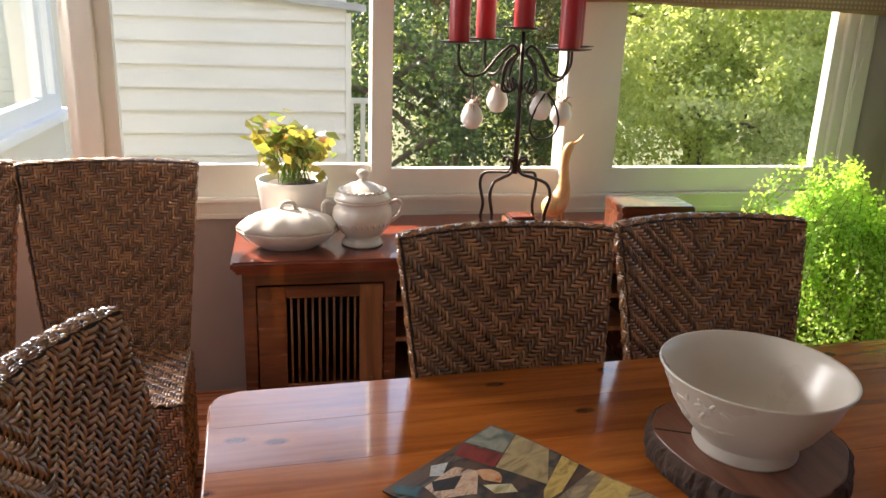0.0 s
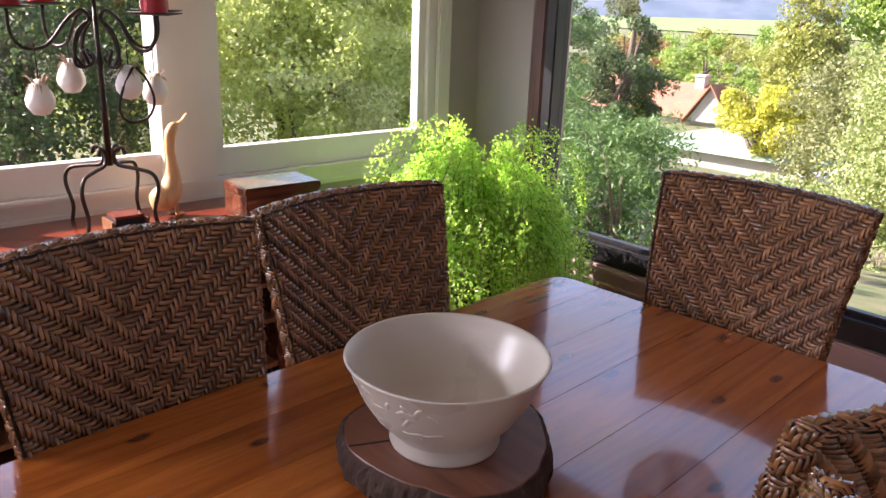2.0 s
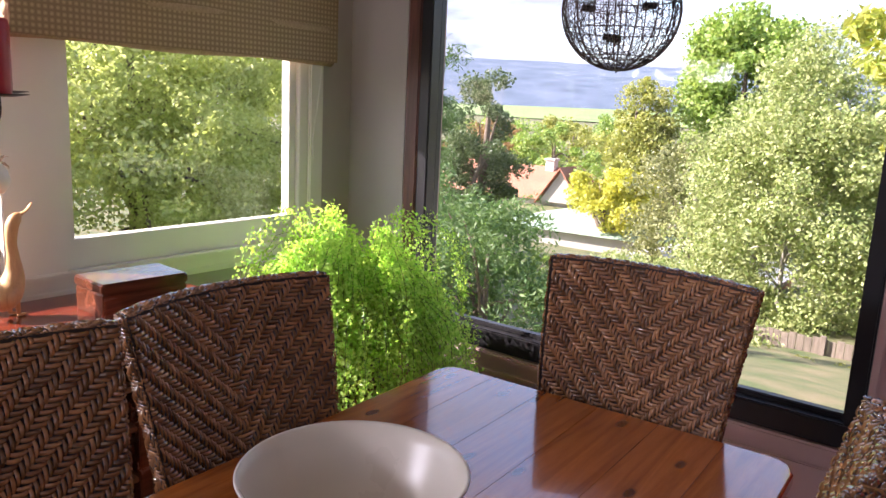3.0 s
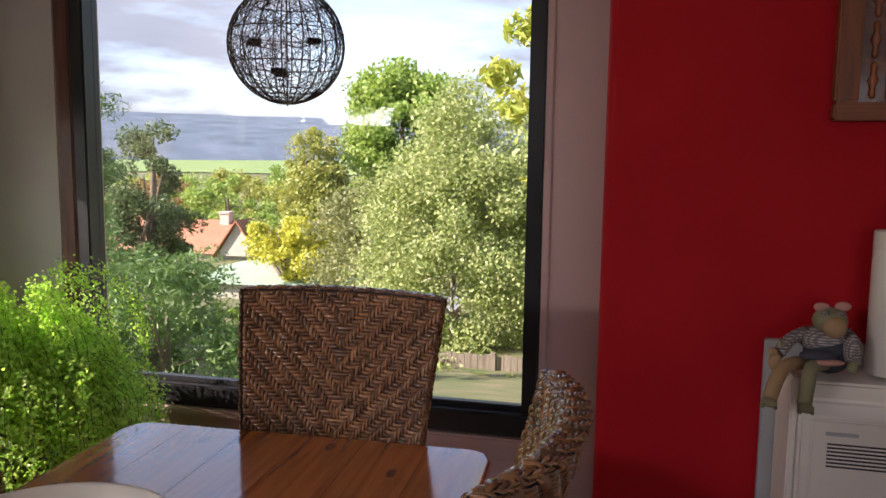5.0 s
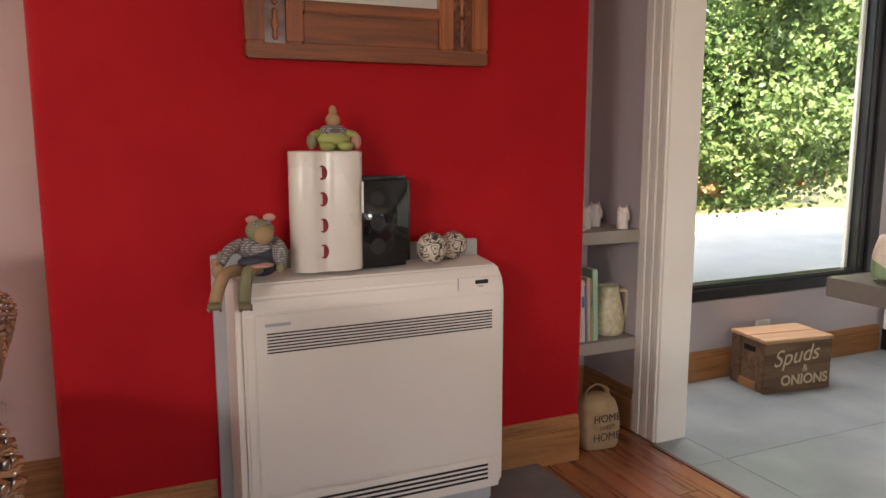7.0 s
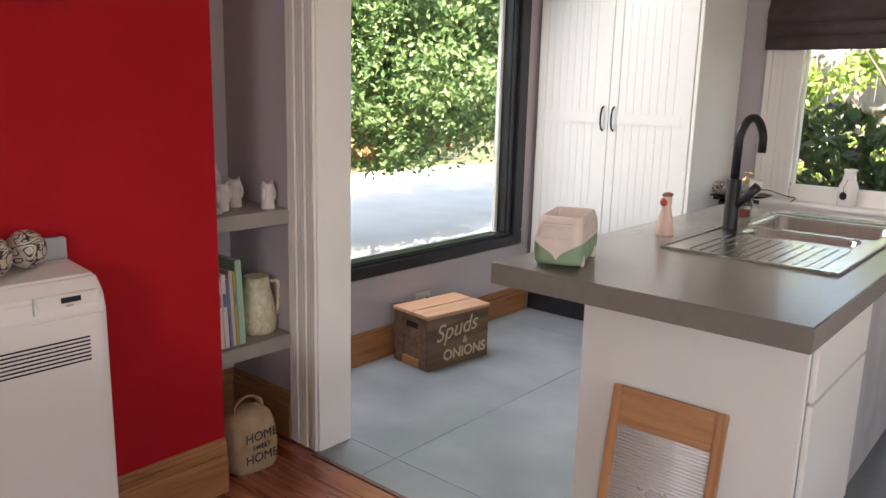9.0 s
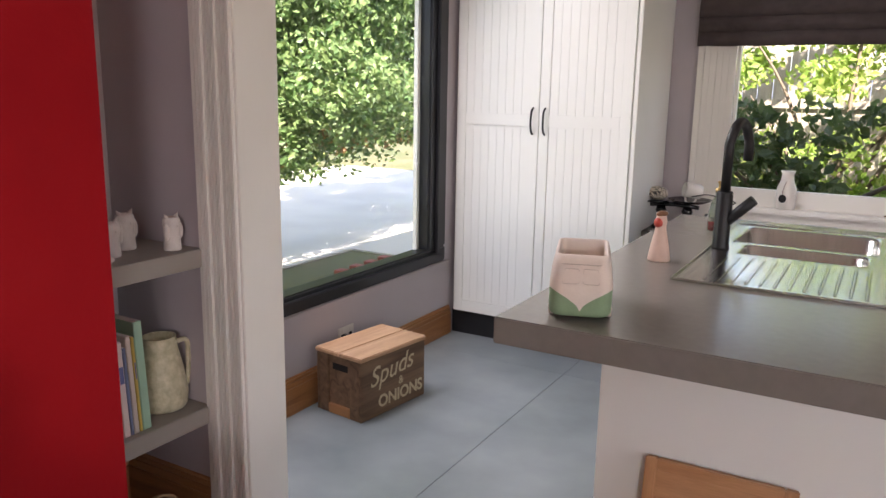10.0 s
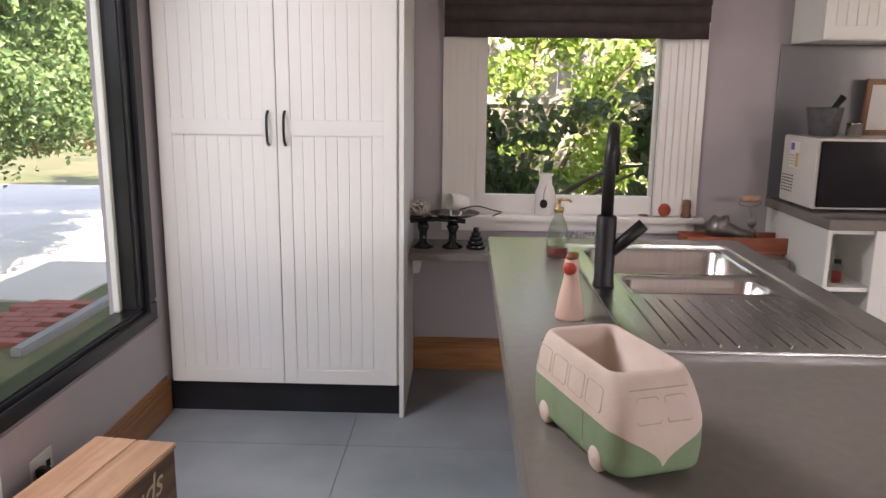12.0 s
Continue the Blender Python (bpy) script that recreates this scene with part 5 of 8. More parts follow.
# valley houses
def house(name, label, base, lx, ly, h, roof_h, wall_m, roof_m, chimneys, rot=0.0):
    hs = thing(name, label, "house", pose(*base, 0, 0, rot))
    bx("wall", (-lx / 2, lx / 2, -ly / 2, ly / 2, -3, h), wall_m, hs)
    bm = bmesh.new()
    o = 0.4
    a = [bm.verts.new(p) for p in ((-lx / 2 - o, -ly / 2 - o, h), (lx / 2 + o, -ly / 2 - o, h), (lx / 2 + o, ly / 2 + o, h), (-lx / 2 - o, ly / 2 + o, h), (0, -ly / 2 + lx / 2, h + roof_h), (0, ly / 2 - lx / 2, h + roof_h))]
    for q in ((0, 1, 4), (2, 3, 5), (1, 2, 5, 4), (3, 0, 4, 5), (3, 2, 1, 0)):
        bm.faces.new([a[i] for i in q])
    part("roof", bm, roof_m, hs)
    for cx, cy in chimneys:
        ck = bx("chimney", (cx - 0.45, cx + 0.45, cy - 0.45, cy + 0.45, h, h + roof_h + 0.6), wall_m, hs, 0.03)
        bx("chimney_cap", (cx - 0.55, cx + 0.55, cy - 0.55, cy + 0.55, h + roof_h + 0.6, h + roof_h + 0.8), wall_m, ck, 0.03)
    return hs


M_RENDER = mat("cream_rendered_wall", (0.44, 0.41, 0.36), (0.38, 0.35, 0.31), 0.8, scale=1.0, bump=0.1)
M_TERRA = mat("terracotta_roof_tiles", (0.42, 0.17, 0.10), (0.33, 0.13, 0.08), 0.8, scale=1.2, bump=0.5, fine=9)
M_GRNROOF = mat("pale_green_metal_roof", (0.30, 0.39, 0.30), (0.26, 0.34, 0.26), 0.5, scale=1.2, bump=0.1)
red_house = house("tiled_house", "cream house with a terracotta tiled roof and chimneys", (62, 39.5, -8.4), 9, 27, 1.9, 2.5, M_RENDER, M_TERRA, [(-0.3, -3.9), (-0.3, 0.9)], 4)
bm = bmesh.new()
a = [bm.verts.new(p) for p in ((-5.0, -9.0, 1.8), (-5.0, -5.2, 1.8), (-5.0, -7.1, 4.6), (0, -9.0, 1.8), (0, -5.2, 1.8), (0, -7.1, 4.6))]
for q in ((0, 1, 2), (0, 3, 4, 1)):
    bm.faces.new([a[i] for i in q])
part("gable", bm, M_RENDER, red_house)
for s in (-1, 1):
    bm = bmesh.new()
    lo_, hi_ = [[bm.verts.new((x_, -7.1 + s * 2.2 * q, 4.7 - 3.1 * q + d)) for x_, q in ((-5.4, 0), (0.3, 0), (0.3, 1), (-5.4, 1))] for d in (0, 0.15)]
    loft(bm, [lo_, hi_])
    bm.faces.new(lo_[::-1])
    part("gable_roof", bm, M_TERRA, red_house)
house("green_roof_house", "low house with a pale green metal roof", (38.5, 19.0, -7.0), 6, 9, 2.1, 0.9, M_RENDER, M_GRNROOF, [(-1.5, -0.6)], 4)
house("brick_house", "small brick outbuilding with a grey roof", (32, 10.8, -6.5), 4, 6, 1.8, 0.7, M_TERRA, M_GREYP, [], 0)
M_PALE = wood("old_dark_paling", (0.24, 0.19, 0.15), (0.14, 0.11, 0.085), "z", rough=0.85)
fen2 = structure(thing("fence_east", "grey paling fence at the foot of the lawn", "fence"))
for k in range(60):
    bx("paling", (17.0, 17.03, -2.0 + k * 0.155, -2.0 + k * 0.155 + 0.145, -4.2, -2.95 + 0.02 * (k % 3)), M_PALE, fen2, 0.004)
for k in range(4):
    bx("fence_post", (16.9, 17.0, -1.5 + k * 2.4, -1.38 + k * 2.4, -4.2, -2.85), M_PALE, fen2, 0.006)


# ---- things on the dining table ----
rs = np.random.default_rng(77)
M_BARKD = mat("dark_rough_bark", (0.075, 0.04, 0.026), (0.035, 0.02, 0.014), 0.9, scale=25, bump=0.9, fine=70)
M_SLAB = wood("red_brown_sawn_slab", (0.24, 0.10, 0.055), (0.14, 0.05, 0.028), "y", rough=0.4)
def bark_rel(k, z):
    """Furrowed bark: upright ridges with breaks."""
    return 0.035 * noise.noise(Vector((k * 0.33, z * 18, 3))) + 0.018 * noise.noise(Vector((k * 0.8, z * 70, 9))) if z < 0.06 else 0.012 * noise.noise(Vector((k * 0.33, 1, 3)))


tsl = thing("wooden_trivet", "round sawn tree slice with dark bark edge", "trivet", pose(0.895, 1.235, 0.76))
bm, n = bmesh.new(), 180
out = [0.193 + 0.012 * math.sin(3 * a + 1) + 0.010 * noise.noise(Vector((math.cos(a) * 3, math.sin(a) * 3, 0))) for a in [2 * math.pi * k / n for k in range(n)]]
rings = []
for z, k_ in ((0.0, 0.94), (0.008, 0.985), (0.020, 1.01), (0.035, 1.02), (0.048, 1.005), (0.058, 0.985), (0.064, 0.955)):
    rings.append([bm.verts.new((out[k] * (k_ + bark_rel(k, z)) * math.cos(2 * math.pi * k / n), out[k] * (k_ + bark_rel(k, z)) * math.sin(2 * math.pi * k / n), z)) for k in range(n)])
loft(bm, rings, False)
bm.faces.new(rings[0][::-1])
part("bark", bm, M_BARKD, tsl)
bm = bmesh.new()
r0 = [bm.verts.new((out[k] * 0.953 * math.cos(2 * math.pi * k / n), out[k] * 0.953 * math.sin(2 * math.pi * k / n), 0.062)) for k in range(n)]
r1 = [bm.verts.new((v.co.x * 0.985, v.co.y * 0.985, 0.0652)) for v in r0]
loft(bm, [r0, r1])
part("sawn_face", bm, M_SLAB, tsl)
bx("crack", (-0.185, -0.075, -0.0018, 0.0018, 0.0646, 0.0662), M_DARK, tsl, at=pose(0, 0, 0, 0, 0, -24))

bowl = thing("serving_bowl", "cream glazed ceramic bowl with moulded leaf pattern", "bowl", pose(0.876, 1.228, 0.8255))
prof = [(0.0, 0.012), (0.085, 0.012), (0.088, 0.0), (0.097, 0.0), (0.099, 0.006), (0.092, 0.022), (0.098, 0.030), (0.125, 0.06), (0.152, 0.105), (0.168, 0.146), (0.176, 0.161), (0.179, 0.165), (0.177, 0.1675), (0.172, 0.165), (0.162, 0.144), (0.146, 0.105), (0.118, 0.064), (0.08, 0.036), (0.0, 0.028)]
part("body", lathe(bmesh.new(), prof, 64), M_BOWL, bowl, smooth=True)
for k in range(46):
    a = math.pi + rs.uniform(-0.75, 0.75) + (math.pi if k % 4 == 0 else 0)
    z = rs.uniform(0.07, 0.145)
    r = float(np.interp(z, (0.06, 0.105, 0.146), (0.125, 0.152, 0.168))) - 0.0015
    part("moulded_leaf", ball(bmesh.new(), (0, 0, 0), 0.012, 2, (0.22, 1.3, 0.45)), M_BOWL, bowl, smooth=True, at=pose(r * math.cos(a), r * math.sin(a), z) @ Matrix.Rotation(a, 4, "Z") @ Matrix.Rotation(radians(28), 4, "Y") @ Matrix.Rotation(rs.uniform(-1.2, 1.2), 4, "X"))

# an open magazine
M_PAGE = mat("printed_page_white", (0.72, 0.70, 0.66), (0.66, 0.64, 0.60), 0.3, scale=4, bump=0.02)


def art_mat(name, stops, scale, twist):
    """A printed picture: soft painterly fields of a few colours."""
    m, n_, l, b = nodes_of(name, 0.45, spec=0.3)
    co, no, rp, mp = n_.new("ShaderNodeTexCoord"), n_.new("ShaderNodeTexNoise"), n_.new("ShaderNodeValToRGB"), n_.new("ShaderNodeMapping")
    mp.inputs["Rotation"].default_value, mp.inputs["Scale"].default_value = (0, 0, twist), (1.0, 0.45, 1.0)
    no.inputs["Scale"].default_value, no.inputs["Detail"].default_value, no.inputs["Distortion"].default_value = scale, 5.0, 1.1
    l.new(co.outputs["Object"], mp.inputs["Vector"])
    l.new(mp.outputs[0], no.inputs["Vector"])
    rp.color_ramp.elements[0].color, rp.color_ramp.elements[0].position = (*stops[0], 1), 0.3
    rp.color_ramp.elements[1].color, rp.color_ramp.elements[1].position = (*stops[-1], 1), 0.7
    for k, c in enumerate(stops[1:-1]):
        e = rp.color_ramp.elements.new(0.3 + 0.4 * (k + 1) / (len(stops) - 1))
        e.color = (*c, 1)
    l.new(no.outputs["Fac"], rp.inputs["Fac"])
    l.new(rp.outputs[0], b.inputs["Base Color"])
    return m


mag = thing("open_magazine", "open magazine with a dark painted still life page", "magazine", pose(0.453, 1.173, 0.7605, 0, 0, -52.5))
M_ART1 = art_mat("still_life_print", [(0.02, 0.03, 0.035), (0.06, 0.055, 0.05), (0.11, 0.07, 0.05), (0.03, 0.035, 0.04), (0.16, 0.12, 0.09), (0.06, 0.02, 0.02)], 11.0, 0.6)
M_ART2 = art_mat("drapery_print", [(0.06, 0.05, 0.035), (0.36, 0.24, 0.09), (0.16, 0.13, 0.10), (0.50, 0.38, 0.20), (0.05, 0.05, 0.05)], 13.0, 2.6)
for nm, x0, x1, m_ in (("left_page", -0.25, 0.0, M_ART1), ("right_page", 0.0, 0.25, M_ART2)):
    bm = bmesh.new()
    g = [[bm.verts.new((x0 + (x1 - x0) * i / 8, -0.165 + 0.33 * j, 0.004 + 0.006 * math.sin(math.pi * (i / 8 if x0 < 0 else 1 - i / 8)) + (0.001 if j else 0))) for j in (0, 1)] for i in range(9)]
    b_ = [[bm.verts.new((v.co.x, v.co.y, 0.0)) for v in row] for row in g]
    for i in range(8):
        bm.faces.new((g[i][0], g[i + 1][0], g[i + 1][1], g[i][1]))
        bm.faces.new((b_[i][1], b_[i + 1][1], b_[i + 1][0], b_[i][0]))
        for j in (0, 1):
            bm.faces.new((b_[i][j], b_[i + 1][j], g[i + 1][j], g[i][j]))
    for i in (0, 8):
        bm.faces.new((b_[i][0], b_[i][1], g[i][1], g[i][0]))
    part(nm, bm, m_, mag)
    bx("page_block", (x0 + 0.004, x1 - 0.004, -0.160, 0.167, -0.0002, 0.0032), M_PAGE, mag)
def page_z(x_):
    return 0.0052 + 0.006 * math.sin(math.pi * (abs(x_) if x_ > 0 else 0.25 + x_) / 0.25 if x_ < 0 else math.pi * (1 - x_ / 0.25))


def printed(name, corners, material, lift=0.0):
    """A printed field of colour lying on the curved page."""
    bm_ = bmesh.new()
    c = [sum(p[i_] for p in corners) / len(corners) for i_ in (0, 1)]
    n_ = 4
    edge = []
    for p, q in zip(corners, corners[1:] + corners[:1]):
        edge += [(p[0] + (q[0] - p[0]) * k / n_, p[1] + (q[1] - p[1]) * k / n_) for k in range(n_)]
    rings_ = [[bm_.verts.new((c[0] + (x_ - c[0]) * f_, c[1] + (y_ - c[1]) * f_, page_z(c[0] + (x_ - c[0]) * f_) + 0.0003 + lift)) for x_, y_ in edge] for f_ in (1.0, 0.6, 0.2)]
    loft(bm_, rings_)
    return part(name, bm_, material, mag)


M_PR = {k: art_mat(k + "_print", cs, sc_, tw) for k, cs, sc_, tw in (
    ("crimson_cloth", [(0.14, 0.02, 0.02), (0.22, 0.04, 0.035), (0.07, 0.02, 0.02)], 14, 0.4),
    ("grey_green_ground", [(0.10, 0.12, 0.10), (0.26, 0.27, 0.22), (0.07, 0.09, 0.085)], 18, 1.1),
    ("straw_drapery", [(0.16, 0.11, 0.06), (0.42, 0.33, 0.17), (0.24, 0.18, 0.11)], 22, 2.2),
    ("golden_drapery", [(0.22, 0.14, 0.03), (0.60, 0.44, 0.15), (0.34, 0.24, 0.07)], 24, 2.4),
    ("pewter", [(0.22, 0.25, 0.27), (0.48, 0.50, 0.50), (0.12, 0.14, 0.16)], 30, 0.2),
    ("black_shadow", [(0.012, 0.015, 0.02), (0.035, 0.035, 0.04), (0.02, 0.02, 0.02)], 20, 0.2),
    ("teal_shadow", [(0.02, 0.07, 0.09), (0.05, 0.12, 0.14), (0.05, 0.03, 0.04)], 16, 0.9),
    ("cream_fruit", [(0.52, 0.46, 0.25), (0.66, 0.60, 0.40), (0.30, 0.27, 0.12)], 26, 0.5),
    ("patterned_cloth", [(0.40, 0.22, 0.14), (0.62, 0.46, 0.34), (0.10, 0.05, 0.05)], 60, 0.5))}
for key, corners in (
        ("grey_green_ground", [(-0.246, 0.160), (-0.185, 0.162), (-0.159, 0.085), (-0.246, 0.069)]),
        ("crimson_cloth", [(-0.246, 0.062), (-0.156, 0.080), (-0.140, 0.030), (-0.229, 0.016)]),
        ("straw_drapery", [(-0.182, 0.162), (-0.100, 0.162), (-0.034, 0.060), (-0.138, 0.033)]),
        ("golden_drapery", [(-0.068, 0.162), (-0.028, 0.162), (-0.004, 0.061), (-0.010, 0.010), (-0.030, 0.040)]),
        ("pewter", [(-0.236, -0.046), (-0.219, -0.014), (-0.196, -0.059), (-0.213, -0.076)]),
        ("teal_shadow", [(-0.244, -0.143), (-0.199, -0.108), (-0.180, -0.139), (-0.223, -0.160)]),
        ("patterned_cloth", [(-0.200, -0.020), (-0.155, 0.000), (-0.110, -0.060), (-0.150, -0.120), (-0.195, -0.110)]),
        ("cream_fruit", [(-0.119, -0.031), (-0.084, 0.011), (-0.060, 0.000), (-0.087, -0.036)]),
        ("golden_drapery", [(0.030, 0.160), (0.090, 0.160), (0.100, 0.110), (0.045, 0.060)])):
    printed("printed_field", corners, M_PR[key])
printed("printed_field", [(-0.197, -0.088), (-0.168, -0.032), (-0.149, -0.078), (-0.172, -0.109)], M_PR["black_shadow"], 0.0004)
M_SHELLP = mat("orange_shell_print", (0.50, 0.20, 0.08), (0.62, 0.40, 0.22), 0.3, scale=60, bump=0)
for k in range(9):
    a = radians(-70 + k * 17)
    tip = (-0.128 + 0.030 * math.sin(a), -0.012 + 0.034 * math.cos(a))
    sd = (0.0052 * math.cos(a), -0.0052 * math.sin(a))
    printed("printed_shell_rib", [(-0.128, -0.018), (tip[0] - sd[0], tip[1] - sd[1]), tip, (tip[0] + sd[0], tip[1] + sd[1])], M_SHELLP, 0.0008)

# ---- things on the sideboard ----
SZ = 0.7855
M_EGG = mat("white_frosted_glass_bud", (0.80, 0.77, 0.72), (0.74, 0.71, 0.66), 0.35, scale=8, bump=0.05)
M_FEATH = mat("brown_feather_tuft", (0.30, 0.19, 0.12), (0.5, 0.4, 0.3), 0.8, scale=20, bump=0.3, island=0.3)
can = thing("candelabra", "dark wrought iron candelabra with five red candles", "candelabra", pose(0.945, 3.06, SZ))
for a in (40, 130, 220, 310):
    c, s = math.cos(radians(a)), math.sin(radians(a))
    pts = smooth_line([(c * r, s * r, z) for r, z in ((0.165, 0.0), (0.155, 0.06), (0.175, 0.14), (0.155, 0.19), (0.09, 0.205), (0.03, 0.215), (0.02, 0.255), (0.05, 0.275), (0.062, 0.25))], 5)
    part("foot", sweep(bmesh.new(), pts, 0.0068, 8), M_IRON, can, smooth=True)
part("stem", lathe(bmesh.new(), [(0.011, 0.21), (0.011, 0.40), (0.015, 0.405), (0.011, 0.412), (0.0095, 0.55), (0.014, 0.56), (0.009, 0.575), (0.007, 0.78)], 14), M_IRON, can, smooth=True)
spots = [(-0.255, 0.02, 0.725), (-0.10, 0.21, 0.735), (0.13, -0.17, 0.715), (0.235, 0.07, 0.72), (0.0, 0.0, 0.785)]
for px_, py_, pz_ in spots[:4]:
    r = math.hypot(px_, py_)
    c, s = px_ / r, py_ / r
    pts = smooth_line([(c * q, s * q, z) for q, z in ((0.05, 0.60), (0.035, 0.55), (0.075, 0.555), (0.06, 0.64), (0.02, 0.70), (0.045, 0.725), (0.09, 0.69), (r * 0.6, 0.615), (r * 0.85, 0.605), (r * 0.99, 0.65), (r, pz_))], 5)
    part("arm", sweep(bmesh.new(), pts, 0.006, 8), M_IRON, can, smooth=True)
    part("scroll", sweep(bmesh.new(), smooth_line([(c * q, s * q, z) for q, z in ((0.012, 0.70), (0.06, 0.66), (0.075, 0.59), (0.045, 0.545), (0.02, 0.57), (0.035, 0.59))], 5), 0.0045, 8), M_IRON, can, smooth=True)
part("drop_loop", sweep(bmesh.new(), smooth_line([(0.10, -0.05, 0.545), (0.135, -0.05, 0.50), (0.155, -0.05, 0.43), (0.13, -0.05, 0.375), (0.07, -0.05, 0.36), (0.035, -0.05, 0.40), (0.05, -0.05, 0.47), (0.09, -0.05, 0.545)], 6), 0.0045, 8), M_IRON, can, smooth=True)
for k, (px_, py_, pz_) in enumerate(spots):
    part("drip_pan", lathe(bmesh.new(), [(0.0, pz_), (0.045, pz_ + 0.001), (0.085, pz_ + 0.008), (0.087, pz_ + 0.011), (0.045, pz_ + 0.006), (0.0, pz_ + 0.005)], 28, cx=px_, cy=py_), M_IRON, can, smooth=True)
    cd = part("candle", lathe(bmesh.new(), [(0.041, pz_ + 0.006), (0.0415, pz_ + 0.012), (0.0415, pz_ + 0.215), (0.039, pz_ + 0.222), (0.03, pz_ + 0.222), (0.0, pz_ + 0.215)], 28, cx=px_, cy=py_), M_CANDLE, can, "crimson pillar candle", True)
    part("wick", lathe(bmesh.new(), [(0.0015, pz_ + 0.214), (0.0012, pz_ + 0.232)], 6, cx=px_, cy=py_), M_DARK, cd)
for ex, ey, ez in ((-0.195, 0.0, 0.445), (-0.065, 0.10, 0.50), (0.085, -0.02, 0.485), (0.20, 0.05, 0.45)):
    egg = part("glass_bud", lathe(bmesh.new(), [(0.0, ez - 0.052), (0.025, ez - 0.046), (0.043, ez - 0.02), (0.045, ez + 0.0), (0.036, ez + 0.028), (0.02, ez + 0.052), (0.01, ez + 0.065)], 24, cx=ex, cy=ey), M_EGG, can, "white glass bud with brown feather top", True)
    bm = bmesh.new()
    for k in range(26):
        a, l_ = rs.uniform(0, 2 * math.pi), rs.uniform(0.03, 0.075)
        p0 = Vector((ex + 0.016 * math.cos(a), ey + 0.016 * math.sin(a), ez + 0.05))
        p1 = p0 + Vector((0.028 * math.cos(a), 0.028 * math.sin(a), -l_ * 0.35 if k % 2 else l_ * 0.45))
        sweep(bm, [p0, (p0 + p1) / 2 + Vector((0, 0, 0.01)), p1], [0.003, 0.0035, 0.0006], 4, 0.4)
    part("feather_tuft", bm, M_FEATH, egg)
    part("hook", sweep(bmesh.new(), [(ex, ey, ez + 0.06), (ex, ey, ez + 0.12), (ex, ey, 0.62)], 0.0022, 6), M_IRON, egg)

M_DUCKW = wood("pale_carved_bamboo", (0.62, 0.38, 0.17), (0.48, 0.26, 0.10), "z", rough=0.45)
bm = sweep(bmesh.new(), smooth_line([(-0.085, 0, 0.035), (-0.05, 0, 0.065), (-0.01, 0, 0.09), (0.012, 0, 0.14), (0.012, 0, 0.20), (0.008, 0, 0.25), (0.015, 0, 0.30), (0.032, 0, 0.325), (0.05, 0, 0.335)], 4), [0.006, 0.018, 0.033, 0.042, 0.046, 0.048, 0.047, 0.046, 0.044, 0.041, 0.038, 0.035, 0.031, 0.027, 0.024, 0.021, 0.019, 0.018, 0.017, 0.017, 0.0175, 0.018, 0.019, 0.02, 0.0205, 0.0205, 0.02, 0.0195, 0.018, 0.016, 0.013, 0.010, 0.006], 16)
sweep(bm, smooth_line([(0.045, 0, 0.332), (0.075, 0, 0.345), (0.098, 0, 0.368)], 3), [0.014, 0.011, 0.0095, 0.009, 0.0085, 0.0075, 0.004], 10, 0.5)
for s in (-0.018, 0.018):
    sweep(bm, [(0.0, s, 0.08), (0.004, s, 0.01)], [0.010, 0.007], 8)
    ball(bm, (0.016, s, 0.005), 0.016, 1, (1.3, 0.7, 0.32))
duck = part("duck_ornament", bm, M_DUCKW, smooth=True)
duck.matrix_world = pose(1.155, 3.06, SZ, 0, 0, 20)
tagged(duck, "pale carved wooden runner duck standing upright", "ornament")

jb = thing("wooden_box", "small dark mahogany lidded box", "box", pose(1.49, 2.91, SZ, 0, 0, -3))
bx("body", (-0.152, 0.152, -0.10, 0.10, 0.0, 0.085), M_MAHOG, jb, 0.004)
bx("lid", (-0.156, 0.156, -0.104, 0.104, 0.086, 0.122), M_MAHOG, jb, 0.006)
cb = thing("coaster_holder", "small timber holder with red coasters", "holder", pose(0.955, 2.98, SZ))
bx("base", (-0.065, 0.065, -0.05, 0.05, 0.0, 0.012), M_BROWNW, cb, 0.002)
for s in (-1, 1):
    bx("side", (s * 0.06 - 0.005, s * 0.06 + 0.005, -0.05, 0.05, 0.012, 0.04), M_BROWNW, cb, 0.002)
for k in range(4):
    bx("coaster", (-0.05, 0.05, -0.045, 0.045, 0.0125 + k * 0.011, 0.0225 + k * 0.011), M_MAHOGT if k > 2 else M_DARK, cb, 0.002)

M_SILVERCH = mat("silvered_white_china", (0.70, 0.66, 0.60), (0.58, 0.53, 0.46), 0.14, scale=9, bump=0.25, fine=45)
tur = thing("soup_tureen", "white china soup tureen with lid and handles", "tureen", pose(0.285, 2.80, SZ))
part("bowl", lathe(bmesh.new(), [(0.072, 0.0), (0.078, 0.006), (0.070, 0.018), (0.060, 0.030), (0.075, 0.045), (0.100, 0.075), (0.112, 0.11), (0.108, 0.14), (0.096, 0.158), (0.104, 0.168), (0.106, 0.172), (0.098, 0.174)], 48), M_SILVERCH, tur, smooth=True)
lid = part("lid", lathe(bmesh.new(), [(0.104, 0.174), (0.106, 0.180), (0.098, 0.192), (0.078, 0.212), (0.048, 0.228), (0.022, 0.236), (0.012, 0.244), (0.010, 0.250), (0.020, 0.258), (0.023, 0.268), (0.016, 0.279), (0.0, 0.283)], 48), M_SILVERCH, tur, smooth=True)
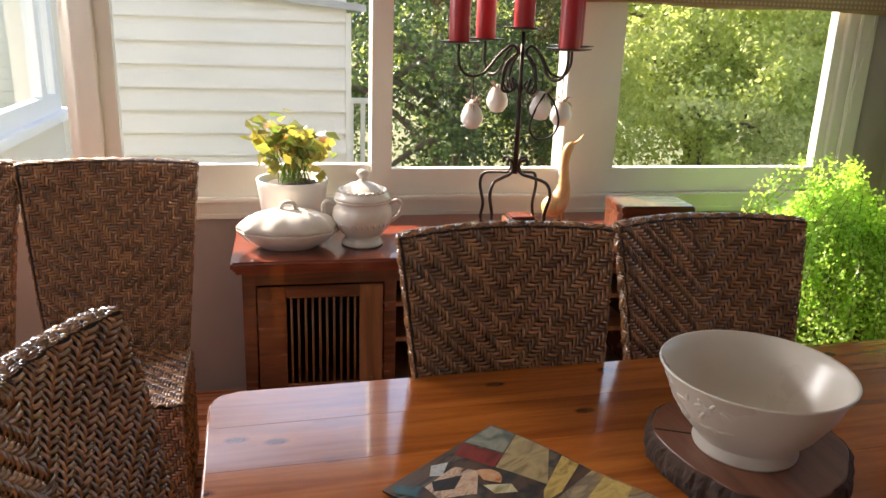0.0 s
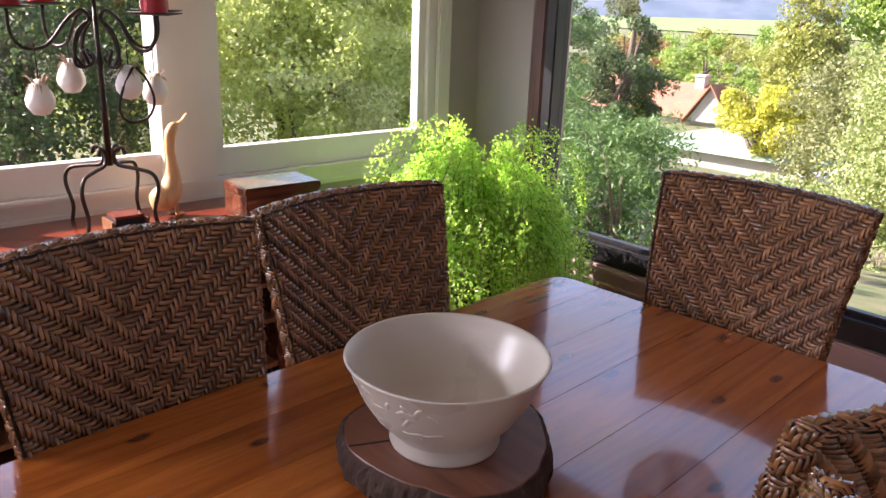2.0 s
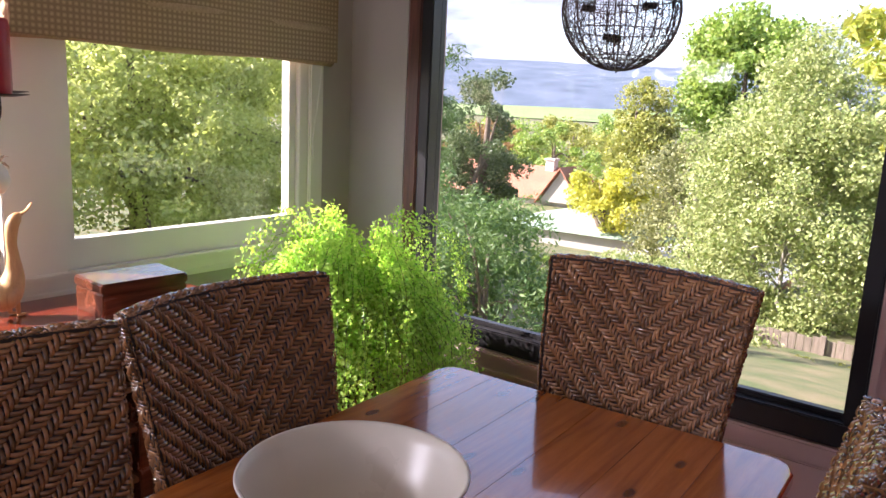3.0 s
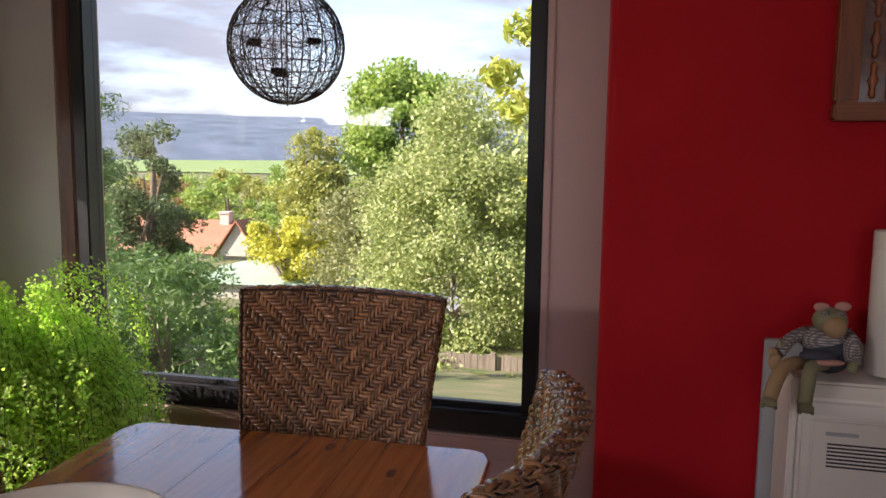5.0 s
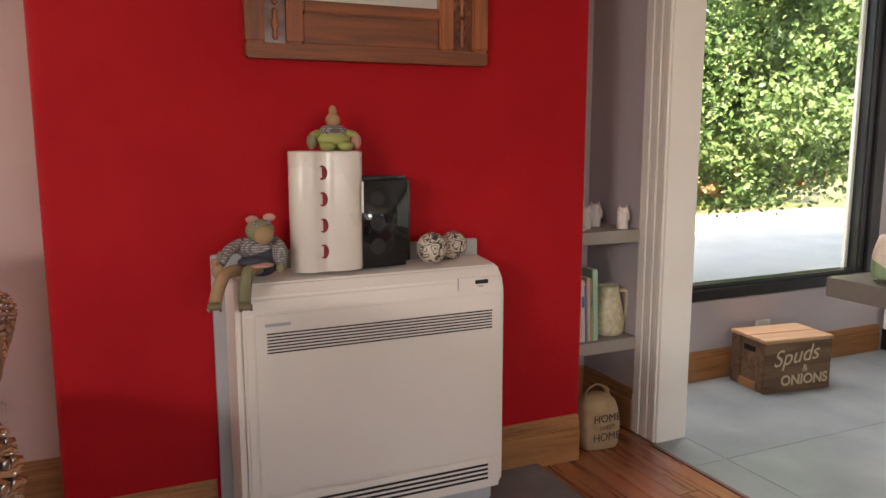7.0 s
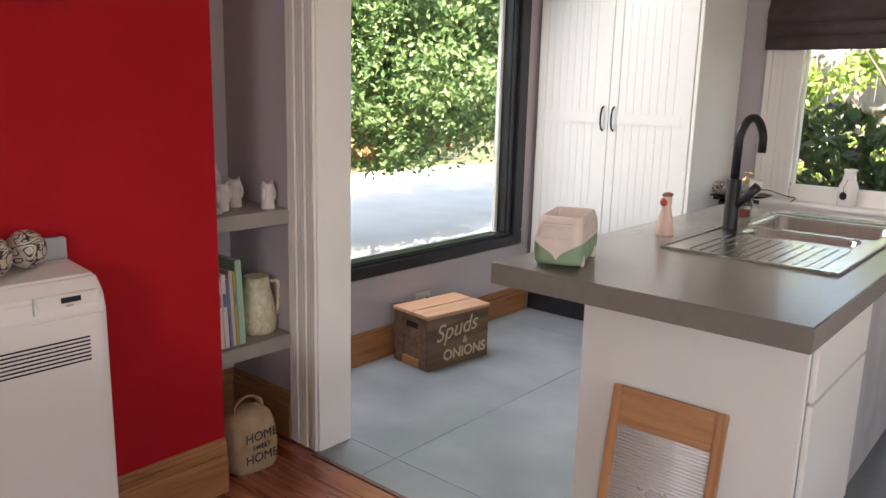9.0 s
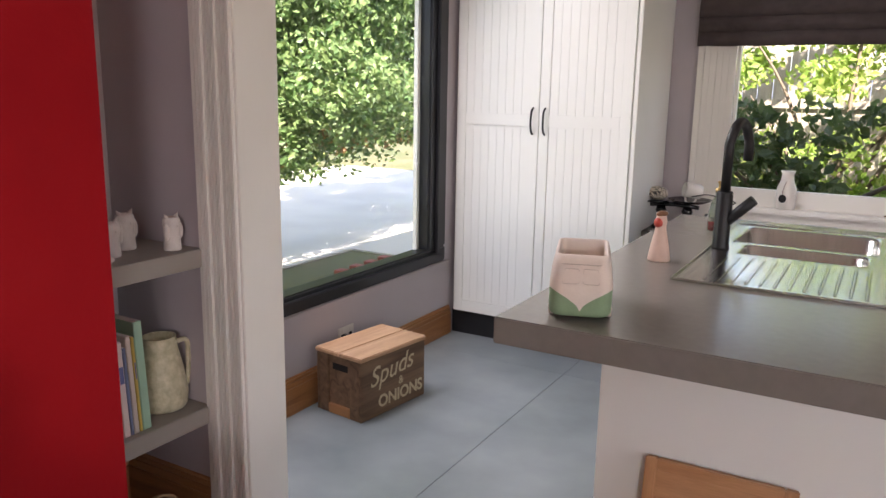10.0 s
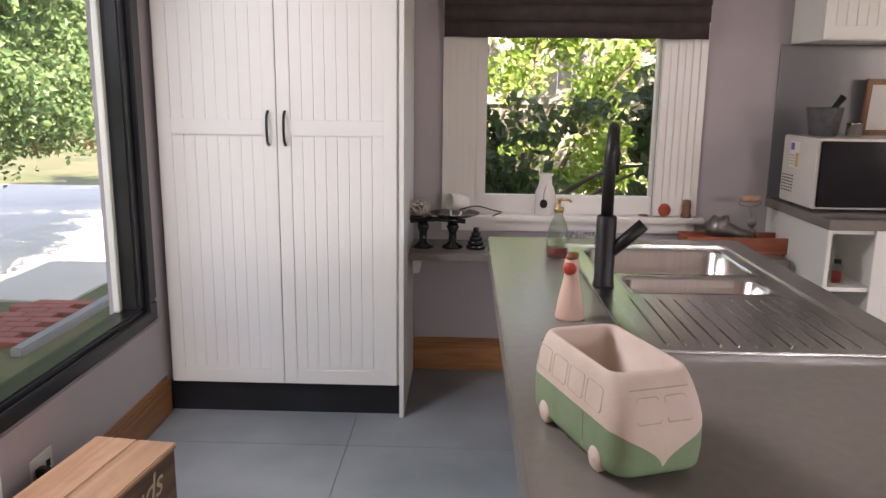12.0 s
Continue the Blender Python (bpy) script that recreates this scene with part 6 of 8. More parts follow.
for k in range(22):
    a = 2 * math.pi * k / 22
    part("moulded_leaf", ball(bmesh.new(), (0, 0, 0), 0.017, 1, (0.5, 0.85, 0.3)), M_SILVERCH, lid, smooth=True, at=pose(0.085 * math.cos(a), 0.085 * math.sin(a), 0.206, 0, 0, math.degrees(a)) @ Matrix.Rotation(radians(38), 4, "Y"))
for k in range(30):
    a = 2 * math.pi * k / 30
    part("moulded_rib", ball(bmesh.new(), (0, 0, 0), 0.03, 1, (0.16, 0.22, 0.75)), M_SILVERCH, tur, smooth=True, at=pose(0.104 * math.cos(a), 0.104 * math.sin(a), 0.10, 0, 0, math.degrees(a)))
for s in (-1, 1):
    part("handle", sweep(bmesh.new(), smooth_line([(s * 0.098, 0, 0.15), (s * 0.128, 0, 0.165), (s * 0.146, 0, 0.145), (s * 0.138, 0, 0.11), (s * 0.105, 0, 0.085)], 5), 0.0075, 8), M_SILVERCH, tur, smooth=True)
ds = thing("covered_dish", "white scalloped covered vegetable dish", "dish", pose(0.015, 2.79, SZ))


def scallop(profile, lobes, depth, sx, sy, seg=72):
    bm_ = bmesh.new()
    rings_ = []
    for r, z, d in profile:
        rings_.append([bm_.verts.new((sx * r * (1 + depth * d * math.cos(lobes * 2 * math.pi * k / seg)) * math.cos(2 * math.pi * k / seg), sy * r * (1 + depth * d * math.cos(lobes * 2 * math.pi * k / seg)) * math.sin(2 * math.pi * k / seg), z)) for k in range(seg)])
    loft(bm_, rings_)
    bm_.faces.new(rings_[0][::-1])
    return bm_


part("bowl", scallop([(0.55, 0.0, 0), (0.58, 0.004, 0), (0.62, 0.010, 0.2), (0.85, 0.030, 0.6), (0.98, 0.058, 1), (1.0, 0.066, 1), (0.97, 0.068, 1)], 10, 0.025, 0.182, 0.125), M_SILVERCH, ds, smooth=True)
dl = part("lid", scallop([(0.98, 0.069, 1), (1.0, 0.074, 1), (0.93, 0.090, 1), (0.74, 0.116, 1.4), (0.42, 0.134, 1.2), (0.15, 0.14, 0.3), (0.02, 0.141, 0)], 10, 0.035, 0.182, 0.125), M_SILVERCH, ds, smooth=True)
part("knob", sweep(bmesh.new(), smooth_line([(-0.028, 0, 0.135), (-0.018, 0, 0.158), (0.0, 0, 0.163), (0.018, 0, 0.158), (0.028, 0, 0.135)], 4), 0.009, 8), M_SILVERCH, dl, smooth=True)

pot = thing("potted_plant", "flowering pot plant in a white ceramic pot", "plant", pose(0.035, 3.06, SZ))
part("pot", lathe(bmesh.new(), [(0.085, 0.0), (0.098, 0.01), (0.125, 0.08), (0.137, 0.17), (0.141, 0.195), (0.138, 0.198), (0.128, 0.192), (0.122, 0.17), (0.0, 0.168)], 40), M_CHINA, pot, "white glazed pot", True)
part("soil", lathe(bmesh.new(), [(0.124, 0.166), (0.1, 0.178), (0.0, 0.182)], 24), mat("dark_potting_soil", (0.05, 0.035, 0.025), (0.10, 0.08, 0.06), 0.95, scale=60, bump=1.0, fine=200), pot)
bm = bmesh.new()
tips = []
for k in range(46):
    a, r, h_ = rs.uniform(0, 2 * math.pi), rs.uniform(0.02, 0.15), rs.uniform(0.10, 0.20)
    p0 = Vector((0.05 * rs.normal() * 0.6, 0.05 * rs.normal() * 0.6, 0.175))
    p1 = Vector((r * math.cos(a), r * math.sin(a), 0.19 + h_))
    sweep(bm, smooth_line([p0, (p0 + p1) / 2 + Vector((0, 0, 0.03)), p1], 3), 0.0022, 5)
    tips.append(p1)
M_PLANTL = leaf_mat("yellow_green_pot_leaves", (0.16, 0.23, 0.055), (0.44, 0.36, 0.09), 0.4, 0.4)
part("stalk", bm, leaf_mat("green_stems", (0.12, 0.22, 0.04), (0.2, 0.3, 0.06)), pot)
tp = np.array([list(p) for p in tips])
tp = np.concatenate([tp, tp + rs.normal(0, 0.02, tp.shape), tp * [1.1, 1.1, 1] + rs.normal(0, 0.03, tp.shape), tp * [0.8, 0.8, 0.85] + rs.normal(0, 0.02, tp.shape)])
tagged(part_mesh("leaves", leaf_mesh("leaves", tp, np.tile([0, 0, 1.0], (len(tp), 1)), 0.072, 0.046, rs), M_PLANTL, pot), kind="stuff")
fl = tp[rs.integers(0, len(tp), 44)] * [0.8, 0.8, 1] + [0, 0, 0.012]
tagged(part_mesh("flowers", leaf_mesh("flowers", fl, np.tile([0, 0, 1.0], (len(fl), 1)), 0.04, 0.035, rs), leaf_mat("apricot_petals", (0.55, 0.22, 0.08), (0.70, 0.50, 0.32), 0.5, 0.4), pot), kind="stuff")

# ---- fern in the corner ----
fern = thing("maidenhair_fern", "lush bright green fern spilling over its pot", "plant", pose(2.22, 2.56, 0))
part("stand", lathe(bmesh.new(), [(0.16, 0.0), (0.16, 0.02), (0.03, 0.03), (0.03, 0.40), (0.16, 0.42), (0.16, 0.44)], 28), M_MAHOG, fern, "dark timber pedestal", True)
part("pot", lathe(bmesh.new(), [(0.11, 0.44), (0.15, 0.56), (0.165, 0.66), (0.155, 0.665), (0.14, 0.63), (0.0, 0.62)], 28), mat("dark_glazed_pot", (0.05, 0.035, 0.03), rough=0.3), fern, smooth=True)
bm = bmesh.new()
LP, LN = [], []
for k in range(400):
    a = rs.uniform(0, 2 * math.pi)
    reach = rs.uniform(0.10, 0.47)
    rise = rs.uniform(0.12, 0.37) * (1.25 - 0.6 * reach / 0.47)
    drop = rs.uniform(0.15, 0.75) * (reach / 0.47) ** 1.2
    if k % 14 == 0:
        reach, rise, drop = rs.uniform(0.2, 0.46), rs.uniform(0.36, 0.46), 0.02
    d = Vector((math.cos(a), math.sin(a), 0))
    p0 = Vector((0.07 * d.x, 0.07 * d.y, 0.63))
    bend = Vector((rs.normal() * 0.03, rs.normal() * 0.03, 0))
    pts = smooth_line([p0, p0 + d * reach * 0.45 + Vector((0, 0, rise)), p0 + d * reach * 0.9 + bend + Vector((0, 0, rise * 0.8 - drop * 0.22)), p0 + d * reach + bend + Vector((0, 0, rise * 0.5 - drop * 0.6)), p0 + d * reach * 1.02 + bend * 1.3 + Vector((0, 0, rise * 0.3 - drop))], 8)
    sweep(bm, pts[::4], 0.001, 3)
    m_ = len(pts)
    for i in range(6, m_):
        w_ = 0.004 + 0.015 * math.sin(math.pi * i / m_)
        for _ in range(8):
            q = pts[i] + Vector(rs.normal(0, 1, 3)) * w_ + Vector((0, 0, -0.004))
            LP.append(q)
            LN.append((d.x, d.y, 0.8))
part("fronds", bm, leaf_mat("fern_stalks", (0.07, 0.09, 0.03), (0.12, 0.16, 0.04)), fern)
LP = np.array([list(p) for p in LP])
tagged(part_mesh("foliage", leaf_mesh("foliage", LP, np.array(LN), 0.0145, 0.0105, rs), M_FERN, fern), kind="stuff")

# ---- blind, cord and hanging lamp ----
def gingham(name, light, dark, pitch):
    """Checked cloth: darker bands crossing at a regular pitch."""
    m, n_, l, b = nodes_of(name, 0.85)
    co = n_.new("ShaderNodeTexCoord")
    last = None
    for ax in ("X", "Z"):
        wv = n_.new("ShaderNodeTexWave")
        wv.bands_direction = ax
        wv.inputs["Scale"].default_value, wv.inputs["Distortion"].default_value, wv.inputs["Detail Scale"].default_value = 0.314 / pitch, 0.6, 8.0
        l.new(co.outputs["Object"], wv.inputs["Vector"])
        if last is None:
            last = wv.outputs["Fac"]
        else:
            ad = n_.new("ShaderNodeMath")
            ad.operation = "MULTIPLY"
            l.new(last, ad.inputs[0])
            l.new(wv.outputs["Fac"], ad.inputs[1])
            last = ad.outputs[0]
    mx = n_.new("ShaderNodeMixRGB")
    mx.inputs[1].default_value, mx.inputs[2].default_value = (*dark, 1), (*light, 1)
    l.new(last, mx.inputs[0])
    l.new(mx.outputs[0], b.inputs["Base Color"])
    no, bp2 = n_.new("ShaderNodeTexNoise"), n_.new("ShaderNodeBump")
    no.inputs["Scale"].default_value, bp2.inputs["Strength"].default_value, bp2.inputs["Distance"].default_value = 260, 0.5, 0.003
    l.new(no.outputs["Fac"], bp2.inputs["Height"])
    l.new(bp2.outputs[0], b.inputs["Normal"])
    return m


M_BLIND = mat("woven_straw_blind", (0.46, 0.34, 0.20), (0.34, 0.24, 0.13), 0.85, scale=60, bump=0.5, fine=220, stretch=(3, 1, 1))
bl = thing("roman_blind", "rolled woven straw window blind", "blind", pose(1.23, 3.165, 1.70))
for k in range(5):
    sweep_pts = [(1.46 * i / 12, 0.02 - 0.006 * k + 0.004 * math.sin(i * 1.3 + k), 0.012 + 0.035 * k + 0.006 * math.sin(i * 0.9 + k * 2)) for i in range(13)]
    part("fold", sweep(bmesh.new(), sweep_pts, 0.024, 10), M_BLIND, bl, smooth=True)
bx("fabric", (0.0, 1.46, -0.026, -0.018, 0.0, 0.62), gingham("checked_straw_cloth", (0.50, 0.38, 0.21), (0.27, 0.19, 0.10), 0.021), bl, 0.003)
part("cord", sweep(bmesh.new(), smooth_line([(1.42, 0.03, 0.02), (1.40, 0.04, -0.18), (1.375, 0.045, -0.36), (1.385, 0.045, -0.45)], 4), 0.0016, 5), M_WHITE, bl)

M_WIRE = mat("dark_brown_wire", (0.10, 0.075, 0.06), (0.06, 0.045, 0.038), 0.55, 0.3, scale=30, bump=0.1)
pen = thing("pendant_lamp", "spherical woven dark wire pendant candle lamp", "pendant lamp", pose(2.62, 1.685, 1.885))
R = 0.203
for k in range(9):
    a = math.pi * k / 9
    part("rib", sweep(bmesh.new(), [(R * math.cos(t) * math.cos(a), R * math.cos(t) * math.sin(a), R * math.sin(t)) for t in [2 * math.pi * i / 40 for i in range(41)]], 0.0025, 6), M_WIRE, pen)
for lat in (-50, -20, 12, 45):
    r, z = R * math.cos(radians(lat)), R * math.sin(radians(lat))
    part("hoop", sweep(bmesh.new(), [(r * math.cos(t), r * math.sin(t), z) for t in [2 * math.pi * i / 40 for i in range(41)]], 0.0022, 6), M_WIRE, pen)
bm = bmesh.new()
for k in range(300):
    n_ = Vector(rs.normal(size=3)).normalized()
    u = n_.orthogonal().normalized()
    v = n_.cross(u)
    off = rs.uniform(-0.7, 0.7)
    rr_ = R * math.sqrt(1 - off * off) * 0.995
    a0, a1 = sorted(rs.uniform(0, 2 * math.pi, 2))
    sweep(bm, [tuple(n_ * R * off + (u * math.cos(t) + v * math.sin(t)) * rr_) for t in [a0 + (a1 - a0) * i / 14 for i in range(15)]], 0.0010, 3)
tagged(part("wire_web", bm, M_WIRE, pen, "fine tangled dark wire"), kind="stuff")
for cx_, cy_, cz_ in ((-0.05, 0.10, -0.005), (-0.02, -0.11, -0.0), (0.06, 0.05, -0.10), (-0.07, 0.0, -0.105)):
    part("candle_cup", lathe(bmesh.new(), [(0.024, cz_), (0.026, cz_ + 0.018), (0.0, cz_ + 0.018)], 16, cx=cx_, cy=cy_), M_DARK, pen)
    part("cup_bracket", sweep(bmesh.new(), [(cx_, cy_, cz_), (cx_ * 0.4, cy_ * 0.4, cz_ - 0.01), (0, 0, cz_)], 0.002, 5), M_WIRE, pen)
part("stem", sweep(bmesh.new(), [(0, 0, -R - 0.008), (0, 0, R)], 0.003, 6), M_WIRE, pen)
part("chain", sweep(bmesh.new(), [(0, 0, R - 0.002), (0, 0, 0.45), (0, 0, ZC - 1.885)], 0.003, 6), M_WIRE, pen)

# ---- on the heater ----
HZ = 0.9225


M_HOLE = mat("shadowed_red_hole_disc", (0.22, 0.008, 0.01), rough=0.7)
vs = thing("ceramic_vase", "tall cream ceramic vase with a grooved side pierced by four holes", "vase", pose(2.352, -0.276, HZ, 0, 0, -6))


def groove_outline(k_):
    """The vase seen from above: a full round end, a hollow on both sides, a flatter second lobe."""
    ys_ = [0.121 * math.cos(math.pi * i / 40) for i in range(41)]
    def half(y_):
        env = math.sqrt(max(0.0, 1 - (y_ / 0.1215) ** 4))
        return 0.054 * env * (1 - 0.28 * math.exp(-((y_ - 0.018) / 0.022) ** 2)) * (1.0 if y_ > 0.018 else 0.86)
    return [(-half(y_) * k_, y_ * k_) for y_ in ys_] + [(half(y_) * k_, y_ * k_) for y_ in ys_[-2:0:-1]]


bm = bmesh.new()
loft(bm, [[bm.verts.new((x_, y_, z_)) for x_, y_ in groove_outline(k_)] for k_, z_ in ((0.95, 0.0), (1.0, 0.006), (1.0, 0.391), (0.975, 0.395), (0.90, 0.393), (0.88, 0.30))])
part("body", bm, M_BOWL, vs, smooth=True)
# Solid discs in darkened wall red, for the shaded wall behind each hole.
for k in range(4):
    part("hole", lathe(bmesh.new(), [(0.020, -0.004), (0.0235, 0.002), (0.020, 0.0028), (0.017, 0.0002), (0.0, 0.0002)], 28), M_HOLE, vs, smooth=True, at=pose(-0.0385, 0.018, 0.068 + 0.086 * k, 0, -90, 0) @ Matrix.Diagonal((1, 0.72, 1, 1)))
bv = thing("ceramic_vase", "glossy black rectangular vase pierced by holes", "vase", pose(2.352, -0.468, HZ, 0, 0, 4))
M_GBLACK = mat("glossy_black_glaze", (0.008, 0.008, 0.009), (0.012, 0.012, 0.014), 0.08, scale=5, bump=0.02)
part("body", box(bmesh.new(), -0.04, 0.04, -0.097, 0.097, 0.0, 0.31, 0.016, 4), M_GBLACK, bv, smooth=True)
for k in range(3):
    part("hole", lathe(bmesh.new(), [(0.023, 0.0), (0.027, 0.002), (0.021, 0.0025), (0.018, 0.0005), (0.0, 0.0005)], 24), M_BLACK, bv, at=pose(-0.0405, 0.03, 0.075 + 0.08 * k, 0, -90, 0))
# White strip paints the rounded corner's highlight onto the black glaze.
bx("painted_corner_highlight", (-0.0412, -0.0402, 0.080, 0.088, 0.19, 0.295), M_CHINA, bv)
def scroll_mat(name, light, dark, scale):
    """Crisp dark scrolls on a pale ground."""
    m, n_, l, b = nodes_of(name, 0.4)
    co, no, rp, bp2 = n_.new("ShaderNodeTexCoord"), n_.new("ShaderNodeTexNoise"), n_.new("ShaderNodeValToRGB"), n_.new("ShaderNodeBump")
    no.inputs["Scale"].default_value, no.inputs["Detail"].default_value, no.inputs["Distortion"].default_value = scale, 1.0, 1.8
    l.new(co.outputs["Object"], no.inputs["Vector"])
    e = rp.color_ramp.elements
    e[0].position, e[0].color, e[1].position, e[1].color = 0.40, (*light, 1), 0.44, (*dark, 1)
    for pos, c in ((0.50, dark), (0.54, light)):
        e.new(pos).color = (*c, 1)
    l.new(no.outputs["Fac"], rp.inputs["Fac"])
    l.new(rp.outputs[0], b.inputs["Base Color"])
    bp2.inputs["Strength"].default_value, bp2.inputs["Distance"].default_value = 0.4, 0.004
    l.new(rp.outputs[0], bp2.inputs["Height"])
    l.new(bp2.outputs[0], b.inputs["Normal"])
    return m


M_PATT = scroll_mat("black_and_cream_pattern", (0.55, 0.48, 0.37), (0.02, 0.017, 0.015), 26)
for x_, y_, r in ((2.325, -0.645, 0.054), (2.385, -0.755, 0.050)):
    ob = part("decorative_ball", ball(bmesh.new(), (0, 0, 0), r, 4), M_PATT, smooth=True)
    ob.matrix_world = pose(x_, y_, HZ + r)
    tagged(ob, "black and cream patterned decorative ball", "ornament", "patterned balls")
DOLL = [mat("tan_cloth", (0.36, 0.22, 0.11), rough=0.8), mat("navy_cloth", (0.035, 0.04, 0.055), rough=0.8), gingham("checked_cloth", (0.48, 0.43, 0.38), (0.13, 0.11, 0.11), 0.0075), mat("olive_felt", (0.22, 0.20, 0.11), rough=0.8), mat("green_glaze", (0.30, 0.32, 0.09), rough=0.35), mat("pink_felt", (0.45, 0.22, 0.18), rough=0.8)]


def doll(name, label, at, blobs, tubes):
    """A soft figure as one plain mesh. blobs: centre, radius, squash, cloth; tubes: points, radius, cloth."""
    bm_ = bmesh.new()
    for c, r, sq, mi_ in blobs:
        k = len(bm_.faces)
        ball(bm_, c, r, 3, sq)
        bm_.faces.ensure_lookup_table()
        for f in bm_.faces[k:]:
            f.material_index = mi_
    for pts, r, mi_ in tubes:
        k = len(bm_.faces)
        sweep(bm_, smooth_line(pts, 4), r, 8)
        bm_.faces.ensure_lookup_table()
        for f in bm_.faces[k:]:
            f.material_index = mi_
    me_ = bpy.data.meshes.new(name)
    bmesh.ops.recalc_face_normals(bm_, faces=bm_.faces[:])
    bm_.to_mesh(me_)
    bm_.free()
    for m_ in DOLL:
        me_.materials.append(m_)
    ob_ = part_mesh(name, me_, None, smooth=True)
    ob_.matrix_world = at
    return tagged(ob_, label, "ornament")


doll("cloth_doll", "seated cloth toad doll in a checked coat, legs dangling", pose(2.325, -0.01, HZ, 0, 0, 4),
     [((0.005, -0.045, 0.060), 0.062, (0.85, 1.05, 1.0), 1), ((0.0, -0.030, 0.095), 0.055, (0.8, 1.25, 0.7), 2), ((-0.022, -0.035, 0.150), 0.043, (0.95, 1.05, 0.85), 3), ((-0.055, -0.038, 0.138), 0.029, (0.8, 1.05, 1.0), 0), ((-0.055, -0.038, 0.122), 0.022, (0.7, 1.2, 0.35), 5),
      ((-0.022, -0.012, 0.186), 0.016, (0.6, 1.3, 0.8), 5), ((-0.022, -0.066, 0.190), 0.016, (0.6, 1.3, 0.8), 5), ((-0.045, -0.018, 0.172), 0.010, (1, 1, 1), 2), ((-0.045, -0.056, 0.174), 0.010, (1, 1, 1), 2),
      ((-0.040, -0.090, 0.075), 0.030, (0.9, 0.8, 1.5), 2), ((-0.065, -0.085, 0.035), 0.016, (1.0, 0.9, 1.1), 3), ((-0.060, 0.000, 0.060), 0.032, (0.9, 1.5, 0.55), 1), ((-0.080, -0.020, 0.048), 0.022, (0.9, 1.9, 0.40), 5),
      ((-0.070, 0.110, 0.040), 0.020, (0.8, 0.9, 1.3), 0), ((-0.072, 0.118, 0.068), 0.012, (1, 1, 1), 0), ((-0.060, 0.100, 0.085), 0.010, (0.6, 0.7, 1.5), 3),
      ((-0.150, 0.140, -0.048), 0.022, (1.4, 0.9, 0.55), 3), ((-0.150, 0.050, -0.058), 0.022, (1.4, 0.9, 0.55), 3), ((-0.155, 0.158, -0.058), 0.009, (1.6, 0.6, 0.6), 3), ((-0.155, 0.126, -0.060), 0.009, (1.6, 0.6, 0.6), 3), ((-0.155, 0.066, -0.068), 0.009, (1.6, 0.6, 0.6), 3), ((-0.155, 0.036, -0.068), 0.009, (1.6, 0.6, 0.6), 3)],
     [([(-0.020, 0.020, 0.030), (-0.085, 0.085, 0.035), (-0.125, 0.118, 0.008), (-0.132, 0.135, -0.045)], 0.019, 0), ([(-0.020, -0.030, 0.030), (-0.085, 0.020, 0.035), (-0.125, 0.040, 0.005), (-0.130, 0.048, -0.055)], 0.019, 3), ([(0.0, -0.080, 0.115), (-0.030, -0.100, 0.085), (-0.062, -0.088, 0.045)], 0.019, 2), ([(0.0, 0.015, 0.112), (-0.030, 0.065, 0.095), (-0.058, 0.100, 0.062)], 0.018, 2)])
doll("frog_figurine", "small glazed seated frog figurine on the cream vase", pose(2.352, -0.302, HZ + 0.3955),
     [((0, 0, 0.035), 0.05, (0.8, 1.25, 0.7), 4), ((-0.01, 0, 0.065), 0.036, (0.8, 1.3, 0.55), 2), ((-0.01, 0, 0.098), 0.024, (1, 1, 1), 0), ((-0.01, 0, 0.128), 0.013, (1, 1, 1.4), 0), ((-0.02, 0.075, 0.03), 0.02, (1, 0.8, 1.3), 3), ((-0.02, -0.075, 0.03), 0.02, (1, 0.8, 1.3), 5), ((-0.045, 0.03, 0.015), 0.022, (1, 1.2, 0.7), 4), ((-0.045, -0.03, 0.015), 0.022, (1, 1.2, 0.7), 4)],
     [([(0, 0.03, 0.06), (-0.02, 0.07, 0.05), (-0.02, 0.08, 0.02)], 0.012, 4), ([(0, -0.03, 0.06), (-0.02, -0.07, 0.05), (-0.02, -0.08, 0.02)], 0.012, 4)])

# ---- alcove shelves and what stands on them ----
M_SHELF = mat("taupe_painted_shelf", (0.30, 0.265, 0.23), (0.27, 0.24, 0.205), 0.45, scale=4, bump=0.05)
for z in (0.946, 0.45):
    tagged(bx("alcove_shelf", (2.612, 3.029, -1.799, -1.383, z - 0.055, z), M_SHELF, bevel=0.003), "thick taupe painted shelf in the alcove", "shelf", "alcove shelves")
M_CLAY = mat("unglazed_white_clay", (0.66, 0.60, 0.55), (0.58, 0.52, 0.47), 0.8, scale=30, bump=0.2)


def owl(x_, y_, s, label):
    bm_ = lathe(bmesh.new(), [(0.024, 0.0), (0.026, 0.004), (0.022, 0.05), (0.026, 0.075), (0.024, 0.092), (0.015, 0.098), (0.0, 0.096)], 24)
    for q in (-1, 1):
        sweep(bm_, [(0, q * 0.012, 0.092), (0, q * 0.019, 0.098), (0, q * 0.025, 0.108)], [0.008, 0.006, 0.001], 6)
        ball(bm_, (-0.006, q * 0.024, 0.055), 0.02, 2, (0.6, 0.4, 1.3))
        ball(bm_, (-0.02, q * 0.009, 0.082), 0.007, 1, (0.5, 1, 1))
    ball(bm_, (-0.025, 0, 0.074), 0.004, 1, (1, 0.8, 1.5))
    ob_ = part("owl_figurine", bm_, M_CLAY, smooth=True)
    ob_.matrix_world = pose(x_, y_, 0.946) @ Matrix.Scale(s, 4)
    tagged(ob_, label, "ornament", "owl figurines")


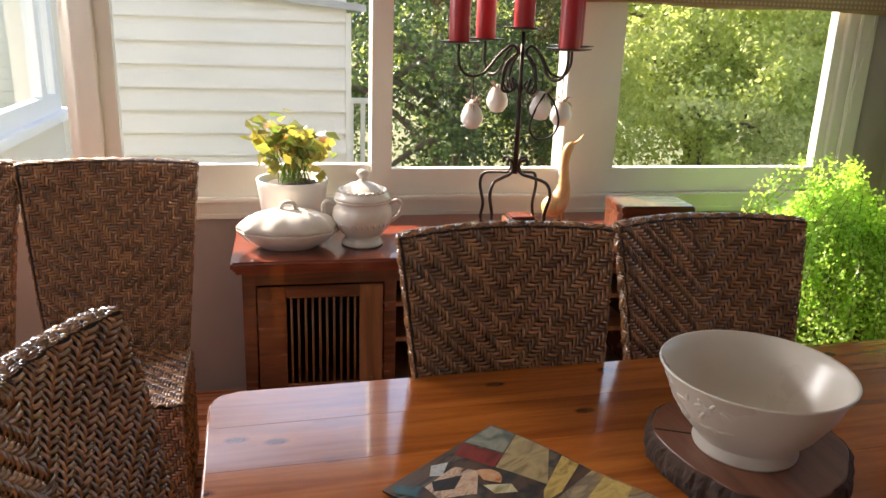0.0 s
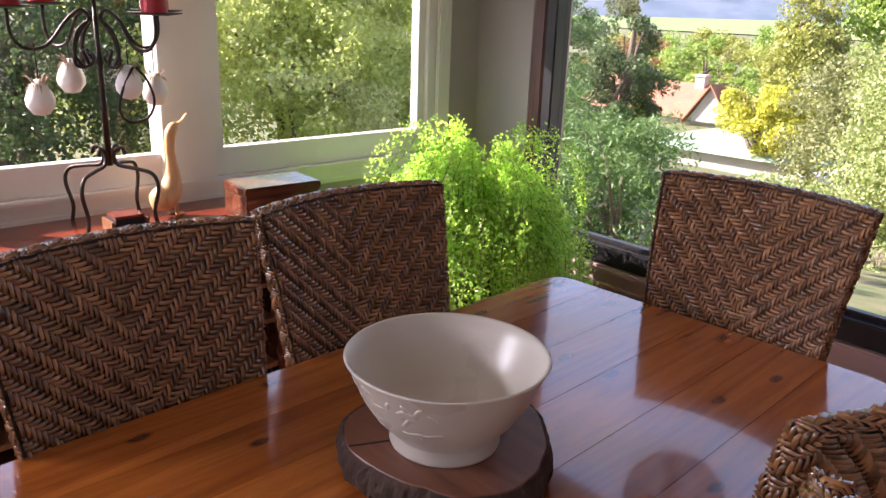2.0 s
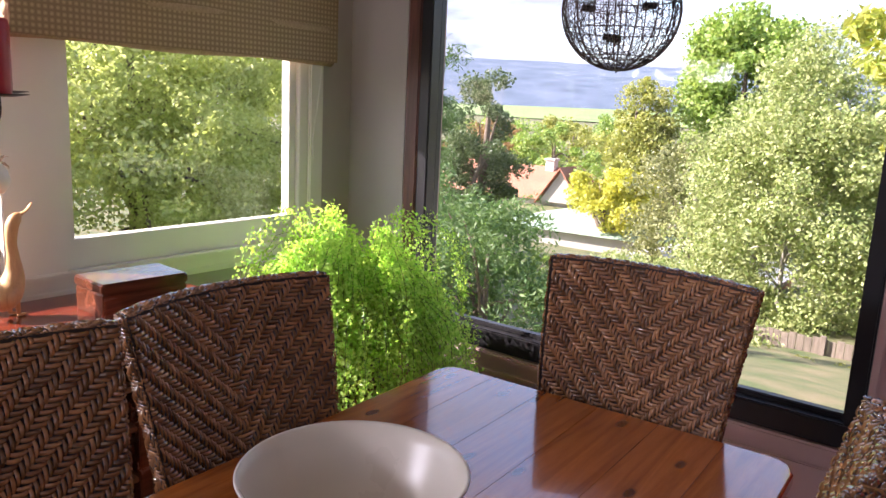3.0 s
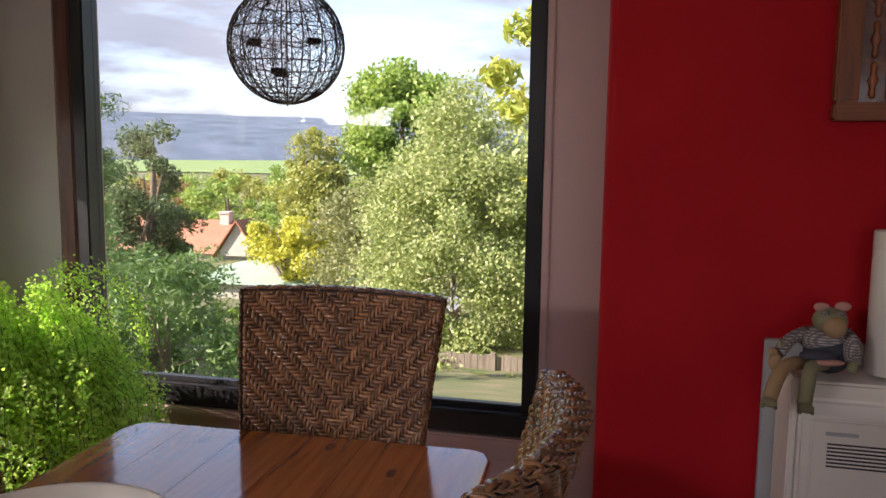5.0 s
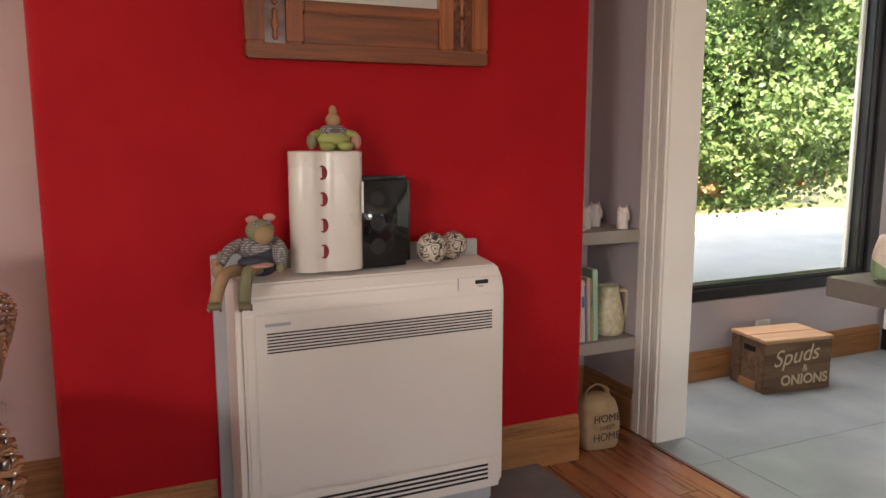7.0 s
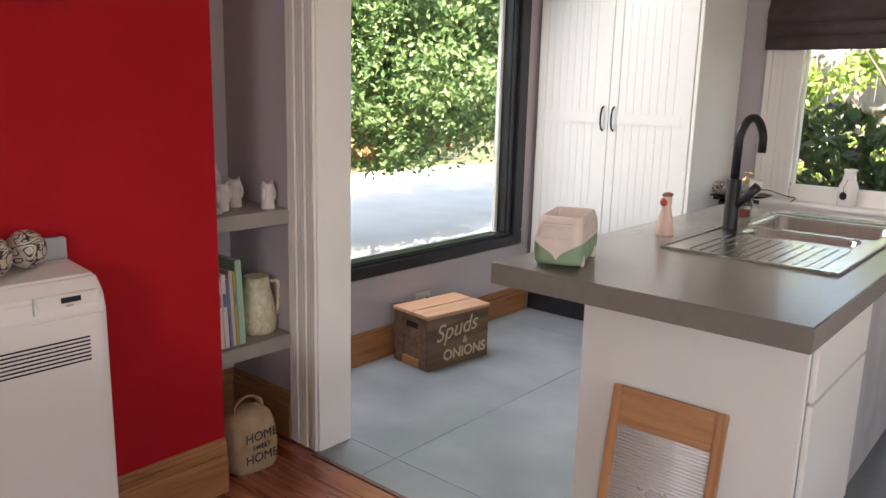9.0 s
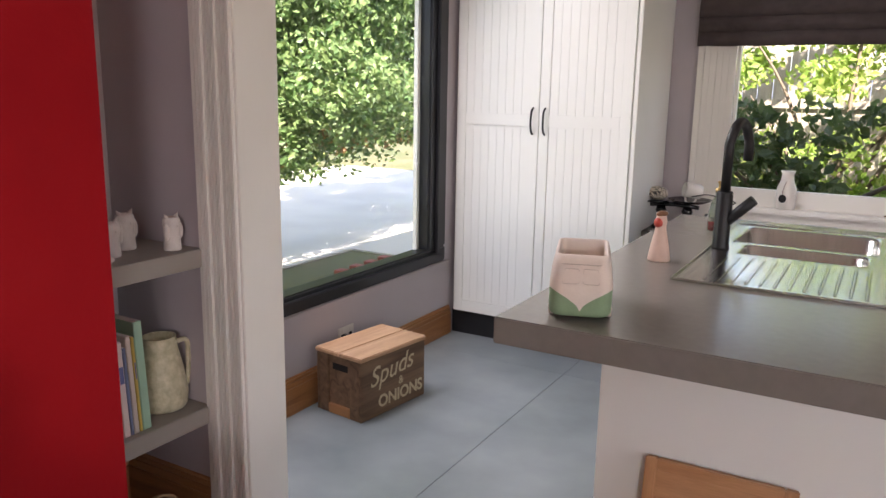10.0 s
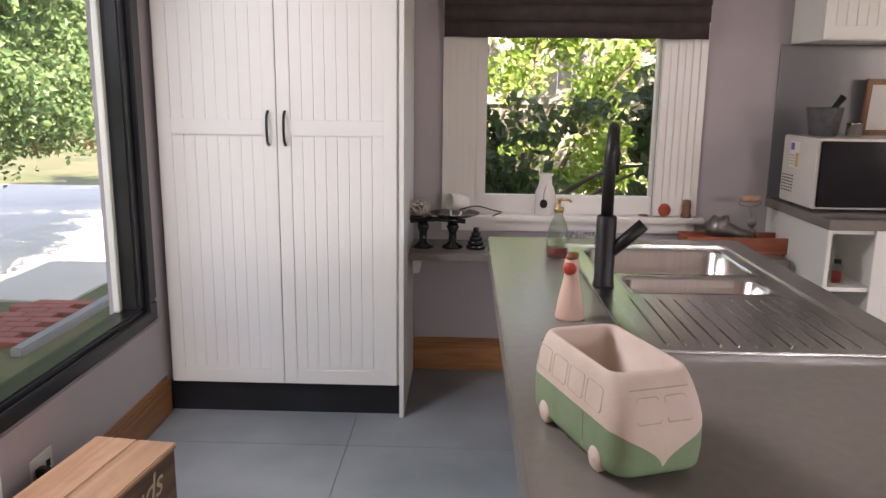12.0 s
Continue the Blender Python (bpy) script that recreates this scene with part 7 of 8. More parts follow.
owl(2.675, -1.735, 1.0, "small white clay owl figurine on the shelf")
owl(2.79, -1.665, 1.08, "small white clay owl figurine on the shelf")
owl(2.735, -1.575, 1.0, "small white clay owl figurine on the shelf")
owl(2.88, -1.60, 1.75, "larger pierced clay owl lantern on the shelf")
ob = part("white_pebble_dish", ball(bmesh.new(), (0, 0, 0.012), 0.035, 3, (1.3, 0.8, 0.36)), M_CLAY, smooth=True)
ob.matrix_world = pose(2.68, -1.50, 0.9465)
tagged(ob, "low white ceramic dish at the shelf's edge", "dish")
bk = [(0.022, 0.30, (0.03, 0.03, 0.032)), (0.012, 0.31, (0.62, 0.58, 0.52)), (0.016, 0.325, (0.05, 0.045, 0.042)), (0.022, 0.32, (0.40, 0.36, 0.33)), (0.022, 0.275, (0.62, 0.52, 0.46)), (0.020, 0.28, (0.66, 0.55, 0.50)), (0.010, 0.26, (0.16, 0.20, 0.32)), (0.016, 0.29, (0.58, 0.50, 0.42)), (0.010, 0.285, (0.55, 0.40, 0.08)), (0.028, 0.325, (0.30, 0.48, 0.34))]
y = -1.405
for k, (w, h_, c) in enumerate(bk):
    b = thing("book", "upright book with a " + ("black", "white", "black", "grey", "pale pink", "pale pink", "dark blue", "cream", "yellow", "mint green")[k] + " spine on the shelf", "book", pose(2.64, y - w, 0.45, -2.5, 0, 0), "shelved books")
    m_ = mat("book_cover", c, tuple(v * 0.9 for v in c), 0.45, scale=8, bump=0.03)
    bx("cover", (0.0, 0.20, 0.0, w - 0.001, 0.0, h_), m_, b, 0.0015)
    bx("pages", (0.004, 0.197, 0.002, w - 0.003, h_ - 0.003, h_ + 0.0006), M_PAGE, b)
    if k in (4, 5, 8):
        bx("spine_label", (-0.0008, 0.0005, 0.003, w - 0.004, 0.16, 0.21), mat("spine_print", (0.45, 0.12, 0.10) if k == 4 else (0.12, 0.14, 0.3)), b)
    y -= w + 0.0015
M_CANVAS = mat("speckled_cream_pottery", (0.62, 0.56, 0.38), (0.40, 0.36, 0.22), 0.5, scale=45, bump=0.3, fine=120)
jug = thing("pottery_jug", "speckled cream pottery jug on the shelf", "jug", pose(2.735, -1.715, 0.45))
part("body", lathe(bmesh.new(), [(0.066, 0.0), (0.074, 0.01), (0.078, 0.05), (0.068, 0.12), (0.052, 0.19), (0.05, 0.225), (0.046, 0.225), (0.044, 0.19)], 32), M_CANVAS, jug, smooth=True)
part("handle", sweep(bmesh.new(), smooth_line([(-0.02, -0.045, 0.20), (-0.03, -0.078, 0.195), (-0.03, -0.08, 0.12), (-0.03, -0.07, 0.055)], 5), 0.008, 8), M_CANVAS, jug, smooth=True)


def lettering(name, text, size, material, parent, at, shear=0.0, bold=0.0):
    cu = bpy.data.curves.new(name, "FONT")
    cu.body, cu.size, cu.extrude, cu.shear, cu.offset = text, size, 0.0006, shear, bold
    cu.align_x, cu.align_y = "CENTER", "CENTER"
    tmp = new("tmp_text", cu)
    me_ = bpy.data.meshes.new_from_object(tmp.evaluated_get(bpy.context.evaluated_depsgraph_get()))
    bpy.data.objects.remove(tmp)
    return part_mesh(name, me_, material, parent, at=at)


M_HESS = mat("tan_hessian_cloth", (0.42, 0.29, 0.16), (0.34, 0.23, 0.12), 0.9, scale=25, bump=0.6, fine=260)
M_PRINT = mat("dark_printed_ink", (0.05, 0.04, 0.035), rough=0.8)
bag = thing("hessian_bag", "tan hessian door-stop bag with printed words", "bag", pose(2.575, -1.545, 0.0, 0, 0, 0))
bm = bmesh.new()
rings = []
for z, k_, sq in ((0.0, 0.92, 3.2), (0.012, 1.0, 3.2), (0.10, 1.03, 3.0), (0.17, 0.98, 2.6), (0.205, 0.86, 2.2), (0.225, 0.6, 2), (0.232, 0.2, 2)):
    rings.append([bm.verts.new((0.085 * k_ * math.copysign(abs(math.cos(t)) ** (2 / sq), math.cos(t)) + 0.003 * math.sin(5 * t + z * 40), 0.098 * k_ * math.copysign(abs(math.sin(t)) ** (2 / sq), math.sin(t)), z)) for t in [2 * math.pi * i / 40 for i in range(40)]])
loft(bm, rings)
bm.faces.new(rings[0][::-1])
part("body", bm, M_HESS, bag, smooth=True)
part("handle", sweep(bmesh.new(), smooth_line([(0, 0.06, 0.215), (0.0, 0.05, 0.25), (0, 0.0, 0.272), (0, -0.05, 0.25), (0, -0.06, 0.215)], 5), 0.016, 8, 0.25), M_HESS, bag, smooth=True)
for k, (tx, sz) in enumerate((("HOME", 0.05), ("SWEET", 0.026), ("HOME", 0.05))):
    lettering("printed_word", tx, sz, M_PRINT, bag, pose(-0.0895, 0, 0.145 - k * 0.042, 90, 0, -90))

# ---- kitchen: crate, washboard, outlet ----
M_CRATE = wood("worn_dark_crate_timber", (0.21, 0.125, 0.07), (0.10, 0.055, 0.03), "y", rough=0.7)
M_CRATET = wood("pale_worn_crate_lid", (0.50, 0.31, 0.18), (0.38, 0.22, 0.12), "y", rough=0.6)
M_CREAM = mat("worn_cream_lettering", (0.60, 0.50, 0.33), (0.48, 0.39, 0.25), 0.8, scale=40)
cr = thing("storage_crate", "worn timber vegetable crate with painted lettering and lid", "crate", pose(2.695, -2.94, 0, 0, 0, -7.4))
CL, CD, CH = 0.433, 0.272, 0.293
bx("front", (0.0, 0.016, -CL / 2, CL / 2, 0.0, CH - 0.02), M_CRATE, cr, 0.003)
bx("back", (CD - 0.016, CD, -CL / 2, CL / 2, 0.0, CH - 0.02), M_CRATE, cr, 0.003)
bx("floor_board", (0.016, CD - 0.016, -CL / 2 + 0.016, CL / 2 - 0.016, 0.004, 0.016), M_CRATE, cr)
for s in (-1, 1):
    y0, y1 = sorted((s * CL / 2, s * (CL / 2 - 0.014)))
    e = bx("end_panel", (0.016, CD - 0.016, *sorted((s * (CL / 2 - 0.012), s * (CL / 2 - 0.026))), 0.0, CH - 0.022), M_CRATE, cr, 0.002)
    for x0 in (0.0165, CD - 0.07):
        bx("corner_post", (x0, x0 + 0.0535, y0, y1, 0.0, CH - 0.021), M_CRATE, e, 0.003)
    bx("hand_slot", (0.09, CD - 0.09, *sorted((s * (CL / 2 - 0.0115), s * (CL / 2 - 0.0105))), 0.205, 0.235), M_DARK, e)
    bx("bottom_slat", (0.07, CD - 0.07, y0, y1, 0.0, 0.045), M_SKIRT, e, 0.003)
for x0, x1 in ((-0.006, 0.128), (0.131, CD + 0.006)):
    bx("lid_board", (x0, x1, -CL / 2 - 0.006, CL / 2 + 0.006, CH - 0.019, CH), M_CRATET, cr, 0.004)
lettering("painted_word", "Spuds", 0.125, M_CREAM, cr, pose(-0.0012, 0.02, 0.195, 90, 0, -90) @ Matrix.Rotation(radians(6), 4, "Z"), 0.35)
lettering("painted_word", "&", 0.055, M_CREAM, cr, pose(-0.0012, -0.045, 0.125, 90, 0, -90))
lettering("painted_word", "ONIONS", 0.078, M_CREAM, cr, pose(-0.0012, -0.045, 0.062, 90, 0, -90), 0.0, 0.002)

M_WBW = wood("honey_washboard_timber", (0.50, 0.26, 0.12), (0.36, 0.17, 0.07), "z", rough=0.5)
M_WBX = wood("honey_washboard_rail", (0.50, 0.26, 0.12), (0.36, 0.17, 0.07), "x", rough=0.5)
M_ZINC = mat("ribbed_white_metal", (0.78, 0.77, 0.74), (0.70, 0.69, 0.66), 0.3, 0.3, scale=6, bump=0.02)
wb = thing("washboard", "old timber washboard with ribbed metal panel leaning on the island", "washboard", pose(1.15, -1.925, 0.002) @ Matrix.Rotation(radians(9.0), 4, "X"))
for s in (-1, 1):
    a, b = sorted((s * 0.174, s * 0.144))
    bx("leg", (a, b, -0.012, 0.012, 0.0, 0.545), M_WBW, wb, 0.003)
bx("top_rail", (-0.144, 0.144, -0.012, 0.012, 0.517, 0.545), M_WBX, wb, 0.003)
bx("soap_panel", (-0.144, 0.144, 0.002, 0.010, 0.452, 0.517), M_WBX, wb, 0.001)
bx("middle_rail", (-0.144, 0.144, -0.012, 0.012, 0.430, 0.452), M_WBX, wb, 0.003)
bx("low_rail", (-0.144, 0.144, -0.012, 0.012, 0.110, 0.132), M_WBX, wb, 0.003)
pl = bx("metal_panel", (-0.144, 0.144, -0.002, 0.003, 0.132, 0.430), M_ZINC, wb)
for k in range(28):
    part("rib", sweep(bmesh.new(), [(-0.142, 0.004, 0.138 + k * 0.0106), (0.142, 0.004, 0.138 + k * 0.0106)], 0.0034, 6), M_ZINC, pl, smooth=True)

so = thing("power_outlet", "white double power outlet above the skirting", "outlet", pose(XK, -3.045, 0.265))
bx("plate", (-0.008, -0.0005, -0.06, 0.06, -0.037, 0.037), M_CHINA, so, 0.003)
for y_ in (-0.03, 0.03):
    bx("switch", (-0.011, -0.008, y_ - 0.008, y_ + 0.008, 0.01, 0.026), M_CHINA, so, 0.001)
    bx("socket", (-0.0088, -0.0078, y_ - 0.012, y_ + 0.012, -0.024, 0.002), M_DARK, so)
bx("plug", (-0.045, -0.0085, 0.012, 0.048, -0.03, 0.006), M_BLACK, so, 0.006)

# ---- on the island ----
M_VANW = mat("chalky_pink_white_ceramic", (0.74, 0.63, 0.54), (0.68, 0.57, 0.49), 0.7, scale=20, bump=0.15)
M_VANG = mat("chalky_sage_green_ceramic", (0.25, 0.36, 0.21), (0.21, 0.31, 0.18), 0.7, scale=20, bump=0.15)
van = thing("van_planter", "sage green and cream ceramic van-shaped planter", "planter", pose(1.462, -1.848, 0.9005, 0, 0, 19))
VW, VL, VH = 0.072, 0.285, 0.148


def van_outline(k_, l0, l1, r):
    """Points round a rounded oblong, close enough for the curved paint line."""
    x_, out = VW * k_, []
    for (cx, cy, a0), (nx, ny, _) in zip(((x_ - r, -l0 - r, 0), (-x_ + r, -l0 - r, 90), (-x_ + r, -l1 + r, 180), (x_ - r, -l1 + r, 270)), ((-x_ + r, -l0 - r, 0), (-x_ + r, -l1 + r, 0), (x_ - r, -l1 + r, 0), (x_ - r, -l0 - r, 0))):
        arc = [(cx + r * math.cos(radians(a0 + 15 * q)), cy + r * math.sin(radians(a0 + 15 * q))) for q in range(7)]
        ex, ey = (nx + r * math.cos(radians(a0 + 90)), ny + r * math.sin(radians(a0 + 90)))
        out += arc + [(arc[-1][0] + (ex - arc[-1][0]) * q / 12, arc[-1][1] + (ey - arc[-1][1]) * q / 12) for q in range(1, 12)]
    return out


def paint_line(x_, y_):
    """Height at which green meets cream: level along the sides, a vee at the front."""
    if y_ < -0.05:
        return 0.076
    return 0.026 + 0.05 * min(1.0, abs(x_) / (VW * 0.95)) ** 0.62


SHAPE = [(0.012, 0.93, 0.008, VL - 0.006, 0.03), (0.02, 0.985, 0.001, VL, 0.03), (0.05, 1.0, -0.002, VL + 0.001, 0.03), (0.085, 1.0, 0.0, VL, 0.03), (0.105, 0.97, 0.006, VL - 0.004, 0.03), (0.128, 0.925, 0.020, VL - 0.012, 0.028), (0.143, 0.885, 0.034, VL - 0.02, 0.025), (VH, 0.85, 0.042, VL - 0.027, 0.022)]
OUT = [(z_, van_outline(k_, a_, b_, r_)) for z_, k_, a_, b_, r_ in SHAPE]


def van_at(i_, z_):
    """A point of the shell at height z_ on the i_-th line round it."""
    zs_ = [o[0] for o in OUT]
    return (float(np.interp(z_, zs_, [o[1][i_][0] for o in OUT])), float(np.interp(z_, zs_, [o[1][i_][1] for o in OUT])), z_)


NV = len(OUT[0][1])
line_z = [paint_line(*OUT[2][1][i_]) for i_ in range(NV)]
bm = bmesh.new()
lo_r = [[bm.verts.new(van_at(i_, 0.012 + (line_z[i_] - 0.012) * q)) for i_ in range(NV)] for q in (0, 0.12, 0.3, 0.55, 0.8, 1.0)]
loft(bm, lo_r, False)
bm.faces.new(lo_r[0][::-1])
part("lower_body", bm, M_VANG, van, "sage green lower body", True)
bm = bmesh.new()
hi_r = [[bm.verts.new(van_at(i_, line_z[i_] + (VH - line_z[i_]) * q)) for i_ in range(NV)] for q in (0, 0.15, 0.3, 0.45, 0.6, 0.75, 0.88, 0.96, 1.0)]
for k_, a_, b_, r_, z_ in ((0.80, 0.047, VL - 0.032, 0.018, VH + 0.001), (0.755, 0.052, VL - 0.037, 0.014, VH - 0.003), (0.72, 0.056, VL - 0.041, 0.012, 0.05)):
    hi_r.append([bm.verts.new((x_, y_, z_)) for x_, y_ in van_outline(k_, a_, b_, r_)])
loft(bm, hi_r)
part("upper_body", bm, M_VANW, van, "chalky cream upper body", True)
# Darker cream: shade of the shallow window recesses, drawn as raised lines.
M_VANL = mat("recess_shade_line", (0.60, 0.50, 0.42), (0.50, 0.41, 0.35), 0.8, scale=40)


def shell(z_, col):
    return float(np.interp(z_, [q[0] for q in SHAPE], [q[col] for q in SHAPE]))


def window_loop(corners):
    """A thin moulded line round a window, closed."""
    pts_ = []
    for a_, b_ in zip(corners, corners[1:] + corners[:1]):
        pts_ += [tuple(Vector(a_).lerp(Vector(b_), q)) for q in (0.08, 0.35, 0.65, 0.92)]
    return sweep(bmesh.new(), pts_ + pts_[:1], 0.0008, 6)


for s in (-1, 1):
    for y_ in (-0.06, -VL + 0.058):
        part("wheel", lathe(bmesh.new(), [(0.019, -0.008), (0.020, 0.0), (0.016, 0.004), (0.006, 0.004), (0.0, 0.006)], 24), M_VANW, van, "chalky cream wheel", True, at=pose(s * VW * 0.955, y_, 0.0202, 0, 90 * s, 0))
    for k in range(4):
        y0 = -0.052 - k * 0.054
        part("side_window", window_loop([(s * shell(z_, 1) * VW, yy, z_) for yy, z_ in ((y0, 0.090), (y0, 0.126), (y0 - 0.045, 0.126), (y0 - 0.045, 0.090))]), M_VANL, van, smooth=True)
    part("windscreen", window_loop([(s * x_, -shell(z_, 2), z_) for x_, z_ in ((0.005, 0.090), (0.005, 0.122), (0.038, 0.122), (0.042, 0.090))]), M_VANL, van, smooth=True)
    part("door_seam", sweep(bmesh.new(), [(s * shell(z_, 1) * VW, -0.098, z_) for z_ in (0.024, 0.05, 0.075)], 0.0008, 5), M_VANL, van)
part("roof_line", sweep(bmesh.new(), [(x_, -shell(0.131, 2), 0.131) for x_ in (-0.045, -0.02, 0.02, 0.045)], 0.001, 5), M_VANL, van)
M_HENB = mat("pinkish_clay", (0.66, 0.47, 0.38), (0.60, 0.42, 0.33), 0.7, scale=25, bump=0.15)
hen = thing("hen_figurine", "slender clay hen figurine with a red face", "ornament", pose(1.484, -2.63, 0.9005, 0, 0, 60))
part("body", lathe(bmesh.new(), [(0.034, 0.0), (0.035, 0.004), (0.028, 0.05), (0.019, 0.09), (0.016, 0.11), (0.019, 0.125), (0.016, 0.142), (0.0, 0.148)], 24), M_HENB, hen, smooth=True)
part("face", ball(bmesh.new(), (0.012, 0.0, 0.122), 0.017, 2, (0.8, 1, 1)), mat("red_glaze", (0.45, 0.05, 0.03), rough=0.4), hen, "red face", True)
part("comb", ball(bmesh.new(), (-0.002, 0, 0.149), 0.02, 2, (1.2, 0.7, 0.5)), M_BROWNW, hen, "brown comb", True)
soap = thing("soap_bottle", "clear glass soap dispenser with brass pump", "bottle", pose(1.435, -3.30, 0.9005))
M_CLEAR = glass_mat("bottle_glass", (0.86, 0.90, 0.86), 1.6)
part("bottle", lathe(bmesh.new(), [(0.034, 0.0), (0.037, 0.006), (0.036, 0.07), (0.028, 0.11), (0.014, 0.14), (0.013, 0.155), (0.011, 0.155), (0.012, 0.14), (0.026, 0.108), (0.034, 0.07), (0.034, 0.006)], 28), M_CLEAR, soap, smooth=True)
part("soap", lathe(bmesh.new(), [(0.032, 0.003), (0.033, 0.006), (0.033, 0.035), (0.0, 0.035)], 24), mat("red_liquid_soap", (0.30, 0.04, 0.04), rough=0.2), soap, smooth=True)
part("pump", lathe(bmesh.new(), [(0.016, 0.152), (0.016, 0.165), (0.005, 0.168), (0.005, 0.185), (0.009, 0.187), (0.009, 0.194), (0.0, 0.195)], 18), mat("brass", (0.60, 0.42, 0.18), rough=0.3, metal=1.0), soap, smooth=True)
part("spout", sweep(bmesh.new(), [(0, 0, 0.19), (-0.03, 0.01, 0.19), (-0.038, 0.012, 0.183)], 0.004, 8), mat("brass_spout", (0.60, 0.42, 0.18), rough=0.3, metal=1.0), soap, smooth=True)

# ---- back bench under the kitchen window ----
tagged(bx("back_bench", (0.27, 1.988, YS + 0.056, -4.26, 0.668, 0.70), M_STONE, bevel=0.003), "narrow grey stone shelf under the kitchen window", "shelf")
for x_ in (0.30, 1.94):
    tagged(bx("shelf_bracket", (x_, x_ + 0.03, YS + 0.056, -4.30, 0.60, 0.667), M_WHITE, bevel=0.003), "small white timber shelf bracket", "bracket", "shelf brackets")
sc = thing("kitchen_scale", "black cast iron kitchen balance scale", "scale", pose(1.86, -4.42, 0.70))
for x_ in (-0.07, 0.07):
    part("foot", lathe(bmesh.new(), [(0.05, 0.0), (0.052, 0.008), (0.02, 0.03), (0.018, 0.07), (0.03, 0.10), (0.022, 0.12)], 24, cx=x_), M_GBLACK, sc, smooth=True)
part("beam", sweep(bmesh.new(), [(-0.13, 0, 0.125), (0, 0, 0.135), (0.13, 0, 0.125)], 0.012, 8), M_GBLACK, sc, smooth=True)
part("pan", lathe(bmesh.new(), [(0.0, 0.145), (0.08, 0.15), (0.115, 0.165), (0.118, 0.168), (0.08, 0.155), (0.0, 0.150)], 32, cx=-0.08), M_GBLACK, sc, smooth=True)
part("plate", lathe(bmesh.new(), [(0.0, 0.142), (0.07, 0.144), (0.072, 0.15), (0.0, 0.15)], 28, cx=0.10), M_GBLACK, sc, smooth=True)
ob = part("woven_ornament", ball(bmesh.new(), (0, 0, 0), 0.048, 3, (1.2, 1, 0.8)), M_PATT, smooth=True)
ob.matrix_world = pose(1.955, -4.42, 0.889)
tagged(ob, "black and white patterned egg on the scale plate", "ornament")
mug = thing("white_mug", "white ceramic mug lying on the scale pan", "mug", pose(1.77, -4.42, 0.915, 0, 80, 30))
part("body", lathe(bmesh.new(), [(0.036, -0.045), (0.04, -0.04), (0.04, 0.045), (0.036, 0.045), (0.036, -0.036), (0.0, -0.036)], 28), M_CHINA, mug, smooth=True)
part("handle", sweep(bmesh.new(), smooth_line([(0.038, 0, 0.03), (0.065, 0, 0.02), (0.065, 0, -0.02), (0.038, 0, -0.03)], 4), 0.006, 8), M_CHINA, mug, smooth=True)
wt_ = thing("scale_weights", "stacked black iron scale weights", "weights", pose(1.68, -4.40, 0.70))
z = 0.0
for r in (0.046, 0.038, 0.03, 0.022, 0.014):
    part("weight", lathe(bmesh.new(), [(r - 0.003, z), (r, z + 0.004), (r, z + 0.016), (r - 0.003, z + 0.02), (0.0, z + 0.02)], 24), M_GBLACK, wt_, smooth=True)
    z += 0.0202
cable = part("black_cable", sweep(bmesh.new(), smooth_line([(1.76, -4.36, 0.89), (1.68, -4.38, 0.905), (1.60, -4.42, 0.88), (1.56, -4.5, 0.86), (1.60, -4.56, 0.83)], 6), 0.003, 6), M_BLACK, smooth=True)
tagged(cable, "thin black cable curling from the scale", "cable")
wbt = thing("white_bottle", "tall white ceramic bottle with a heart tag", "bottle", pose(1.335, YS + 0.0, 0.8255))
part("body", lathe(bmesh.new(), [(0.046, 0.0), (0.05, 0.006), (0.05, 0.11), (0.034, 0.15), (0.03, 0.19), (0.038, 0.205), (0.03, 0.205)], 28), M_CHINA, wbt, smooth=True)
part("heart_tag", ball(bmesh.new(), (0.012, 0.052, 0.06), 0.02, 2, (1, 0.25, 1.15)), M_DARK, wbt, "dark heart-shaped tag", True)
part("string", sweep(bmesh.new(), smooth_line([(0.0, 0.036, 0.15), (0.012, 0.052, 0.11), (0.012, 0.053, 0.075)], 4), 0.0015, 5), M_BROWNW, wbt)
pb = part("patterned_box", box(bmesh.new(), -0.10, 0.10, -0.03, 0.03, 0.0, 0.075, 0.012), mat("blue_white_pattern", (0.62, 0.60, 0.56), (0.05, 0.06, 0.09), 0.3, scale=70, bump=0.05))
pb.matrix_world = pose(1.15, -4.50, 0.70)
tagged(pb, "blue and white patterned oblong dish", "dish")
ob = part("red_ball", ball(bmesh.new(), (0, 0, 0), 0.034, 3), mat("orange_and_black_ball", (0.55, 0.09, 0.03), (0.12, 0.03, 0.02), 0.3, scale=14, bump=0.1), smooth=True)
ob.matrix_world = pose(0.745, YS + 0.01, 0.859)
tagged(ob, "orange-red and black glazed ball on the sill", "ornament")
ob = part("sill_pebble", ball(bmesh.new(), (0, 0, 0.006), 0.02, 2, (1.4, 0.8, 0.3)), M_BROWNW, smooth=True)
ob.matrix_world = pose(0.845, YS + 0.01, 0.825)
tagged(ob, "small flat brown stone on the sill", "stone")
tray = thing("tool_tray", "worn orange timber tray with old kitchen tools", "tray", pose(0.46, -4.47, 0.70))
M_ORANGEW = wood("worn_orange_timber", (0.45, 0.13, 0.06), (0.28, 0.08, 0.035), "x", rough=0.6)
bx("base", (-0.24, 0.24, -0.08, 0.08, 0.0, 0.012), M_ORANGEW, tray, 0.002)
for y_ in (-0.08, 0.07):
    bx("side", (-0.24, 0.24, y_, y_ + 0.01, 0.012, 0.075), M_ORANGEW, tray, 0.003)
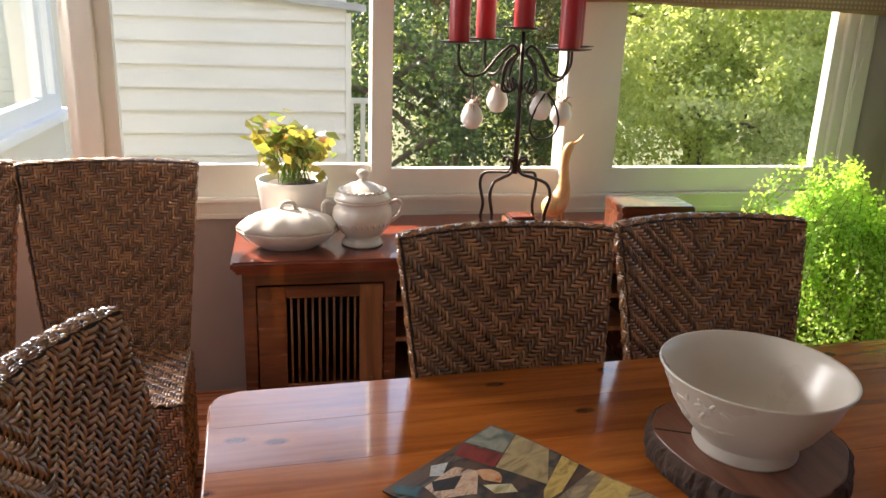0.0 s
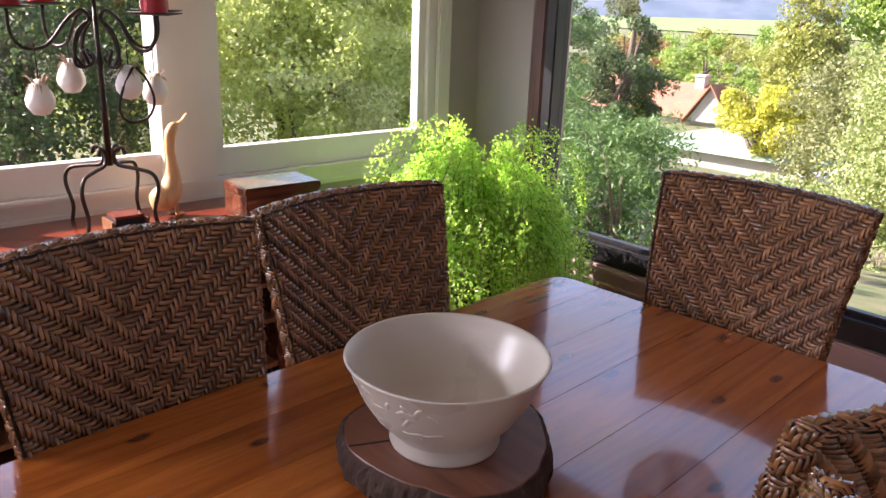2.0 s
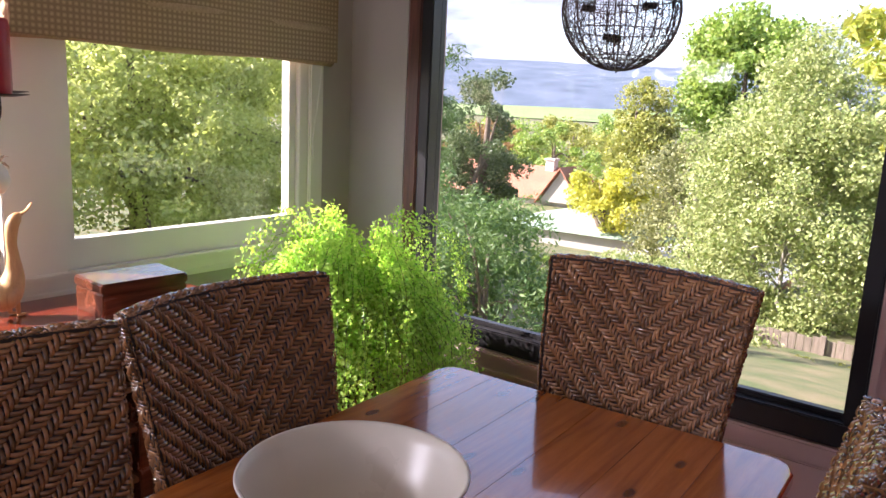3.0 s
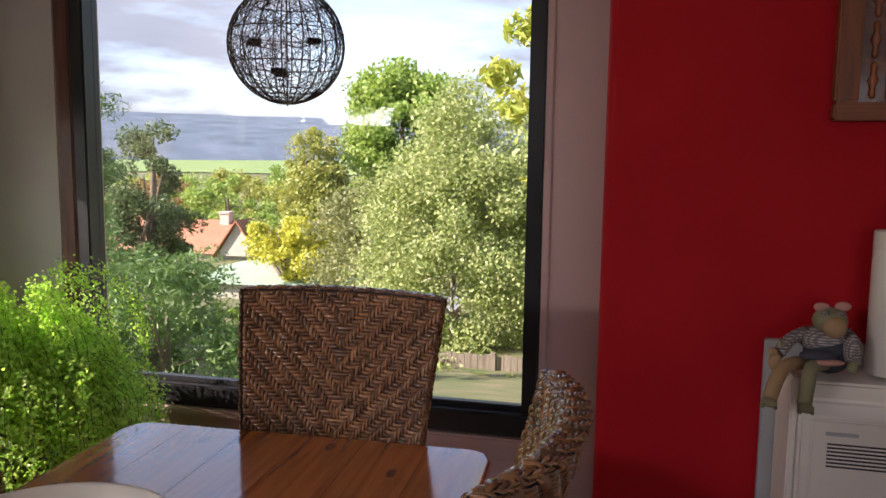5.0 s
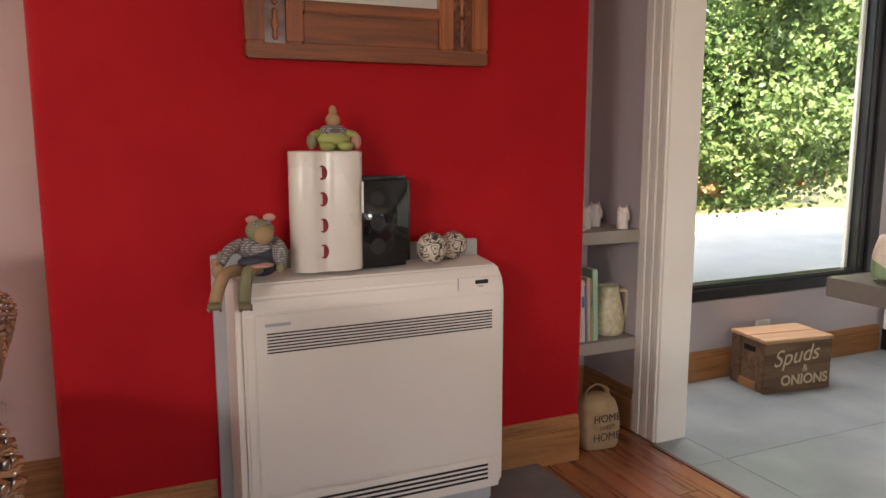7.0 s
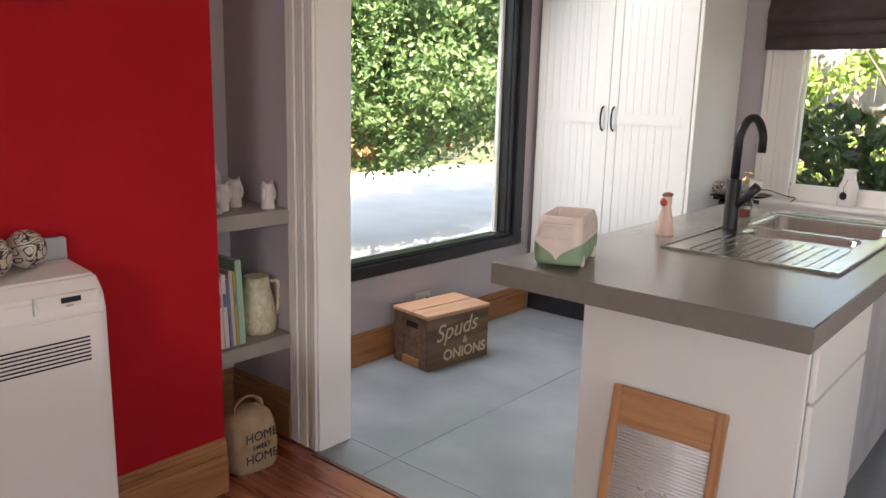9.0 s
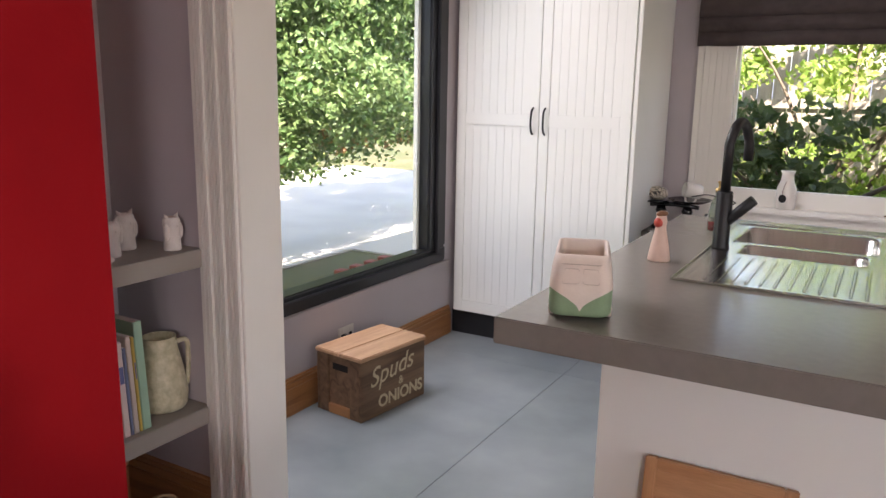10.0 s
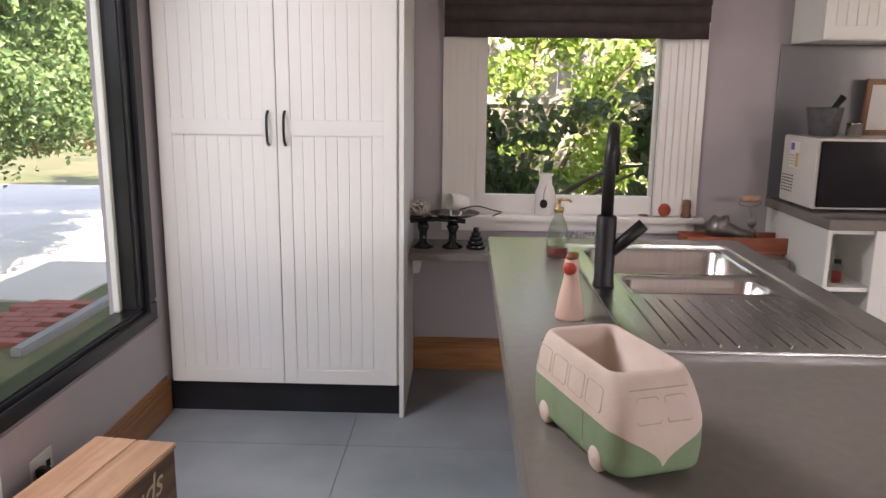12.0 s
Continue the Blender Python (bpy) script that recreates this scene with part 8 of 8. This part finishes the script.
for x_ in (-0.24, 0.228):
    bx("end", (x_, x_ + 0.012, -0.07, 0.07, 0.012, 0.095 if x_ < 0 else 0.07), M_ORANGEW, tray, 0.003)
M_PEWT = mat("dull_cast_metal", (0.32, 0.30, 0.28), (0.20, 0.19, 0.18), 0.4, 0.9, scale=12, bump=0.2)
minc = thing("meat_mincer", "old cast metal hand mincer lying in the tray", "mincer", pose(0.48, -4.47, 0.745))
part("barrel", sweep(bmesh.new(), [(0.09, 0, 0.075), (0.05, 0, 0.06), (-0.03, 0, 0.035), (-0.10, 0, 0.02)], [0.052, 0.046, 0.034, 0.028], 20), M_PEWT, minc, smooth=True)
part("hopper", sweep(bmesh.new(), [(0.02, 0, 0.05), (0.05, 0, 0.10)], [0.025, 0.045], 18), M_PEWT, minc, smooth=True)
part("clamp", sweep(bmesh.new(), [(-0.03, 0, 0.02), (-0.12, 0.0, -0.01), (-0.19, 0, -0.02)], 0.012, 8), M_PEWT, minc, smooth=True)
hm = thing("hand_whisk", "old hand-cranked whisk with a turned timber handle in the tray", "whisk", pose(0.40, -4.46, 0.712))
part("grip", sweep(bmesh.new(), [(0.045, 0, 0.235), (0.03, 0, 0.235), (-0.03, 0, 0.235), (-0.045, 0, 0.235)], [0.012, 0.016, 0.016, 0.012], 14), M_CRATET, hm, "turned timber grip", True)
part("yoke", sweep(bmesh.new(), smooth_line([(0.045, 0, 0.235), (0.046, 0, 0.21), (0.0, 0, 0.20), (-0.046, 0, 0.21), (-0.045, 0, 0.235)], 4), 0.004, 6), M_PEWT, hm, smooth=True)
part("shaft", sweep(bmesh.new(), [(0, 0, 0.20), (-0.012, 0, 0.14), (-0.02, 0, 0.095)], 0.006, 8), M_PEWT, hm, smooth=True)
part("gear", lathe(bmesh.new(), [(0.022, -0.003), (0.024, 0.0), (0.022, 0.003), (0.0, 0.003)], 20), M_PEWT, hm, smooth=True, at=pose(-0.014, 0.008, 0.125, 90))
for s in (-1, 1):
    part("beater_loop", sweep(bmesh.new(), smooth_line([(-0.02, 0, 0.10), (-0.02 + s * 0.03, 0, 0.06), (-0.022 + s * 0.022, 0, 0.015), (-0.024, 0, 0.002)], 5), 0.003, 6), M_PEWT, hm, smooth=True)
pm = part("pepper_mill", lathe(bmesh.new(), [(0.026, 0.0), (0.026, 0.01), (0.02, 0.03), (0.022, 0.06), (0.018, 0.075), (0.02, 0.085), (0.0, 0.09)], 20), M_BROWNW, smooth=True)
pm.matrix_world = pose(0.64, YS + 0.03, 0.8255)
tagged(pm, "small dark turned timber mill on the sill", "mill")

# ---- dark blind of the kitchen window ----
M_BLINDK = mat("dark_brown_blind_fabric", (0.055, 0.038, 0.035), (0.04, 0.028, 0.026), 0.8, scale=18, bump=0.3, fine=200)
kb = thing("kitchen_blind", "dark brown pleated roman blind over the window", "blind", pose(0.61, YS + 0.045, 1.675))
for k in range(3):
    bm = bmesh.new()
    rows = []
    for i in range(25):
        x_ = 1.236 * i / 24
        w_ = 0.004 * math.sin(i * 1.7 + k) + 0.003 * math.sin(i * 0.6)
        rows.append([bm.verts.new((x_, y_ + w_, z_ + 0.3 * w_)) for y_, z_ in ((0.004, 0.075 * k + 0.16), (0.03 + 0.006 * k, 0.075 * k + 0.06), (0.034 + 0.006 * k, 0.075 * k), (0.022 + 0.006 * k, 0.075 * k), (0.0, 0.075 * k + 0.15))])
    for ra, rb in zip(rows, rows[1:]):
        for q in range(4):
            bm.faces.new((ra[q], rb[q], rb[q + 1], ra[q + 1]))
    part("pleat", bm, M_BLINDK, kb, smooth=True)
bx("fabric", (0.0, 1.236, 0.0, 0.006, 0.2, 0.66), M_BLINDK, kb)

# ---- far counter with the microwave ----
fc = thing("base_cabinet", "white base cabinet with open cubbies and a door", "cabinet", pose(0.235, YS, 0))
M_CABC = M_CAB
bx("end_panel", (-0.02, 0.0, 0.001, 0.655, 0.0, 0.885), M_CAB, fc, 0.002)
bx("divider", (-0.225, -0.205, 0.001, 0.655, 0.10, 0.885), M_CAB, fc, 0.002)
bx("carcass", (-1.4, -0.225, 0.001, 0.63, 0.10, 0.885), M_CAB, fc)
bx("cubby_back", (-0.205, -0.02, 0.30, 0.32, 0.10, 0.885), M_CAB, fc)
for z in (0.10, 0.40, 0.62, 0.865):
    bx("cubby_shelf", (-0.205, -0.02, 0.32, 0.653, z, z + 0.018), M_CAB, fc, 0.001)
bx("face_frame", (-0.245, -0.188, 0.6555, 0.67, 0.10, 0.885), M_CAB, fc, 0.002)
bx("plinth", (-1.4, -0.02, 0.02, 0.60, 0.0, 0.10), M_BLACKF, fc)
dr = bx("door", (-0.70, -0.255, 0.631, 0.65, 0.115, 0.875), M_CAB, fc, 0.002)
part("handle", sweep(bmesh.new(), smooth_line([(-0.285, 0.65, 0.70), (-0.285, 0.675, 0.72), (-0.285, 0.68, 0.76), (-0.285, 0.675, 0.80), (-0.285, 0.65, 0.82)], 4), 0.0055, 8), M_BLACK, dr, smooth=True)
tagged(bx("counter_top", (-1.4, 0.25, YS + 0.001, -3.985, 0.886, 0.93), M_STONE, bevel=0.003), "taupe stone counter top along the wall", "worktop")
tagged(bx("splashback", (-1.4, 0.245, YS + 0.0005, YS + 0.010, 0.931, 1.66), mat("grey_glass_splashback", (0.19, 0.19, 0.195), (0.17, 0.17, 0.175), 0.15, scale=2, bump=0.01)), "plain grey splashback behind the counter", "splashback")
for z, x_ in ((0.638, -0.10), (0.418, -0.12)):
    jr = thing("spice_jar", "small glass jar in the cabinet's cubby", "jar", pose(0.235 + x_, YS + 0.56, z))
    part("glass", lathe(bmesh.new(), [(0.02, 0.0), (0.022, 0.004), (0.022, 0.07), (0.014, 0.085), (0.012, 0.085)], 20), M_CLEAR, jr, smooth=True)
    part("contents", lathe(bmesh.new(), [(0.018, 0.003), (0.019, 0.05), (0.0, 0.05)], 16), M_CANDLE if z > 0.5 else M_CHINA, jr, smooth=True)
    part("lid", lathe(bmesh.new(), [(0.015, 0.085), (0.015, 0.10), (0.0, 0.10)], 16), M_BLACK, jr)
uc = thing("wall_cabinet", "white wall cabinet over the counter", "cabinet", pose(0.20, YS, 1.662))
bx("carcass", (-1.3, 0.0, 0.001, 0.31, 0.0, 0.72), M_CAB, uc, 0.002)
ud = bx("door", (-0.45, -0.002, 0.311, 0.33, 0.003, 0.715), M_CAB, uc, 0.002)
for k in range(8):
    xa = -0.40 + k * 0.044
    bx("board", (xa + 0.001, xa + 0.043, 0.3302, 0.334, 0.06, 0.66), M_CAB, ud, 0.001)
mw = thing("microwave_oven", "white microwave oven with black door", "microwave", pose(0.235, -4.20, 0.93))
bx("body", (-0.50, 0.0, -0.35, 0.0, 0.012, 0.315), M_CHINA, mw, 0.006)
bx("door", (-0.38, -0.012, 0.001, 0.014, 0.022, 0.305), M_GBLACK, mw, 0.004)
bx("control_panel", (-0.495, -0.385, 0.001, 0.012, 0.022, 0.305), M_GBLACK, mw, 0.004)
for x_ in (-0.46, -0.04):
    for y_ in (-0.30, -0.05):
        bx("foot", (x_ - 0.015, x_ + 0.015, y_ - 0.015, y_ + 0.015, 0.0005, 0.012), M_BLACK, mw)
for i in range(5):
    for j in range(6):
        bx("vent_slot", (0.0002, 0.0012, -0.33 + i * 0.025, -0.315 + i * 0.025, 0.06 + j * 0.014, 0.066 + j * 0.014), M_DARK, mw)
st = bx("sticker", (0.0003, 0.0012, -0.27, -0.17, 0.17, 0.29), M_PAGE, mw)
bx("sticker_patch", (0.0013, 0.0018, -0.262, -0.225, 0.25, 0.283), mat("purple_print", (0.25, 0.12, 0.42)), st)
bx("sticker_patch", (0.0013, 0.0018, -0.205, -0.175, 0.175, 0.24), mat("yellow_print", (0.62, 0.45, 0.10)), st)
for k in range(4):
    bx("printed_line", (0.0013, 0.0017, -0.262, -0.21, 0.185 + k * 0.013, 0.190 + k * 0.013), M_GREYP, st)
mo = thing("grey_mortar", "dark grey stone mortar on the microwave", "mortar", pose(0.12, -4.42, 1.2455))
part("cup", lathe(bmesh.new(), [(0.055, 0.0), (0.06, 0.005), (0.07, 0.08), (0.078, 0.125), (0.072, 0.127), (0.06, 0.08), (0.0, 0.05)], 28), mat("dark_grey_stone", (0.10, 0.10, 0.10), (0.07, 0.07, 0.07), 0.7, scale=40, bump=0.4), mo, smooth=True)
part("pestle", sweep(bmesh.new(), [(0.0, 0, 0.06), (-0.05, 0, 0.14), (-0.075, 0, 0.175)], [0.016, 0.013, 0.017], 12), M_BLACK, mo, smooth=True)
tin = thing("steel_cup", "small stainless steel cup on the microwave", "cup", pose(-0.01, -4.40, 1.2455))
part("body", lathe(bmesh.new(), [(0.034, 0.0), (0.035, 0.055), (0.039, 0.06), (0.036, 0.061), (0.033, 0.055), (0.0, 0.01)], 24), M_STEEL, tin, smooth=True)
fr = thing("photo_frame", "plain framed picture leaning on the splashback", "picture frame", pose(-0.26, -4.63, 1.2455, -6, 0, 0))
bx("frame", (-0.12, 0.12, 0.0, 0.018, 0.0, 0.26), M_BROWNW, fr, 0.003)
bx("print", (-0.095, 0.095, 0.0182, 0.0195, 0.025, 0.235), M_PAGE, fr)


# ---- floors, piece by piece ----
rs = np.random.default_rng(5)
floor = structure(thing("floor", "polished red-brown timber floorboards", "floor"))
board = box(bmesh.new(), -0.5, 0.5, -0.0525, 0.0525, -0.02, 0.0, bevel=0.0012, seg=1)
me = bpy.data.meshes.new("floorboard")
board.to_mesh(me)
board.free()
me.materials.append(M_FLOOR)
y = -1.70
while y < YN:
    x = -2.6 - rs.uniform(0, 1.5)
    while x < XE:
        L = rs.uniform(1.8, 3.2)
        x0, x1 = max(x, -2.6), min(x + L, XE + 0.02 if y > -1.70 else XE)
        if x1 - x0 > 0.05:
            ob = part_mesh("floorboard", me, None, floor)
            ob.matrix_local = Matrix.LocRotScale(((x0 + x1) / 2, y, 0.0), None, (x1 - x0 - 0.001, 1, 1))
        x += L
    y += 0.1058
structure(bx("threshold_strip", (-2.6, 2.455, -1.775, -1.754, -0.02, 0.004), M_DARKTRIM, bevel=0.002))
bm = bmesh.new()
box(bm, 2.455, 3.03, -1.80, -1.754, -0.021, -0.003)
structure(part("floor_infill", bm, M_FLOOR))
kfloor = structure(thing("kitchen_floor", "large blue-grey concrete-look floor tiles", "floor"))
xs, ys = [-2.6, -1.4, -0.2, 1.0, 2.2, 3.05], [YS, -3.76, -1.957, -1.776]
for x0, x1 in zip(xs, xs[1:]):
    for y0, y1 in zip(ys, ys[1:]):
        if y1 > -1.8 and x1 > 2.4:
            x1 = 2.455
        bx("tile", (x0 + 0.0008, x1 - 0.0008, y0 + 0.0008, y1 - 0.0008, -0.02, 0.0), M_TILE, kfloor, 0.0008)
